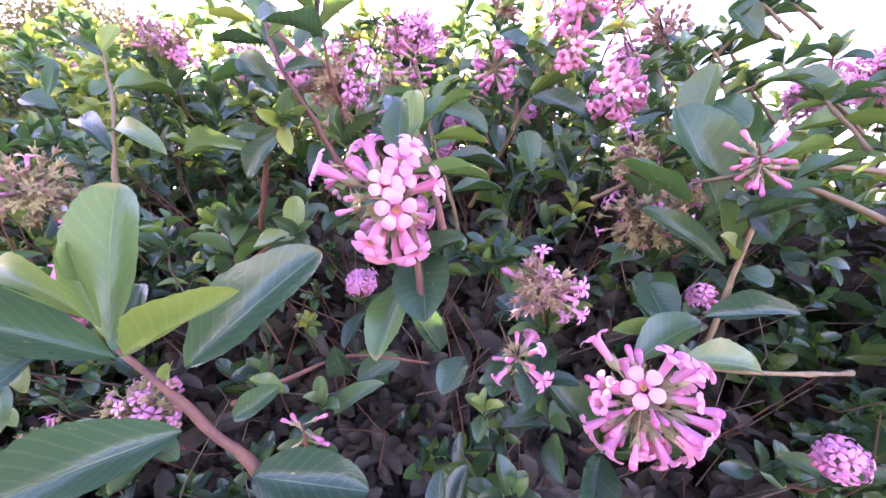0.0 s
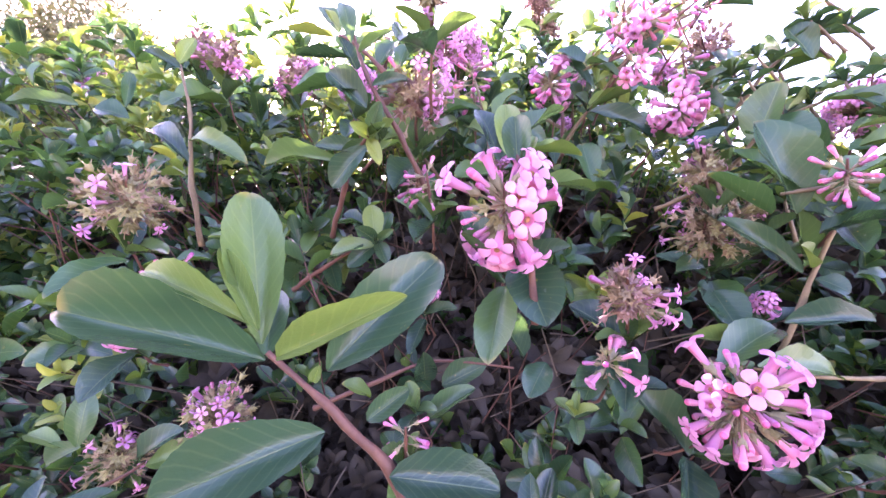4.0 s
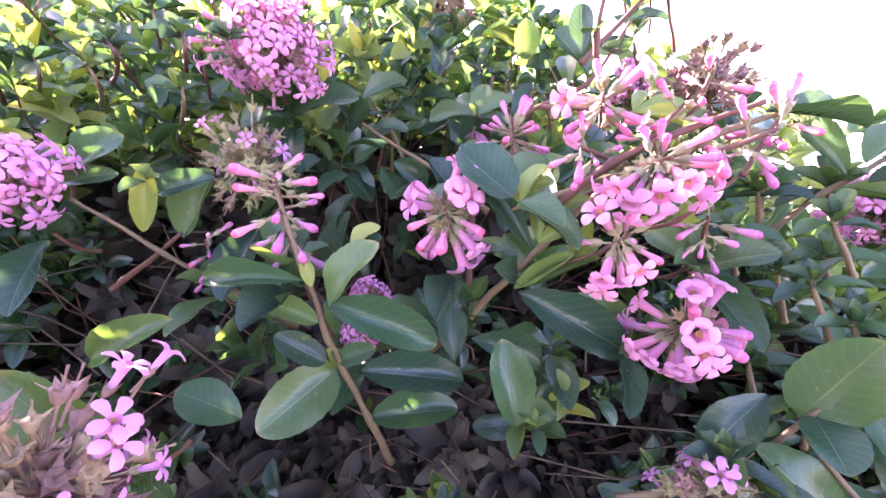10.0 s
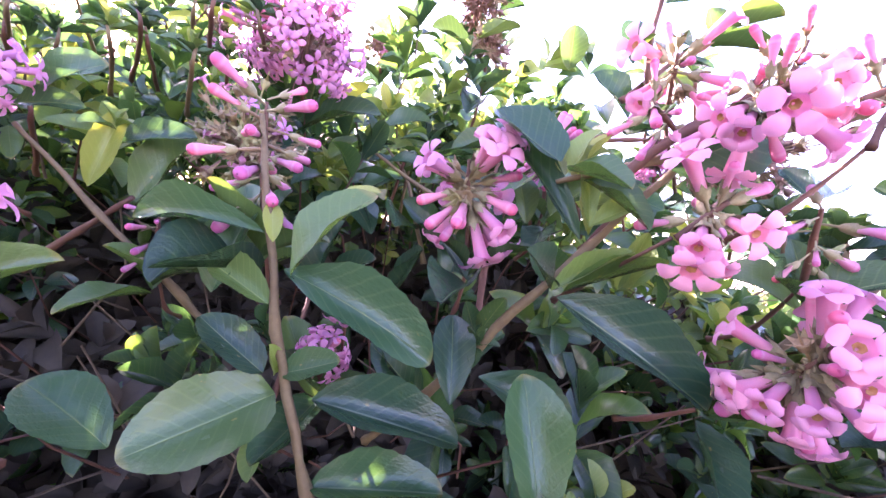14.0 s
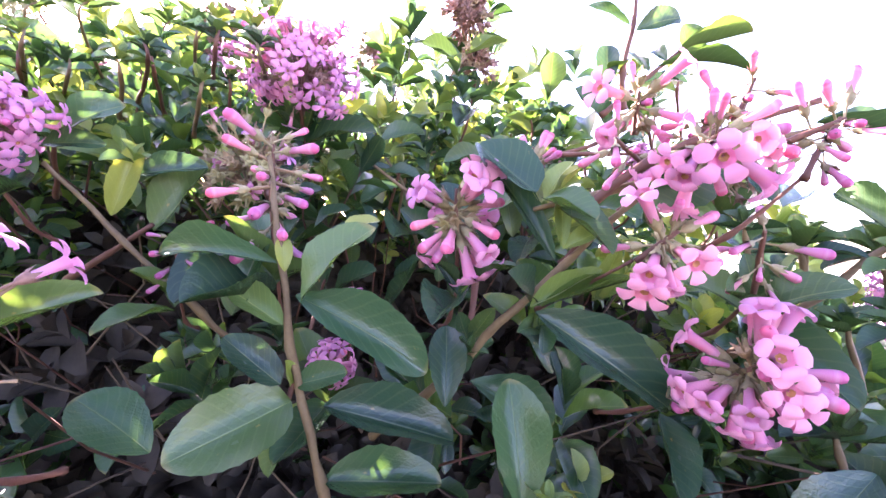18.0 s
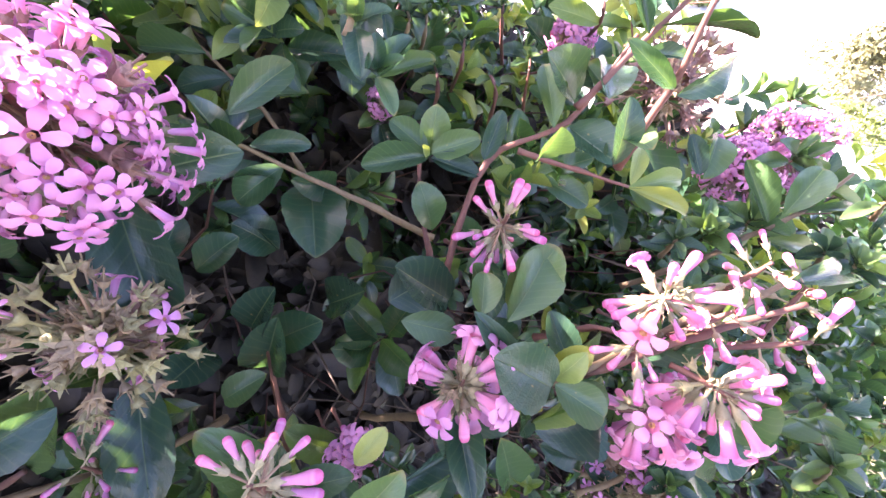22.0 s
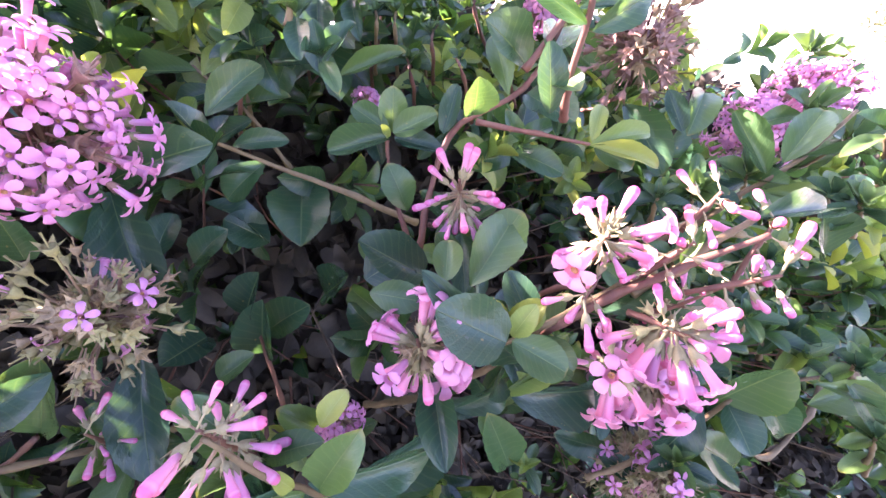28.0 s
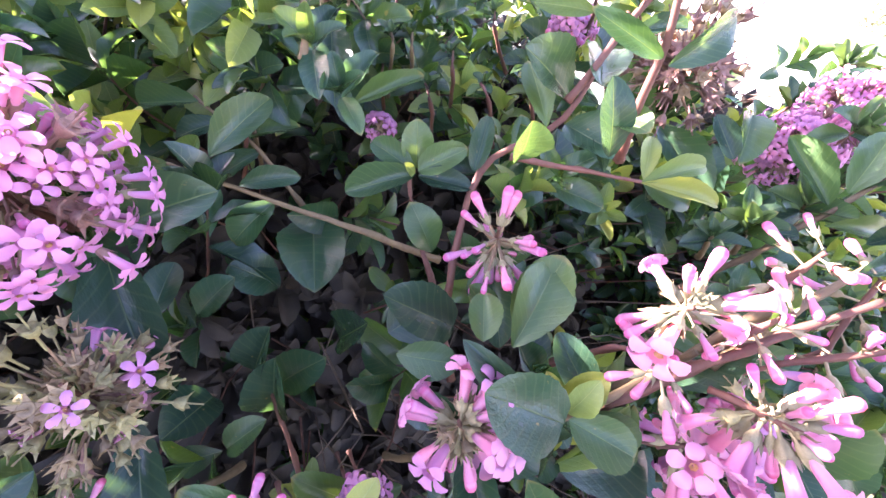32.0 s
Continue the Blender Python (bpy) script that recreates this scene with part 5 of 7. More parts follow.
b = branch('upper twig with narrow leaves in the light', (0.0405, 0.3402, 1.2188), (0.0334, 0.3481, 1.2441), (0.0287, 0.3596, 1.2617), (0.0172, 0.3784, 1.2790), radius=0.0009, red=False)
leaf(b, (0.0287, 0.3600, 1.2613), (0.0120, 0.3658, 1.2555), 0.008, (-0.40, -0.59, 0.70), 'dark')
leaf(b, (0.0258, 0.3683, 1.2650), (0.0445, 0.3563, 1.2677), 0.008, (-0.38, -0.55, 0.74), 'mid')
leaf(b, (0.0223, 0.3708, 1.2710), (0.0039, 0.3757, 1.2704), 0.009, (-0.17, -0.67, 0.72), 'dark')
leaf(b, (0.0180, 0.3755, 1.2780), (-0.0001, 0.3902, 1.2782), 0.008, (-0.38, -0.52, 0.76), 'mid')
leaf(b, (0.0189, 0.3729, 1.2768), (0.0323, 0.3750, 1.2859), 0.008, (-0.26, -0.77, 0.59), 'fresh')
leaf(b, (0.0635, 0.3484, 1.2731), (0.0895, 0.3393, 1.2807), 0.008, (-0.40, -0.60, 0.69), 'dark')
leaf(b, (0.0626, 0.3468, 1.2716), (0.0567, 0.3635, 1.2791), 0.010, (-0.29, -0.54, 0.79), 'mid')

# flower clusters far up the hedge
b = branch('reddish twig with a loose spray of closed pink buds', (-0.0426, 0.2131, 1.1436), (-0.0427, 0.2009, 1.1497), (-0.0435, 0.1831, 1.1660), radius=0.0006)
cluster(b, (-0.0446, 0.1781, 1.1744), 0.0099, (-0.101, -0.467, 0.879), 'buds', 56)
whorl(b, (-0.0435, 0.1851, 1.1619), (-0.101, -0.467, 0.879), 0.026, 5, 'mid')
b = branch('reddish twig with a loose spray of closed pink buds', (-0.1743, 0.2174, 1.1019), (-0.1744, 0.2053, 1.1079), (-0.1710, 0.1918, 1.1239), radius=0.0006)
cluster(b, (-0.1696, 0.1892, 1.1319), 0.0082, (0.173, -0.307, 0.936), 'buds', 58)
whorl(b, (-0.1721, 0.1923, 1.1204), (0.173, -0.307, 0.936), 0.026, 5, 'mid')

# leafy tips against the light at the hedge top
b = branch('sunlit upright twig tip at the hedge top', (0.0520, 0.4960, 1.2600), (0.0330, 0.4540, 1.2800), (0.0370, 0.4590, 1.2960), radius=0.0007)
whorl(b, (0.0346, 0.4601, 1.2957), (-0.130, -0.480, 0.868), 0.021, 7, 'mid')
leaf(b, (0.0329, 0.4540, 1.2798), (0.0103, 0.4623, 1.2799), 0.008, (-0.30, -0.81, 0.50), 'fresh')
b = branch('sunlit upright twig tip at the hedge top', (-0.1690, 0.4560, 1.3140), (-0.1510, 0.3990, 1.3320), (-0.1480, 0.4020, 1.3430), radius=0.0007, red=False)
whorl(b, (-0.1501, 0.4033, 1.3426), (0.097, -0.511, 0.854), 0.017, 7, 'fresh')
leaf(b, (-0.1513, 0.3991, 1.3318), (-0.1695, 0.4108, 1.3453), 0.008, (-0.05, -0.79, 0.61), 'mid')
b = branch('sunlit upright twig tip at the hedge top', (-0.2270, 0.6590, 1.3350), (-0.2140, 0.6020, 1.3460), (-0.2150, 0.6090, 1.3630), radius=0.0007)
whorl(b, (-0.2118, 0.6083, 1.3627), (0.115, -0.502, 0.857), 0.020, 7, 'fresh')
leaf(b, (-0.2137, 0.6017, 1.3459), (-0.2330, 0.6129, 1.3553), 0.008, (-0.12, -0.75, 0.64), 'fresh')
b = branch('sunlit upright twig tip at the hedge top', (-0.2140, 0.4090, 1.2510), (-0.1911, 0.3561, 1.2801), (-0.1880, 0.3591, 1.2891), radius=0.0007, red=False)
whorl(b, (-0.1899, 0.3596, 1.2892), (0.159, -0.470, 0.868), 0.016, 7, 'mid')
leaf(b, (-0.1911, 0.3558, 1.2796), (-0.2083, 0.3608, 1.2765), 0.008, (-0.32, -0.80, 0.50), 'mid')
b = branch('sunlit upright twig tip at the hedge top', (0.2960, 0.4510, 1.2730), (0.2530, 0.4170, 1.2910), (0.2510, 0.4220, 1.3080), radius=0.0007, red=False)
whorl(b, (0.2546, 0.4237, 1.3080), (-0.326, -0.379, 0.866), 0.017, 7, 'fresh')
leaf(b, (0.2527, 0.4171, 1.2907), (0.2293, 0.4294, 1.3053), 0.008, (-0.28, -0.91, 0.32), 'mid')
b = branch('sunlit upright twig tip at the hedge top', (-0.1430, 0.5290, 1.2780), (-0.1350, 0.4770, 1.2980), (-0.1310, 0.4820, 1.3120), radius=0.0007)
whorl(b, (-0.1331, 0.4827, 1.3120), (0.059, -0.500, 0.864), 0.015, 7, 'mid')
leaf(b, (-0.1347, 0.4771, 1.2977), (-0.1113, 0.4720, 1.3059), 0.008, (-0.32, -0.87, 0.37), 'fresh')
b = branch('sunlit upright twig tip at the hedge top', (-0.1630, 0.5770, 1.3090), (-0.1450, 0.5200, 1.3250), (-0.1390, 0.5240, 1.3400), radius=0.0007, red=False)
whorl(b, (-0.1431, 0.5256, 1.3400), (0.065, -0.508, 0.859), 0.015, 7, 'fresh')
leaf(b, (-0.1448, 0.5197, 1.3248), (-0.1198, 0.5193, 1.3452), 0.008, (-0.19, -0.96, 0.22), 'mid')
b = branch('sunlit upright twig tip at the hedge top', (0.1290, 0.4280, 1.2890), (0.1116, 0.3845, 1.3082), (0.1098, 0.3918, 1.3220), radius=0.0007)
whorl(b, (0.1131, 0.3905, 1.3217), (-0.243, -0.448, 0.860), 0.016, 7, 'fresh')
leaf(b, (0.1113, 0.3847, 1.3079), (0.0976, 0.3953, 1.3201), 0.008, (-0.33, -0.87, 0.37), 'fresh')
b = branch('sunlit upright twig tip at the hedge top', (0.1530, 0.4000, 1.2800), (0.1210, 0.3662, 1.3018), (0.1215, 0.3726, 1.3143), radius=0.0007, red=False)
whorl(b, (0.1234, 0.3721, 1.3145), (-0.262, -0.434, 0.862), 0.018, 7, 'mid')
leaf(b, (0.1215, 0.3664, 1.3014), (0.1470, 0.3656, 1.3188), 0.008, (-0.41, -0.76, 0.51), 'mid')
b = branch('sunlit upright twig tip at the hedge top', (0.2010, 0.3560, 1.3040), (0.1610, 0.3203, 1.3236), (0.1658, 0.3242, 1.3349), radius=0.0007)
whorl(b, (0.1629, 0.3249, 1.3350), (-0.333, -0.395, 0.856), 0.017, 7, 'fresh')
leaf(b, (0.1609, 0.3203, 1.3234), (0.1436, 0.3287, 1.3321), 0.008, (-0.30, -0.91, 0.28), 'fresh')
b = branch('sunlit upright twig tip at the hedge top', (-0.2000, 0.4630, 1.3110), (-0.1800, 0.4060, 1.3290), (-0.1760, 0.4090, 1.3400), radius=0.0007, red=False)
whorl(b, (-0.1790, 0.4102, 1.3398), (0.132, -0.501, 0.855), 0.016, 7, 'fresh')
leaf(b, (-0.1802, 0.4060, 1.3291), (-0.1948, 0.4127, 1.3322), 0.008, (-0.23, -0.77, 0.59), 'mid')
b = branch('sunlit upright twig tip at the hedge top', (0.2450, 0.4380, 1.3260), (0.2120, 0.3990, 1.3390), (0.2120, 0.4050, 1.3540), radius=0.0007)
whorl(b, (0.2136, 0.4046, 1.3542), (-0.322, -0.406, 0.855), 0.019, 7, 'mid')
leaf(b, (0.2119, 0.3986, 1.3389), (0.1969, 0.4027, 1.3355), 0.008, (-0.33, -0.81, 0.49), 'fresh')
b = branch('sunlit upright twig tip at the hedge top', (-0.3640, 0.6800, 1.3080), (-0.3250, 0.6150, 1.3230), (-0.3210, 0.6200, 1.3390), radius=0.0007, red=False)
whorl(b, (-0.3231, 0.6212, 1.3389), (0.194, -0.468, 0.862), 0.021, 7, 'fresh')
leaf(b, (-0.3249, 0.6149, 1.3226), (-0.3086, 0.6133, 1.3329), 0.008, (-0.20, -0.96, 0.17), 'mid')
b = branch('sunlit upright twig tip at the hedge top', (-0.2340, 0.4890, 1.2650), (-0.2090, 0.4330, 1.2890), (-0.2040, 0.4370, 1.3010), radius=0.0007)
whorl(b, (-0.2076, 0.4377, 1.3013), (0.151, -0.477, 0.866), 0.020, 7, 'fresh')
leaf(b, (-0.2090, 0.4331, 1.2894), (-0.1849, 0.4254, 1.2922), 0.008, (-0.32, -0.80, 0.50), 'fresh')
b = branch('sunlit upright twig tip at the hedge top', (-0.1390, 0.5180, 1.3160), (-0.1340, 0.4650, 1.3320), (-0.1360, 0.4710, 1.3450), radius=0.0007, red=False)
whorl(b, (-0.1328, 0.4702, 1.3453), (0.062, -0.513, 0.856), 0.020, 7, 'mid')
leaf(b, (-0.1343, 0.4650, 1.3320), (-0.1541, 0.4749, 1.3381), 0.008, (-0.22, -0.79, 0.57), 'mid')
b = branch('sunlit upright twig tip at the hedge top', (-0.1230, 0.4680, 1.3200), (-0.1170, 0.4150, 1.3360), (-0.1140, 0.4190, 1.3480), radius=0.0007)
whorl(b, (-0.1161, 0.4194, 1.3476), (0.048, -0.519, 0.853), 0.017, 7, 'fresh')
leaf(b, (-0.1174, 0.4149, 1.3359), (-0.0959, 0.4083, 1.3391), 0.008, (-0.32, -0.87, 0.37), 'fresh')
b = branch('sunlit upright twig tip at the hedge top', (0.1280, 0.4580, 1.2930), (0.1090, 0.4160, 1.3100), (0.1110, 0.4220, 1.3250), radius=0.0007, red=False)
whorl(b, (0.1109, 0.4218, 1.3251), (-0.226, -0.457, 0.860), 0.020, 7, 'fresh')
leaf(b, (0.1091, 0.4158, 1.3100), (0.1363, 0.4158, 1.3228), 0.008, (-0.25, -0.81, 0.54), 'mid')
b = branch('sunlit upright twig tip at the hedge top', (-0.2280, 0.5300, 1.2700), (-0.2090, 0.4750, 1.2920), (-0.2090, 0.4810, 1.3050), radius=0.0007)
whorl(b, (-0.2080, 0.4806, 1.3049), (0.138, -0.481, 0.866), 0.016, 7, 'mid')
leaf(b, (-0.2095, 0.4754, 1.2916), (-0.1867, 0.4687, 1.2956), 0.008, (-0.32, -0.82, 0.47), 'fresh')
b = branch('sunlit upright twig tip at the hedge top', (0.1530, 0.4350, 1.2930), (0.1239, 0.3969, 1.3110), (0.1310, 0.4050, 1.3260), radius=0.0007, red=False)
whorl(b, (0.1282, 0.4061, 1.3257), (-0.250, -0.445, 0.860), 0.017, 7, 'fresh')
leaf(b, (0.1244, 0.3966, 1.3105), (0.1019, 0.4058, 1.3126), 0.008, (-0.30, -0.84, 0.44), 'mid')
b = branch('sunlit upright twig tip at the hedge top', (0.2390, 0.3570, 1.2440), (0.1990, 0.3243, 1.2704), (0.1984, 0.3301, 1.2837), radius=0.0007)
whorl(b, (0.2011, 0.3297, 1.2833), (-0.340, -0.355, 0.871), 0.020, 7, 'fresh')
leaf(b, (0.1991, 0.3245, 1.2703), (0.2186, 0.3247, 1.2864), 0.008, (-0.52, -0.61, 0.59), 'fresh')
b = branch('sunlit upright twig tip at the hedge top', (0.0740, 0.4560, 1.2840), (0.0518, 0.4157, 1.3029), (0.0539, 0.4219, 1.3179), radius=0.0007, red=False)
whorl(b, (0.0534, 0.4216, 1.3176), (-0.166, -0.480, 0.862), 0.021, 7, 'mid')
leaf(b, (0.0517, 0.4158, 1.3031), (0.0717, 0.4077, 1.3043), 0.008, (-0.35, -0.82, 0.46), 'mid')
b = branch('sunlit upright twig tip at the hedge top', (-0.2570, 0.5980, 1.3080), (-0.2300, 0.5370, 1.3240), (-0.2270, 0.5420, 1.3380), radius=0.0007, red=False)
whorl(b, (-0.2285, 0.5429, 1.3384), (0.143, -0.490, 0.860), 0.019, 7, 'fresh')
leaf(b, (-0.2302, 0.5372, 1.3237), (-0.2548, 0.5441, 1.3186), 0.008, (-0.32, -0.85, 0.42), 'mid')
b = branch('sunlit upright twig tip at the hedge top', (-0.2050, 0.4330, 1.2580), (-0.1870, 0.3810, 1.2850), (-0.1860, 0.3850, 1.2950), radius=0.0007)
whorl(b, (-0.1857, 0.3848, 1.2953), (0.144, -0.478, 0.867), 0.018, 7, 'mid')
leaf(b, (-0.1868, 0.3807, 1.2848), (-0.1672, 0.3768, 1.2927), 0.008, (-0.31, -0.89, 0.34), 'fresh')
b = branch('sunlit upright twig tip at the hedge top', (0.1820, 0.3790, 1.3120), (0.1509, 0.3401, 1.3298), (0.1525, 0.3450, 1.3423), radius=0.0007)
whorl(b, (0.1526, 0.3450, 1.3418), (-0.312, -0.415, 0.855), 0.015, 7, 'fresh')
leaf(b, (0.1505, 0.3401, 1.3296), (0.1770, 0.3352, 1.3354), 0.008, (-0.28, -0.81, 0.51), 'fresh')
b = branch('sunlit upright twig tip at the hedge top', (-0.1500, 0.5310, 1.3160), (-0.1440, 0.4780, 1.3320), (-0.1440, 0.4840, 1.3450), radius=0.0007, red=False)
whorl(b, (-0.1429, 0.4837, 1.3455), (0.071, -0.511, 0.857), 0.017, 7, 'mid')
leaf(b, (-0.1444, 0.4784, 1.3319), (-0.1628, 0.4849, 1.3311), 0.008, (-0.31, -0.83, 0.46), 'mid')
b = branch('sunlit upright twig tip at the hedge top', (0.0450, 0.5430, 1.2790), (0.0260, 0.5000, 1.2950), (0.0290, 0.5070, 1.3130), radius=0.0007, red=False)
whorl(b, (0.0280, 0.5069, 1.3125), (-0.112, -0.490, 0.865), 0.017, 7, 'fresh')
leaf(b, (0.0261, 0.5003, 1.2953), (0.0096, 0.5119, 1.3084), 0.008, (-0.21, -0.84, 0.49), 'mid')
b = branch('sunlit upright twig tip at the hedge top', (0.1804, 0.3430, 1.2716), (0.1403, 0.3103, 1.2965), (0.1413, 0.3153, 1.3082), radius=0.0007)
whorl(b, (0.1413, 0.3150, 1.3080), (-0.315, -0.394, 0.863), 0.017, 7, 'mid')
leaf(b, (0.1400, 0.3103, 1.2961), (0.1217, 0.3191, 1.3018), 0.008, (-0.31, -0.86, 0.41), 'fresh')
b = branch('sunlit upright twig tip at the hedge top', (0.1050, 0.5030, 1.2950), (0.0920, 0.4580, 1.3110), (0.0950, 0.4640, 1.3270), radius=0.0007, red=False)
whorl(b, (0.0943, 0.4641, 1.3270), (-0.192, -0.471, 0.861), 0.020, 7, 'fresh')
leaf(b, (0.0924, 0.4578, 1.3107), (0.1127, 0.4550, 1.3217), 0.008, (-0.36, -0.82, 0.45), 'mid')
b = branch('sunlit upright twig tip at the hedge top', (-0.1540, 0.5040, 1.2620), (-0.1400, 0.4520, 1.2850), (-0.1380, 0.4570, 1.2980), radius=0.0007)
whorl(b, (-0.1381, 0.4569, 1.2984), (0.068, -0.494, 0.867), 0.015, 7, 'fresh')
leaf(b, (-0.1396, 0.4517, 1.2849), (-0.1210, 0.4524, 1.3024), 0.008, (-0.19, -0.95, 0.24), 'fresh')
b = branch('sunlit upright twig tip at the hedge top', (-0.2520, 0.5550, 1.3040), (-0.2280, 0.4970, 1.3220), (-0.2280, 0.5020, 1.3350), radius=0.0007, red=False)
whorl(b, (-0.2266, 0.5018, 1.3351), (0.153, -0.487, 0.860), 0.018, 7, 'mid')
leaf(b, (-0.2281, 0.4966, 1.3218), (-0.2434, 0.5072, 1.3332), 0.008, (0.02, -0.72, 0.69), 'mid')
b = branch('sunlit leafy twig in the upper hedge', (-0.1277, 0.3518, 1.2357), (-0.0986, 0.3037, 1.2522), (-0.0998, 0.3042, 1.2592), radius=0.0007)
whorl(b, (-0.0995, 0.3044, 1.2587), (0.272, -0.427, 0.863), 0.010, 7, 'fresh')
b = branch('sunlit leafy twig in the upper hedge', (-0.1106, 0.3635, 1.2765), (-0.0866, 0.3163, 1.2852), (-0.0888, 0.3177, 1.2920), radius=0.0007, red=False)
whorl(b, (-0.0880, 0.3173, 1.2923), (0.248, -0.470, 0.847), 0.012, 7, 'fresh')
b = branch('sunlit leafy twig in the upper hedge', (-0.0606, 0.3336, 1.2905), (-0.0469, 0.2932, 1.2933), (-0.0461, 0.2934, 1.3001), radius=0.0007)
whorl(b, (-0.0477, 0.2936, 1.2997), (0.179, -0.514, 0.839), 0.011, 7, 'mid')
b = branch('sunlit leafy twig in the upper hedge', (-0.0826, 0.3722, 1.3002), (-0.0661, 0.3274, 1.3060), (-0.0662, 0.3286, 1.3138), radius=0.0007, red=False)
whorl(b, (-0.0668, 0.3283, 1.3135), (0.194, -0.508, 0.839), 0.013, 7, 'mid')
b = branch('sunlit leafy twig in the upper hedge', (-0.0660, 0.3782, 1.2778), (-0.0536, 0.3335, 1.2885), (-0.0549, 0.3349, 1.2971), radius=0.0007)
whorl(b, (-0.0544, 0.3345, 1.2969), (0.157, -0.511, 0.845), 0.014, 7, 'fresh')
b = branch('sunlit leafy twig in the upper hedge', (-0.1540, 0.3920, 1.2760), (-0.1210, 0.3444, 1.2880), (-0.1211, 0.3454, 1.2958), radius=0.0007, red=False)
whorl(b, (-0.1224, 0.3452, 1.2961), (0.279, -0.449, 0.849), 0.013, 7, 'mid')
b = branch('sunlit leafy twig in the upper hedge', (-0.0966, 0.3754, 1.2833), (-0.0816, 0.3300, 1.2918), (-0.0839, 0.3314, 1.2995), radius=0.0007)
whorl(b, (-0.0826, 0.3314, 1.2995), (0.223, -0.486, 0.845), 0.012, 7, 'mid')
b = branch('sunlit leafy twig in the upper hedge', (-0.0685, 0.3381, 1.2693), (-0.0523, 0.2971, 1.2772), (-0.0515, 0.2964, 1.2828), radius=0.0007, red=False)
whorl(b, (-0.0520, 0.2962, 1.2830), (0.185, -0.499, 0.847), 0.011, 7, 'fresh')
b = branch('sunlit leafy twig in the upper hedge', (-0.1700, 0.3960, 1.2780), (-0.1414, 0.3488, 1.2888), (-0.1423, 0.3497, 1.2966), radius=0.0007)
whorl(b, (-0.1424, 0.3496, 1.2966), (0.303, -0.431, 0.850), 0.009, 7, 'mid')
b = branch('sunlit leafy twig in the upper hedge', (-0.0565, 0.3726, 1.3029), (-0.0443, 0.3304, 1.3096), (-0.0444, 0.3305, 1.3185), radius=0.0007)
whorl(b, (-0.0451, 0.3311, 1.3180), (0.139, -0.528, 0.838), 0.015, 7, 'fresh')
b = branch('sunlit leafy twig in the upper hedge', (-0.0370, 0.3348, 1.2901), (-0.0321, 0.2934, 1.2923), (-0.0342, 0.2945, 1.2990), radius=0.0007, red=False)
whorl(b, (-0.0332, 0.2942, 1.2993), (0.134, -0.528, 0.839), 0.010, 7, 'mid')
b = branch('sunlit leafy twig in the upper hedge', (-0.1057, 0.3686, 1.2863), (-0.0797, 0.3203, 1.2937), (-0.0819, 0.3216, 1.3005), radius=0.0007)
whorl(b, (-0.0808, 0.3214, 1.3010), (0.230, -0.485, 0.844), 0.010, 7, 'mid')
b = branch('sunlit leafy twig in the upper hedge', (-0.1590, 0.3780, 1.2850), (-0.1298, 0.3330, 1.2930), (-0.1287, 0.3327, 1.3007), radius=0.0007, red=False)
whorl(b, (-0.1304, 0.3329, 1.3002), (0.305, -0.434, 0.847), 0.009, 7, 'fresh')
b = branch('slender sunlit twig behind the flower heads', (0.1019, 0.4048, 1.2322), (0.0917, 0.3800, 1.2659), (0.0981, 0.3857, 1.2722), radius=0.0007)
whorl(b, (0.0960, 0.3862, 1.2721), (-0.180, -0.372, 0.911), 0.010, 7, 'mid')
b = branch('slender sunlit twig behind the flower heads', (0.0307, 0.3963, 1.2316), (0.0297, 0.3657, 1.2653), (0.0326, 0.3708, 1.2701), radius=0.0007, red=False)
whorl(b, (0.0329, 0.3711, 1.2703), (-0.065, -0.392, 0.918), 0.010, 7, 'mid')
b = branch('slender sunlit twig behind the flower heads', (0.1023, 0.3585, 1.2358), (0.0895, 0.3378, 1.2686), (0.0916, 0.3439, 1.2743), radius=0.0007)
whorl(b, (0.0925, 0.3433, 1.2743), (-0.205, -0.340, 0.918), 0.010, 7, 'mid')
b = branch('slender sunlit twig behind the flower heads', (0.1050, 0.3785, 1.2526), (0.0918, 0.3521, 1.2827), (0.0960, 0.3574, 1.2882), radius=0.0007, red=False)
whorl(b, (0.0953, 0.3579, 1.2877), (-0.208, -0.368, 0.906), 0.008, 7, 'mid')
b = branch('slender sunlit twig behind the flower heads', (0.1178, 0.3328, 1.2422), (0.0995, 0.3161, 1.2743), (0.1005, 0.3220, 1.2792), radius=0.0007)
whorl(b, (0.1021, 0.3213, 1.2790), (-0.246, -0.312, 0.918), 0.007, 7, 'mid')
b = branch('slender sunlit twig behind the flower heads', (0.1400, 0.4070, 1.2280), (0.1267, 0.3866, 1.2614), (0.1309, 0.3939, 1.2682), radius=0.0007, red=False)
whorl(b, (0.1313, 0.3938, 1.2682), (-0.226, -0.351, 0.909), 0.012, 7, 'mid')
b = branch('slender sunlit twig behind the flower heads', (0.0218, 0.3932, 1.2337), (0.0258, 0.3598, 1.2672), (0.0297, 0.3638, 1.2720), radius=0.0007)
whorl(b, (0.0285, 0.3647, 1.2721), (-0.058, -0.392, 0.918), 0.009, 7, 'mid')
b = branch('slender sunlit twig behind the flower heads', (0.0830, 0.4590, 1.2280), (0.0780, 0.4340, 1.2600), (0.0840, 0.4400, 1.2680), radius=0.0007, red=False)
whorl(b, (0.0824, 0.4411, 1.2676), (-0.128, -0.403, 0.906), 0.010, 7, 'mid')
b = branch('slender sunlit twig behind the flower heads', (0.1156, 0.3611, 1.2462), (0.1006, 0.3383, 1.2773), (0.1047, 0.3435, 1.2829), radius=0.0007)
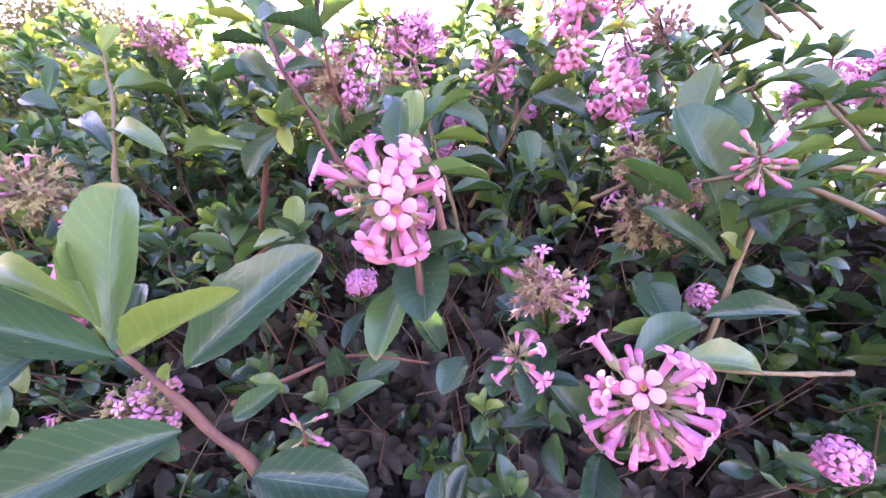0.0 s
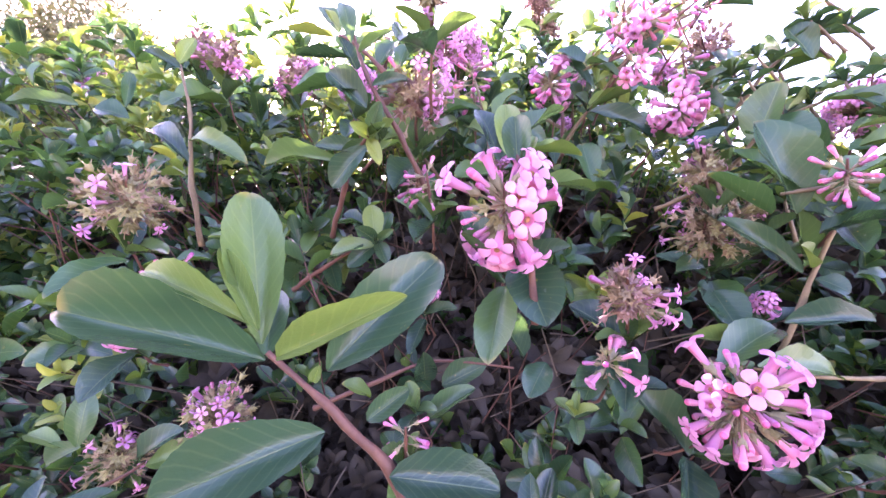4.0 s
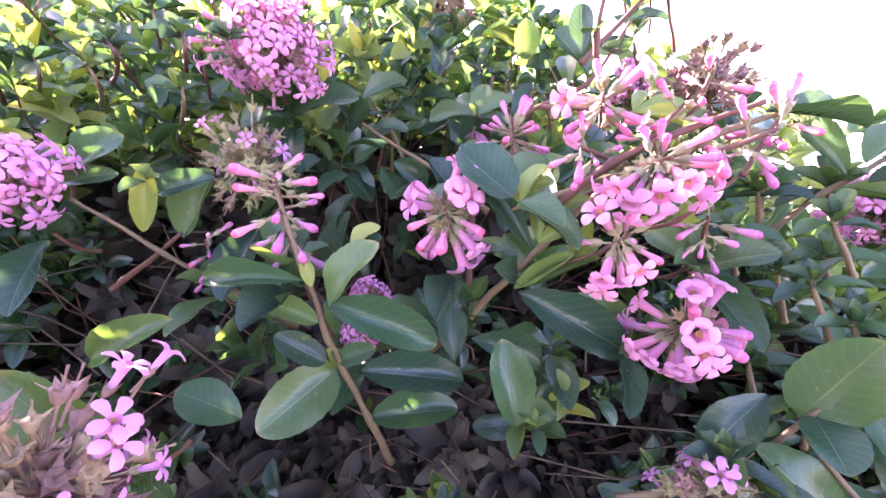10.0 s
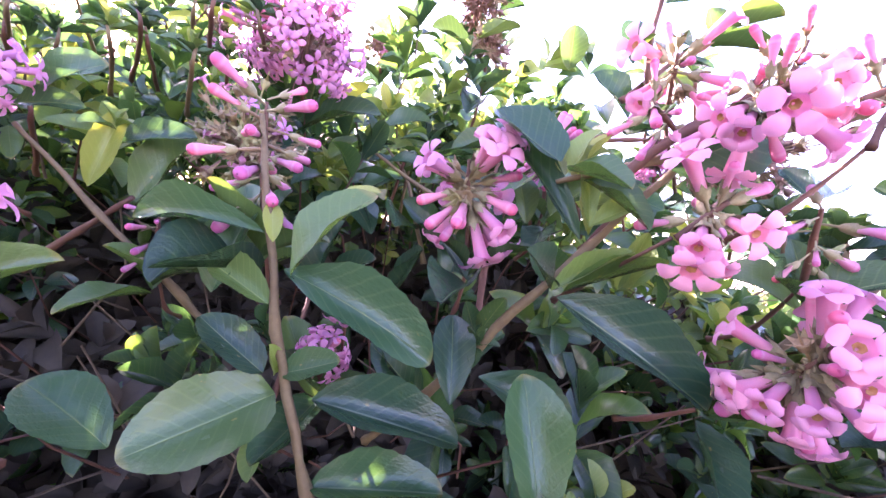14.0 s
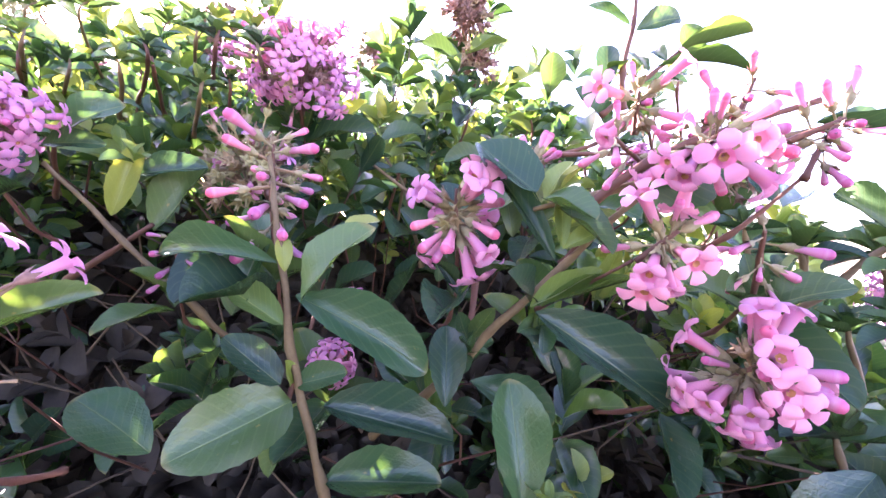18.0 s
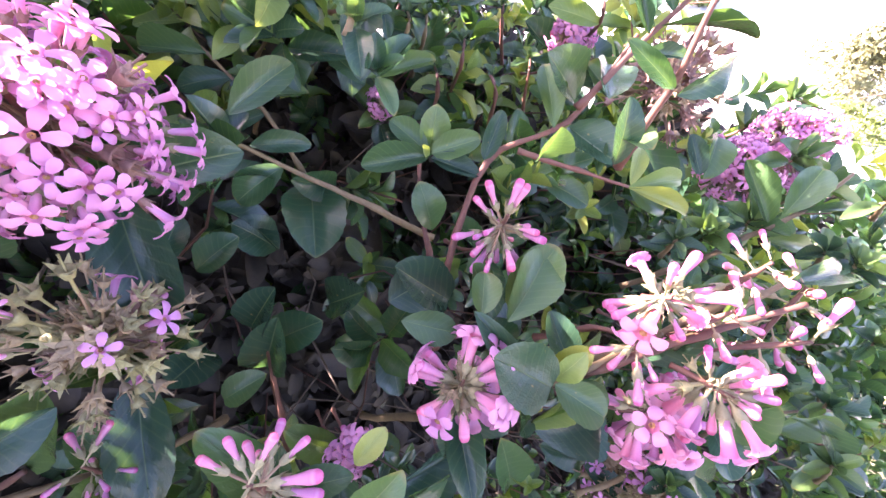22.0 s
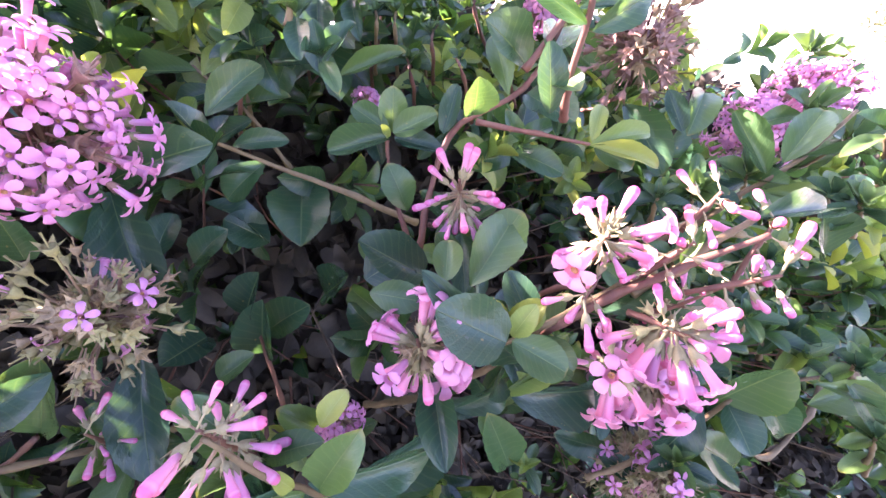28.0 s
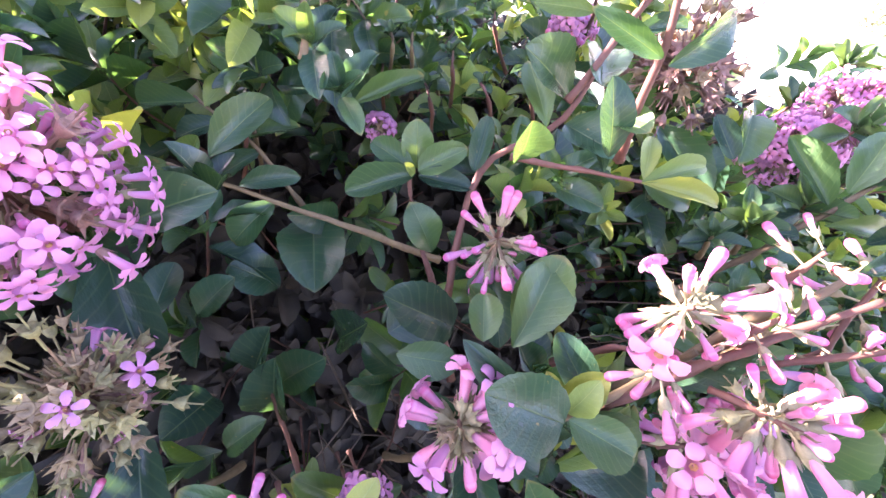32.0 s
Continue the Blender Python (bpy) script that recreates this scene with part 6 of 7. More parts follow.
whorl(b, (0.1038, 0.3440, 1.2827), (-0.231, -0.341, 0.911), 0.008, 7, 'mid')
b = branch('slender sunlit twig behind the flower heads', (0.1070, 0.4300, 1.2320), (0.0978, 0.4067, 1.2643), (0.1029, 0.4129, 1.2711), radius=0.0007, red=False)
whorl(b, (0.1016, 0.4139, 1.2714), (-0.172, -0.385, 0.907), 0.011, 7, 'mid')
b = branch('slender sunlit twig behind the flower heads', (0.1648, 0.3520, 1.2282), (0.1432, 0.3384, 1.2619), (0.1486, 0.3446, 1.2684), radius=0.0007)
whorl(b, (0.1477, 0.3449, 1.2682), (-0.283, -0.292, 0.914), 0.010, 7, 'mid')
b = branch('slender sunlit twig behind the flower heads', (0.0449, 0.4219, 1.2521), (0.0457, 0.3852, 1.2815), (0.0499, 0.3895, 1.2873), radius=0.0007, red=False)
whorl(b, (0.0490, 0.3902, 1.2870), (-0.097, -0.417, 0.904), 0.009, 7, 'mid')
b = branch('slender sunlit twig behind the flower heads', (0.1599, 0.3719, 1.2521), (0.1347, 0.3542, 1.2814), (0.1391, 0.3595, 1.2869), radius=0.0007)
whorl(b, (0.1386, 0.3601, 1.2871), (-0.273, -0.333, 0.903), 0.009, 7, 'mid')
b = branch('slender sunlit twig behind the flower heads', (0.0938, 0.3812, 1.2558), (0.0838, 0.3521, 1.2855), (0.0869, 0.3573, 1.2901), radius=0.0007, red=False)
whorl(b, (0.0870, 0.3570, 1.2900), (-0.195, -0.376, 0.906), 0.008, 7, 'mid')

# the lower right front, dense with narrow leaves
b = branch('leafy twig with narrow blue-green leaves on the hedge flank', (0.1882, 0.1980, 1.2445), (0.1782, 0.2002, 1.2554), (0.1753, 0.2012, 1.2602), radius=0.0007, red=False)
whorl(b, (0.1754, 0.2008, 1.2598), (-0.380, 0.042, 0.924), 0.013, 8, 'dark')
b = branch('leafy twig with narrow blue-green leaves on the hedge flank', (0.1300, 0.2267, 1.2211), (0.1236, 0.2265, 1.2334), (0.1223, 0.2264, 1.2385), radius=0.0007, red=False)
whorl(b, (0.1222, 0.2266, 1.2385), (-0.318, -0.003, 0.948), 0.013, 8, 'mid')
b = branch('leafy twig with narrow blue-green leaves on the hedge flank', (0.1044, 0.1806, 1.1594), (0.1020, 0.1847, 1.1759), (0.1023, 0.1863, 1.1822), radius=0.0007, red=False)
whorl(b, (0.1019, 0.1862, 1.1824), (-0.228, 0.067, 0.971), 0.017, 8, 'dark')
b = branch('leafy twig with narrow blue-green leaves on the hedge flank', (0.1734, 0.1627, 1.1850), (0.1657, 0.1673, 1.2003), (0.1648, 0.1697, 1.2056), radius=0.0007, red=False)
whorl(b, (0.1644, 0.1693, 1.2057), (-0.311, 0.088, 0.946), 0.017, 8, 'dark')
b = branch('leafy twig with narrow blue-green leaves on the hedge flank', (0.1184, 0.1985, 1.1853), (0.1140, 0.2017, 1.2010), (0.1132, 0.2030, 1.2072), radius=0.0007, red=False)
whorl(b, (0.1134, 0.2027, 1.2069), (-0.267, 0.044, 0.963), 0.015, 8, 'mid')
b = branch('leafy twig with narrow blue-green leaves on the hedge flank', (0.1724, 0.2053, 1.2433), (0.1636, 0.2074, 1.2538), (0.1608, 0.2074, 1.2576), radius=0.0007, red=False)
whorl(b, (0.1610, 0.2077, 1.2581), (-0.371, 0.031, 0.928), 0.011, 8, 'dark')
b = branch('leafy twig with narrow blue-green leaves on the hedge flank', (0.1480, 0.2375, 1.2333), (0.1439, 0.2374, 1.2441), (0.1420, 0.2373, 1.2480), radius=0.0007, red=False)
whorl(b, (0.1423, 0.2373, 1.2482), (-0.347, -0.027, 0.937), 0.017, 8, 'mid')
b = branch('leafy twig with narrow blue-green leaves on the hedge flank', (0.1560, 0.2130, 1.2137), (0.1500, 0.2142, 1.2259), (0.1479, 0.2142, 1.2310), radius=0.0007, red=False)
whorl(b, (0.1482, 0.2145, 1.2315), (-0.331, 0.019, 0.943), 0.013, 8, 'dark')
b = branch('leafy twig with narrow blue-green leaves on the hedge flank', (0.1559, 0.1634, 1.1991), (0.1477, 0.1698, 1.2137), (0.1459, 0.1723, 1.2199), radius=0.0007, red=False)
whorl(b, (0.1461, 0.1718, 1.2194), (-0.309, 0.095, 0.946), 0.012, 8, 'dark')
b = branch('leafy twig with narrow blue-green leaves on the hedge flank', (0.1724, 0.1364, 1.1525), (0.1664, 0.1423, 1.1685), (0.1655, 0.1443, 1.1745), radius=0.0007, red=False)
whorl(b, (0.1651, 0.1444, 1.1748), (-0.280, 0.112, 0.954), 0.015, 8, 'mid')
b = branch('leafy twig with narrow blue-green leaves on the hedge flank', (0.1849, 0.2051, 1.2638), (0.1733, 0.2072, 1.2731), (0.1704, 0.2072, 1.2768), radius=0.0007, red=False)
whorl(b, (0.1705, 0.2076, 1.2768), (-0.398, 0.032, 0.917), 0.014, 8, 'dark')
b = branch('leafy twig with narrow blue-green leaves on the hedge flank', (0.1745, 0.2313, 1.2345), (0.1677, 0.2313, 1.2450), (0.1658, 0.2313, 1.2497), radius=0.0007, red=False)
whorl(b, (0.1657, 0.2311, 1.2497), (-0.364, -0.013, 0.931), 0.018, 8, 'mid')
b = branch('leafy twig with narrow blue-green leaves on the hedge flank', (0.1460, 0.2046, 1.2282), (0.1368, 0.2066, 1.2413), (0.1345, 0.2075, 1.2465), radius=0.0007, red=False)
whorl(b, (0.1341, 0.2070, 1.2465), (-0.338, 0.038, 0.940), 0.011, 8, 'dark')
b = branch('leafy twig with narrow blue-green leaves on the hedge flank', (0.2310, 0.1570, 1.1830), (0.2229, 0.1610, 1.1971), (0.2209, 0.1630, 1.2022), radius=0.0007, red=False)
whorl(b, (0.2211, 0.1630, 1.2025), (-0.344, 0.082, 0.935), 0.015, 8, 'dark')
b = branch('leafy twig with narrow blue-green leaves on the hedge flank', (0.1497, 0.2394, 1.2366), (0.1458, 0.2383, 1.2463), (0.1438, 0.2383, 1.2502), radius=0.0007, red=False)
whorl(b, (0.1439, 0.2386, 1.2506), (-0.351, -0.030, 0.936), 0.012, 8, 'mid')
b = branch('leafy twig with narrow blue-green leaves on the hedge flank', (0.1376, 0.2127, 1.2094), (0.1316, 0.2140, 1.2228), (0.1304, 0.2140, 1.2279), radius=0.0007, red=False)
whorl(b, (0.1302, 0.2143, 1.2281), (-0.312, 0.022, 0.950), 0.012, 8, 'dark')
b = branch('leafy twig with narrow blue-green leaves on the hedge flank', (0.0957, 0.1802, 1.1687), (0.0926, 0.1847, 1.1854), (0.0918, 0.1862, 1.1917), radius=0.0007, red=False)
whorl(b, (0.0923, 0.1864, 1.1914), (-0.223, 0.072, 0.972), 0.013, 8, 'mid')
b = branch('leafy twig with narrow blue-green leaves on the hedge flank', (0.1341, 0.1978, 1.2121), (0.1261, 0.2002, 1.2265), (0.1250, 0.2012, 1.2316), radius=0.0007, red=False)
whorl(b, (0.1248, 0.2010, 1.2312), (-0.308, 0.051, 0.950), 0.012, 8, 'dark')
b = branch('leafy twig with narrow blue-green leaves on the hedge flank', (0.1532, 0.2035, 1.1605), (0.1496, 0.2053, 1.1770), (0.1478, 0.2068, 1.1843), radius=0.0007, red=False)
whorl(b, (0.1480, 0.2067, 1.1841), (-0.282, 0.027, 0.959), 0.018, 8, 'dark')
b = branch('leafy twig with narrow blue-green leaves on the hedge flank', (0.1671, 0.1974, 1.2474), (0.1574, 0.1995, 1.2590), (0.1544, 0.2005, 1.2629), radius=0.0007, red=False)
whorl(b, (0.1544, 0.2003, 1.2628), (-0.372, 0.048, 0.927), 0.013, 8, 'mid')
b = branch('leafy twig with narrow blue-green leaves on the hedge flank', (0.1550, 0.1849, 1.1953), (0.1486, 0.1892, 1.2100), (0.1477, 0.1905, 1.2152), radius=0.0007, red=False)
whorl(b, (0.1475, 0.1903, 1.2151), (-0.310, 0.062, 0.949), 0.015, 8, 'dark')
b = branch('leafy twig with narrow blue-green leaves on the hedge flank', (0.1575, 0.1452, 1.1754), (0.1498, 0.1507, 1.1917), (0.1479, 0.1531, 1.1979), radius=0.0007, red=False)
whorl(b, (0.1483, 0.1533, 1.1974), (-0.286, 0.113, 0.951), 0.014, 8, 'mid')
b = branch('leafy twig with narrow blue-green leaves on the hedge flank', (0.1720, 0.1963, 1.2426), (0.1622, 0.1994, 1.2543), (0.1592, 0.2005, 1.2582), radius=0.0007, red=False)
whorl(b, (0.1596, 0.2001, 1.2584), (-0.370, 0.047, 0.928), 0.012, 8, 'dark')
b = branch('leafy twig with narrow blue-green leaves on the hedge flank', (0.1361, 0.1842, 1.1451), (0.1333, 0.1865, 1.1613), (0.1334, 0.1877, 1.1674), radius=0.0007, red=False)
whorl(b, (0.1330, 0.1879, 1.1676), (-0.252, 0.054, 0.966), 0.016, 8, 'dark')
b = branch('leafy twig with narrow blue-green leaves on the hedge flank', (0.1317, 0.2426, 1.2374), (0.1256, 0.2414, 1.2483), (0.1235, 0.2404, 1.2533), radius=0.0007, red=False)
whorl(b, (0.1239, 0.2408, 1.2528), (-0.338, -0.037, 0.940), 0.011, 8, 'mid')
b = branch('leafy twig with narrow blue-green leaves on the hedge flank', (0.1436, 0.1898, 1.2006), (0.1371, 0.1938, 1.2152), (0.1351, 0.1950, 1.2203), radius=0.0007, red=False)
whorl(b, (0.1353, 0.1948, 1.2204), (-0.305, 0.058, 0.951), 0.012, 8, 'dark')
b = branch('stout tan flowering twig end with red bud stalks', (0.0766, 0.2185, 1.2613), (0.0884, 0.2154, 1.2663), (0.1010, 0.2131, 1.2714), (0.1107, 0.2109, 1.2746), radius=0.0009, red=False)
leaf(b, (0.0509, 0.2304, 1.2508), (0.0531, 0.2279, 1.2626), 0.006, (-0.94, -0.31, 0.12), 'fresh')
leaf(b, (0.0866, 0.2152, 1.2683), (0.0938, 0.2167, 1.2744), 0.003, (-0.59, -0.12, 0.80), 'mid')
leaf(b, (0.1056, 0.2115, 1.2746), (0.1297, 0.2028, 1.2737), 0.007, (-0.06, -0.31, 0.95), 'mid')
b = branch('reddish twig with a loose spray of closed pink buds', (0.0899, 0.2266, 1.2412), (0.0902, 0.2148, 1.2470), (0.0979, 0.2067, 1.2611), radius=0.0006)
cluster(b, (0.1037, 0.2075, 1.2697), 0.0102, (0.577, 0.115, 0.808), 'buds', 59)
b = branch('hedge twig with a spent cluster of spiky tan seed cups', (0.0951, 0.2044, 1.1433), (0.0952, 0.1924, 1.1493), (0.0926, 0.1842, 1.1657), radius=0.0006)
cluster(b, (0.0908, 0.1857, 1.1807), 0.0143, (-0.200, 0.029, 0.979), 'dry', 60)
whorl(b, (0.0936, 0.1836, 1.1620), (-0.200, 0.029, 0.979), 0.026, 5, 'mid')
b = branch('hedge twig carrying a dense rounded cluster of small lilac-pink flowers', (0.0072, 0.2779, 1.1861), (0.0070, 0.2663, 1.1918), (0.0069, 0.2545, 1.2087), radius=0.0006)
cluster(b, (0.0072, 0.2531, 1.2147), 0.0063, (-0.005, -0.165, 0.986), 'lilac', 61)
b = branch('hedge twig carrying a dense rounded cluster of small lilac-pink flowers', (0.0847, 0.3965, 1.2205), (0.0841, 0.3837, 1.2274), (0.0800, 0.3659, 1.2453), radius=0.0006)
cluster(b, (0.0788, 0.3628, 1.2523), 0.0076, (-0.177, -0.393, 0.902), 'lilac', 62)
whorl(b, (0.0811, 0.3677, 1.2416), (-0.177, -0.393, 0.902), 0.026, 5, 'mid')
b = branch('hedge twig with a spent cluster of spiky tan seed cups', (0.1249, 0.2131, 1.1312), (0.1250, 0.2011, 1.1371), (0.1212, 0.1883, 1.1532), radius=0.0006)
cluster(b, (0.1190, 0.1863, 1.1622), 0.0092, (-0.282, -0.230, 0.932), 'dry', 63)
whorl(b, (0.1224, 0.1890, 1.1497), (-0.282, -0.230, 0.932), 0.026, 5, 'mid')
b = branch('stout upright twig carrying dried cups above the hedge', (0.0388, 0.3106, 1.3047), (0.0427, 0.3134, 1.3124), (0.0494, 0.3251, 1.3247), (0.0484, 0.3312, 1.3411), radius=0.0007, red=False)
whorl(b, (0.0416, 0.3110, 1.3078), (-0.148, -0.452, 0.880), 0.014, 6, 'mid')
whorl(b, (0.0439, 0.3052, 1.2980), (-0.152, -0.442, 0.884), 0.014, 6, 'dark')
leaf(b, (0.0436, 0.3161, 1.3143), (0.0266, 0.3237, 1.3234), 0.006, (-0.12, -0.88, 0.45), 'mid')
leaf(b, (0.0468, 0.3223, 1.3208), (0.0655, 0.3187, 1.3303), 0.007, (-0.39, -0.80, 0.47), 'fresh')

# the far end of the hedge, lilac heads and leafy tips against the light
b = branch('hedge twig carrying a dense rounded cluster of small lilac-pink flowers', (0.300, 0.300, 1.180), (0.294, 0.280, 1.205), (0.2806, 0.2622, 1.2172), radius=0.0007)
cluster(b, (0.2806, 0.2522, 1.2372), 0.0270, (-0.35, -0.40, 0.85), 'lilac', 64)
whorl(b, (0.2846, 0.2642, 1.2132), (-0.35, -0.40, 0.85), 0.034, 5, 'mid')
b = branch('sunlit leafy twig tip at the far end of the hedge', (0.325, 0.320, 1.170), (0.311, 0.282, 1.220), (0.305, 0.270, 1.250), radius=0.0008, red=True)
whorl(b, (0.305, 0.270, 1.250), (-0.25, -0.35, 0.90), 0.021, 8, 'mid')
whorl(b, (0.311, 0.282, 1.222), (-0.20, -0.45, 0.87), 0.024, 6, 'mid')
b = branch('sunlit leafy twig tip at the far end of the hedge', (0.355, 0.315, 1.158), (0.341, 0.277, 1.208), (0.335, 0.265, 1.238), radius=0.0008, red=False)
whorl(b, (0.335, 0.265, 1.238), (-0.25, -0.35, 0.90), 0.021, 8, 'fresh')
whorl(b, (0.341, 0.277, 1.210), (-0.20, -0.45, 0.87), 0.024, 6, 'mid')
b = branch('sunlit leafy twig tip at the far end of the hedge', (0.255, 0.290, 1.170), (0.241, 0.252, 1.220), (0.235, 0.240, 1.250), radius=0.0008, red=True)
whorl(b, (0.235, 0.240, 1.250), (-0.25, -0.35, 0.90), 0.022, 8, 'mid')
whorl(b, (0.241, 0.252, 1.222), (-0.20, -0.45, 0.87), 0.025, 6, 'mid')
b = branch('sunlit leafy twig tip at the far end of the hedge', (0.285, 0.275, 1.153), (0.271, 0.237, 1.203), (0.265, 0.225, 1.233), radius=0.0008, red=False)
whorl(b, (0.265, 0.225, 1.233), (-0.25, -0.35, 0.90), 0.022, 8, 'mid')
whorl(b, (0.271, 0.237, 1.205), (-0.20, -0.45, 0.87), 0.025, 6, 'mid')

# broad leaves at the tips of the thick twigs
b = branch('tan twig tip with a round dark leaf before rose-pink flowers', (0.0964, 0.2170, 1.2676), (0.0687, 0.2244, 1.2563), (0.0483, 0.2306, 1.2486), radius=0.0009, red=False)
leaf(b, (0.0476, 0.2291, 1.2527), (0.0353, 0.2408, 1.2632), 0.0152, (-0.28, -0.45, 0.84), 'dark')
leaf(b, (0.0498, 0.2292, 1.2512), (0.0565, 0.2161, 1.2476), 0.0097, (-0.34, -0.36, 0.87), 'mid')
leaf(b, (0.0513, 0.2299, 1.2528), (0.0584, 0.2283, 1.2588), 0.0054, (-0.36, -0.40, 0.84), 'fresh')
leaf(b, (0.0503, 0.2313, 1.2505), (0.0512, 0.2384, 1.2568), 0.0042, (-0.33, -0.44, 0.84), 'fresh')
leaf(b, (0.0584, 0.2287, 1.2476), (0.0607, 0.2438, 1.2557), 0.0086, (-0.36, -0.43, 0.82), 'dark')
leaf(b, (0.0528, 0.2497, 1.2498), (0.0754, 0.2555, 1.2630), 0.0140, (-0.37, -0.52, 0.77), 'mid')
leaf(b, (0.0483, 0.2556, 1.2490), (0.0556, 0.2643, 1.2550), 0.0084, (-0.29, -0.55, 0.78), 'mid')
leaf(b, (0.0329, 0.2802, 1.2365), (0.0512, 0.2774, 1.2429), 0.0169, (-0.20, -0.59, 0.78), 'dark')
leaf(b, (0.0297, 0.2682, 1.2448), (0.0393, 0.2545, 1.2482), 0.0095, (-0.19, -0.56, 0.81), 'mid')
b = branch('reddish twig with a broad green leaf below a flower spray', (0.0655, 0.2454, 1.2345), (0.0721, 0.2354, 1.2488), (0.0749, 0.2265, 1.2548), radius=0.0008)
leaf(b, (0.0700, 0.2235, 1.2545), (0.0868, 0.2133, 1.2643), 0.0118, (-0.54, -0.53, -0.65), 'deep')
leaf(b, (0.0741, 0.2329, 1.2502), (0.0569, 0.2308, 1.2455), 0.0058, (-0.48, -0.86, 0.19), 'fresh')
leaf(b, (0.0667, 0.2450, 1.2390), (0.0635, 0.2435, 1.2522), 0.0041, (-0.42, -0.88, 0.22), 'fresh')
leaf(b, (0.0777, 0.2217, 1.2534), (0.0903, 0.2189, 1.2507), 0.0049, (-0.63, -0.76, 0.18), 'mid')
leaf(b, (0.0769, 0.2429, 1.2252), (0.0792, 0.2380, 1.2412), 0.0057, (-0.49, -0.81, 0.31), 'fresh')
leaf(b, (0.0762, 0.2431, 1.2251), (0.0810, 0.2357, 1.2334), 0.0046, (-0.50, -0.80, 0.34), 'fresh')
leaf(b, (0.0640, 0.2500, 1.2238), (0.0540, 0.2501, 1.2344), 0.0089, (-0.36, -0.87, 0.33), 'dark')
leaf(b, (0.0432, 0.2571, 1.2068), (0.0388, 0.2560, 1.2161), 0.0053, (-0.22, -0.87, 0.44), 'dark')
leaf(b, (0.0445, 0.2568, 1.2078), (0.0490, 0.2515, 1.2190), 0.0058, (-0.26, -0.87, 0.43), 'mid')

# more places kept clear of mass leaves to fit the camera's view
BLOOMS.append(Vector((0.0583, 0.3005, 1.2711)))
BLOOMS.append(Vector((0.0475, 0.3055, 1.2689)))
BLOOMS.append(Vector((0.0691, 0.2947, 1.2730)))
BLOOMS.append(Vector((0.1102, 0.2510, 1.2733)))
BLOOMS.append(Vector((0.0688, 0.2555, 1.2519)))
BLOOMS.append(Vector((0.0291, 0.3250, 1.2375)))
BLOOMS.append(Vector((-0.0711, 0.1706, 1.1963)))
BLOOMS.append(Vector((-0.0700, 0.1860, 1.1494)))
BLOOMS.append(Vector((0.1170, 0.2609, 1.2923)))
BLOOMS.append(Vector((0.1270, 0.2569, 1.2954)))

# ---------------------------------------------------------------- the hedge behind: limbs and the mass of leaves
def front(x, z):
    """The front of the hedge leans back as it rises."""
    return -0.603 + 0.694 * z + 0.10 * max(0.0, 1.12 - z) + 0.03 * noise.noise((x * 7, z * 7, 1.7)) + 0.25 * max(0.0, -0.40 - x) - 0.32 * max(0.0, min(x, 0.6) - 0.12)


def crown(x):
    """The height of the hedge's top."""
    return max(1.328 + 0.06 * min(max(0.0, -0.2 - x), 0.3) - 0.46 * max(0.0, x - 0.055), 0.8) + 0.025 * noise.noise((x * 6, 3.1, 0))


hedge = tagged(new("hedge"), "tall evergreen flowering hedge with a dense mass of dark glossy leaves", "hedge")
hedge.location = (0.05, 0.75, 0.0)
HINV = Matrix.Translation((-0.05, -0.75, 0.0))
g = random.Random(21)
for k in range(26):
    x = -1.3 + 2.7 * k / 25 + g.uniform(-0.05, 0.05)
    y = 0.62 + g.uniform(-0.12, 0.25)
    pts = [HINV @ Vector((x, y, 0.0))]
    for q in range(1, 6):
        z = 0.27 * q
        pts.append(HINV @ Vector((x + g.gauss(0, 0.05) * q, y - 0.05 * q * g.uniform(0, 1) + 0.04 * q, min(z, crown(x) - 0.10 - 0.03 * (5 - q)))))
    under("limb", tube_mesh("limb", pts, [0.011, 0.010, 0.008, 0.006, 0.004, 0.002], bark, 7), hedge)

keep = np.array([tuple(p) for p in HEROES])
CAMERA_LANE = [(0.0, -0.01, 1.15), (-0.075, 0.03, 1.24), (-0.02, 0.09, 1.30), (0.005, 0.15, 1.225), (-0.02, 0.20, 1.345), (0.03, 0.21, 1.35)]
camera_lane = np.array([tuple(Vector(a).lerp(Vector(b), k / 6)) for a, b in zip(CAMERA_LANE, CAMERA_LANE[1:]) for k in range(7)])  # points along the camera's path, kept free of leaves
bloom = np.array([tuple(p) for p in BLOOMS])


VIEW_WAYS = [np.array((0.0, -0.86, 0.51)), np.array((-0.72, -0.44, 0.54))]


def hides(c):
    """Whether a shoot at c would block the camera's view of a flower head, along two rough view directions."""
    d = c - bloom
    for way in VIEW_WAYS:
        along = d @ way
        off = ((d - along[:, None] * way) ** 2).sum(1)
        if ((along > -0.01) & (along < 0.11) & (off < 0.024 ** 2)).any():
            return True
    return False


TWIGS = []  # the woody end of every shoot of the outer hedge


def hollow(x, z):
    """How bare the hedge is inside: behind the outer leaves its shaded middle and foot are twigs alone."""
    side = max(0.0, 1 - (abs(x - 0.0) / 0.30) ** 4)
    return 0.93 * side * min(1.0, max(0.0, (1.262 - z) / 0.05))


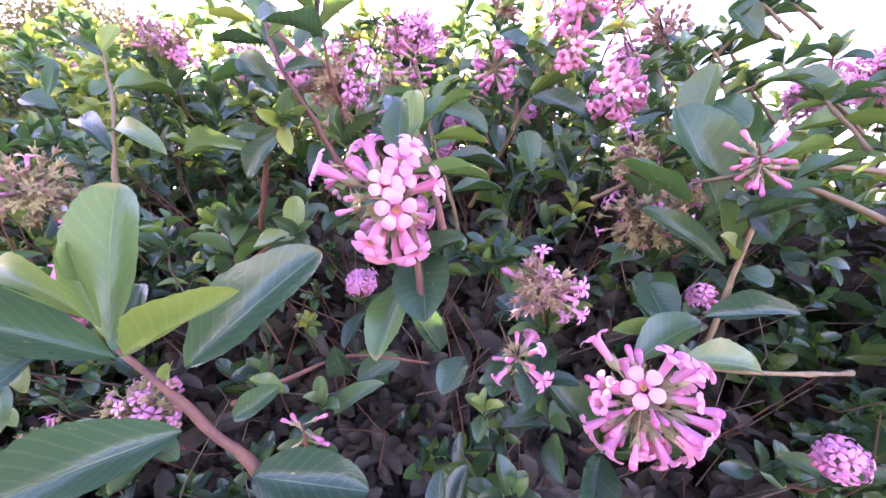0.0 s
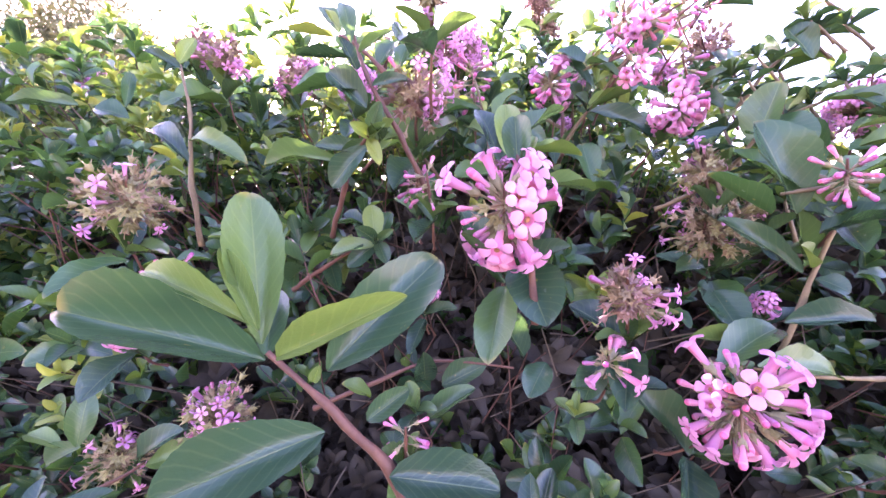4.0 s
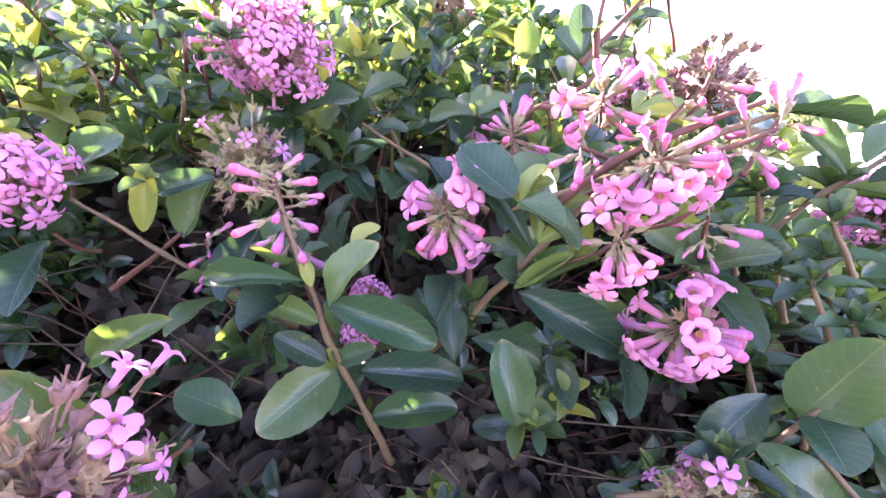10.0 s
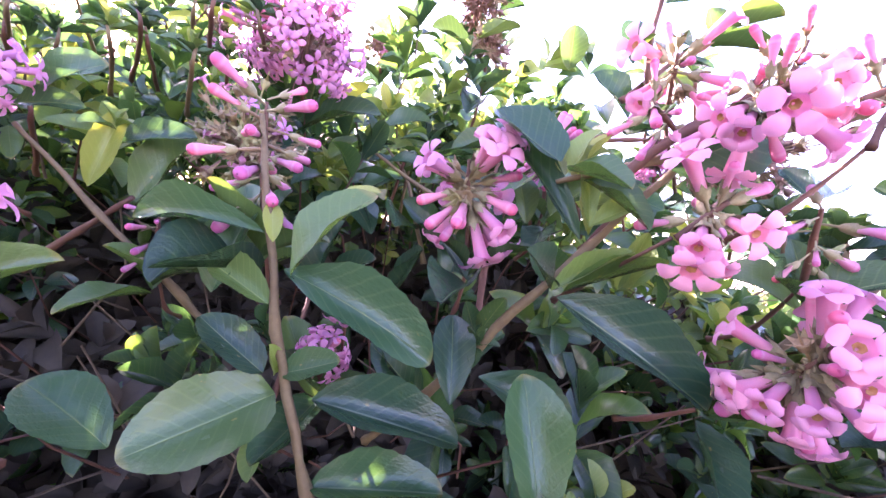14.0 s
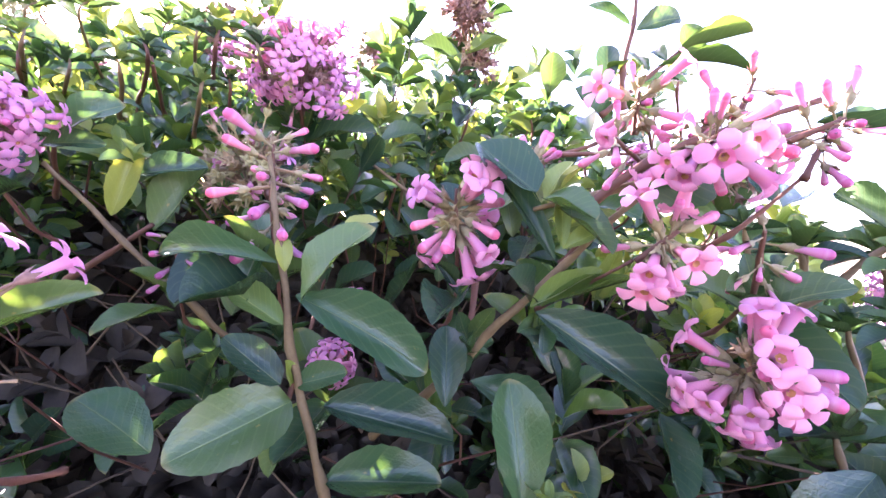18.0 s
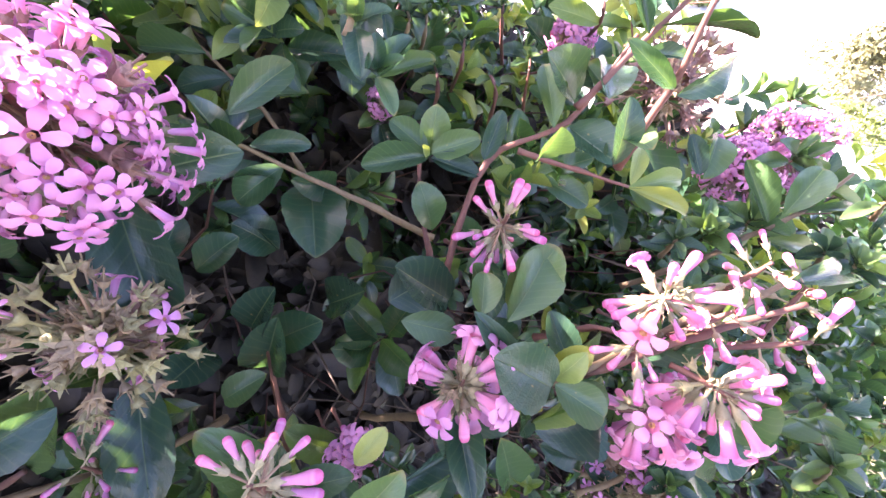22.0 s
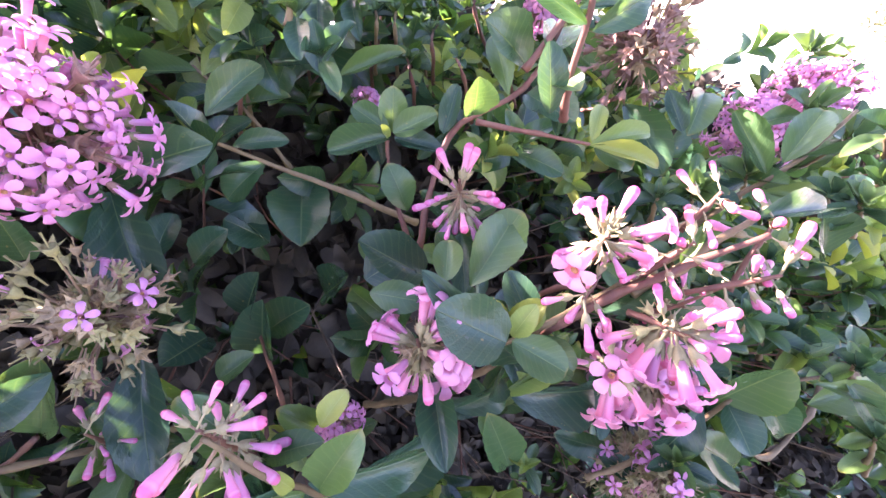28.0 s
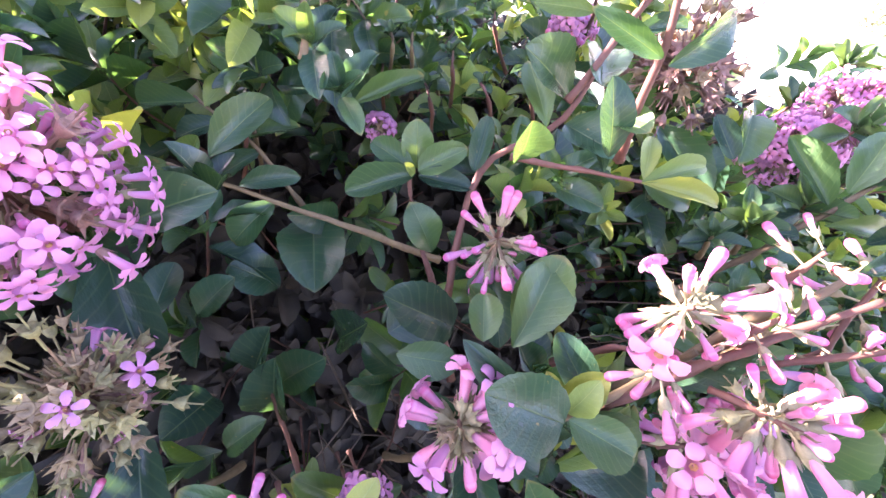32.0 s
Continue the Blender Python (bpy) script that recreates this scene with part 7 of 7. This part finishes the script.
def mass(name, count, seed, tone, depth, size, span, forms=MASS_FORMS, top=False, lid=9.0):
    """Leafy shoots by the hundred, joined into one mesh; each shoot is a spray of leaves round a twig."""
    g = np.random.default_rng(seed)
    vs, fs, us, total = [], [], [], 0
    x0, x1, z0 = span
    for _ in range(count):
        x = g.uniform(x0, x1)
        z = g.uniform(min(z0, crown(x) - 0.3), min(crown(x) + 0.02, lid))
        off = depth[0] + (depth[1] - depth[0]) * g.random() ** 1.6
        y = front(x, z) + off
        if top:
            z = crown(x) + 0.065 - 0.13 * g.random() ** 0.7
        if z > crown(x) - 0.05 - (0.08 if x < 0.05 and off < 0.12 else 0.0) and not top and g.random() < 0.6:
            continue
        if z > crown(x) - 0.12:
            y = front(x, z) + g.uniform(depth[0], 0.5)
        if off < 0.15 and not top and noise.noise((x * 15, z * 15, 4.4)) < (0.22 if z < 1.2 else 0.0):
            continue
        if z < crown(x) - 0.05 and hollow(x, z) > g.random() and 0.055 < off < 0.30:
            continue
        if x > 0.11 and z < 1.22 and off < 0.06 and not top and g.random() < 0.5:
            continue
        c = np.array((x, y, z))
        if ((camera_lane - c) ** 2).sum(1).min() < 0.108 ** 2:
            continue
        if ((keep - c) ** 2).sum(1).min() < 0.024 ** 2 and off < 0.12:
            continue
        if (off < 0.10 or z > crown(x) - 0.12) and hides(c):
            continue
        ax = np.array((g.normal(0, 0.45), -0.55 + g.normal(0, 0.35), 0.75 + g.normal(0, 0.3)))
        ax /= np.linalg.norm(ax)
        sd = np.cross(ax, (0.3, 0.2, 0.9))
        sd /= np.linalg.norm(sd)
        up = np.cross(sd, ax)
        n = int(g.integers(6, 11))
        ln0 = size * g.uniform(0.75, 1.2)
        if off < 0.2 and abs(x) < 0.5 and z > 1.0 and g.random() < 0.4:
            TWIGS.append((c, c - ax * ln0 * 1.2, c - ax * ln0 * 2.2 + np.array((g.normal(0, 0.012), 0.035, -0.02))))
        for k in range(n):
            a = 2.4 * k + g.uniform(-0.3, 0.3)
            out = sd * math.cos(a) + up * math.sin(a)
            o = 0.3 + 1.15 * k / n + g.normal(0, 0.15)
            d = ax * math.cos(o) + out * math.sin(o)
            ln = ln0 * (0.6 + 0.5 * k / n) * g.uniform(0.85, 1.15)
            b = c - ax * ln0 * 0.9 * k / n
            xx = np.cross(d, ax - d * 0.3 + g.normal(0, 0.15, 3))
            xx /= np.linalg.norm(xx)
            zz = np.cross(xx, d)
            v, f, u = forms[int(g.integers(len(forms)))]
            w = ln * g.uniform(0.38, 0.5)
            vs.append(b + v[:, :1] * w * xx + v[:, 1:2] * ln * d + v[:, 2:3] * ln * zz)
            fs.append(np.array(f) + total)
            us += u
            total += len(v)
    verts = np.concatenate(vs) - np.array((0.05, 0.75, 0.0))
    me = mesh(name, verts, np.concatenate(fs), [tone], us)
    tagged(under(name, me, hedge), kind="stuff")


mass("foliage", 5600, 3, mass_dark, (0.015, 0.22), 0.0225, (-0.7, 0.6, 0.86))
mass("young_foliage", 800, 5, mass_fresh, (0.0, 0.16), 0.018, (-0.7, 0.55, 1.17))
mass("inner_foliage", 1500, 6, mass_dark, (0.19, 0.55), 0.031, (-0.8, 0.7, 1.20), CORE_FORMS)
# inner leaves in a dark brown that stands in for shade
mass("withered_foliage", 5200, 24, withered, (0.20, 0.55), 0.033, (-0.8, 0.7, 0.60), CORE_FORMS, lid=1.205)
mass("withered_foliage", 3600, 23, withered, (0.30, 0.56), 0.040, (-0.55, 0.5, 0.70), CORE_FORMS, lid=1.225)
# lighter lime leaves along the top; their tone imitates sunlit foliage
mass("crown_foliage", 900, 16, mass_fresh, (0.02, 0.4), 0.019, (-0.75, 0.35, 0.9), MASS_FORMS, True)
mass("top_foliage", 520, 17, mass_dark, (0.02, 0.4), 0.021, (-0.75, 0.30, 0.9), MASS_FORMS, True)
mass("peak_foliage", 330, 18, mass_dark, (0.02, 0.3), 0.022, (-0.13, 0.16, 0.9), MASS_FORMS, True)
mass("side_foliage", 1300, 8, mass_dark, (0.03, 0.5), 0.042, (-1.7, -0.65, 0.3), CORE_FORMS)
mass("flank_foliage", 2200, 9, mass_dark, (0.0, 0.4), 0.034, (0.4, 1.5, 0.2), CORE_FORMS)
mass("low_foliage", 1100, 11, mass_dark, (0.05, 0.6), 0.042, (-0.8, 0.8, 0.1), CORE_FORMS)

g = np.random.default_rng(31)
for _ in range(300):
    x, z = g.uniform(-0.4, 0.4), g.uniform(0.95, 1.27)
    a = np.array((x, front(x, z) + g.uniform(0.05, 0.16), z))
    if ((camera_lane - a) ** 2).sum(1).min() > 0.10 ** 2 and not hides(a):
        b = a + np.array((g.normal(0, 0.03), g.uniform(0.05, 0.12), -g.uniform(0.03, 0.12)))
        TWIGS.append((a, (a + b) / 2 + g.normal(0, 0.008, 3), b))


def twig_mesh(name, lines, mat):
    """Thin bare twigs, each of three rings, joined."""
    v, f = [], []
    for line in lines:
        d = line[2] - line[0]
        a = np.cross(d, (0.3, 0.5, 0.81))
        a /= np.linalg.norm(a) + 1e-9
        b = np.cross(d, a) / (np.linalg.norm(d) + 1e-9)
        o = len(v)
        for p, r in zip(line, (0.0004, 0.0006, 0.0009)):
            v += [p + r * (math.cos(q) * a + math.sin(q) * b) for q in (0.0, 2.094, 4.189)]
        for i in (0, 3):
            f += [(o + i + q, o + i + (q + 1) % 3, o + i + 3 + (q + 1) % 3, o + i + 3 + q) for q in range(3)]
    return mesh(name, np.array(v) - np.array((0.05, 0.75, 0.0)), f, [mat])


for k, wood in enumerate((stem_red, bark)):
    tagged(under("brushwood", twig_mesh("brushwood", TWIGS[k::2], wood), hedge), kind="stuff")

# ---------------------------------------------------------------- ground and distance
def sheet(name, x0, x1, y0, y1, n, height, mat):
    v = [(x0 + (x1 - x0) * i / n, y0 + (y1 - y0) * j / n, 0) for j in range(n + 1) for i in range(n + 1)]
    v = [(x, y, height(x, y)) for x, y, _ in v]
    f = [(j * (n + 1) + i, j * (n + 1) + i + 1, (j + 1) * (n + 1) + i + 1, (j + 1) * (n + 1) + i) for j in range(n) for i in range(n)]
    return new(name, mesh(name, v, f, [mat]))


# out of view; dark so that the hedge front gets less bounced light
tagged(sheet("ground", -700, 700, -700, 700, 80, lambda x, y: 0.0, turf), "unseen green-brown ground, toned dark to cut bounced light", "ground", kind="structure")
tagged(sheet("paving", 2.6, 690, -6, 690, 60, lambda x, y: 0.006, pale_ground), "sunlit pale paving and gravel", "paving", kind="structure")
tagged(sheet("far_terrace", -690, 2.2, 7.5, 690, 60, lambda x, y: 0.006, pale_ground), "sunlit pale gravel behind the hedge", "paving", kind="structure")
tagged(sheet("planting_bed", -1.8, 1.8, 0.05, 1.4, 24, lambda x, y: 0.03 + 0.012 * noise.noise((x * 5, y * 5, 0)), soil), "dark bare soil under the hedge", "soil", kind="structure")


def crown_leaves(g, centre, radii, count, size, mat, name):
    """Clumps of small leaves set all through an uneven crown."""
    v, f = [], []
    blobs = [(np.array(centre) + g.normal(0, 0.45, 3) * radii, g.uniform(0.3, 0.6)) for _ in range(16)]
    for _ in range(count):
        c, s = blobs[int(g.integers(len(blobs)))]
        d = g.normal(0, 1, 3)
        d /= np.linalg.norm(d)
        p = c + d * radii * s * g.uniform(0.5, 1.0)
        p[2] = max(p[2], 0.03)
        a = g.normal(0, 1, 3)
        a /= np.linalg.norm(a)
        b = np.cross(a, d)
        b /= np.linalg.norm(b) + 1e-6
        k = size * g.uniform(0.6, 1.4)
        o = len(v)
        v += [p - a * k, p + b * k * 0.45 + d * k * 0.1, p + a * k, p - b * k * 0.45 + d * k * 0.1]
        f.append((o, o + 1, o + 2, o + 3))
    return mesh(name, v, f, [mat], smooth=False)


def plant(name, label, category, at, radii, trunk, count, size, mat, seed):
    g = np.random.default_rng(seed)
    root = tagged(new(name), label, category)
    root.location = at
    top = trunk + radii[2]
    h = random.Random(seed)
    under("trunk", tube_mesh("trunk", [(0, 0, 0), (0.02, 0.01, top * 0.4), (0.05, 0.0, top)], [0.03 * top + 0.01, 0.022 * top, 0.006], bark, 7), root)
    for k in range(5 if trunk > 0.4 else 0):
        a = k * 1.26 + h.random()
        z = trunk * 0.8 + 0.1
        under("limb", tube_mesh("limb", [(0, 0, z * 0.8), (math.cos(a) * radii[0] * 0.4, math.sin(a) * radii[1] * 0.4, z + radii[2] * 0.5), (math.cos(a) * radii[0] * 0.8, math.sin(a) * radii[1] * 0.8, z + radii[2] * 1.1)], [0.012 * top, 0.008 * top, 0.003], bark, 5), root)
    under("crown", crown_leaves(g, (0, 0, top), np.array(radii), count, size, mat, "crown"), root)
    return root


plant("tree", "broad backlit tree with a gappy crown behind the hedge", "tree", (-4.4, 4.6, 0), (1.7, 1.4, 1.2), 2.1, 46000, 0.026, far_olive, 1)
plant("shrub", "dark rounded shrub far behind the hedge", "shrub", (-5.6, 10.5, 0), (1.6, 1.2, 0.9), 0.5, 7000, 0.06, far_olive, 2)
plant("shrub", "rounded yellow-green shrub beside the pale paving", "shrub", (9.6, 7.2, 0), (0.95, 0.95, 0.45), 0.15, 8000, 0.045, far_leaf, 3)
plant("shrub", "low green shrub on the pale paving", "shrub", (8.4, 7.6, 0), (0.55, 0.5, 0.22), 0.08, 5000, 0.04, far_leaf, 4)
plant("shrub", "low olive shrub in the sunlit bed", "shrub", (11.5, 9.6, 0), (1.5, 0.9, 0.3), 0.15, 6000, 0.05, far_leaf, 5)
plant("tree", "small round-headed green tree behind the hedge", "tree", (5.6, 6.6, 0), (0.75, 0.75, 0.55), 0.75, 8000, 0.045, far_leaf, 6)
plant("shrub", "pale grey-leaved shrub beside the path", "shrub", (4.9, 0.75, 0), (0.45, 0.5, 0.28), 0.15, 7000, 0.022, far_olive, 7)
plant("shrub", "low yellow-green shrub at the path edge", "shrub", (4.1, 0.15, 0), (0.3, 0.4, 0.1), 0.05, 4000, 0.02, far_leaf, 8)
plant("shrub", "low sunlit shrub along the paving", "shrub", (6.2, 2.9, 0), (0.7, 0.5, 0.16), 0.05, 5000, 0.03, far_leaf, 9)
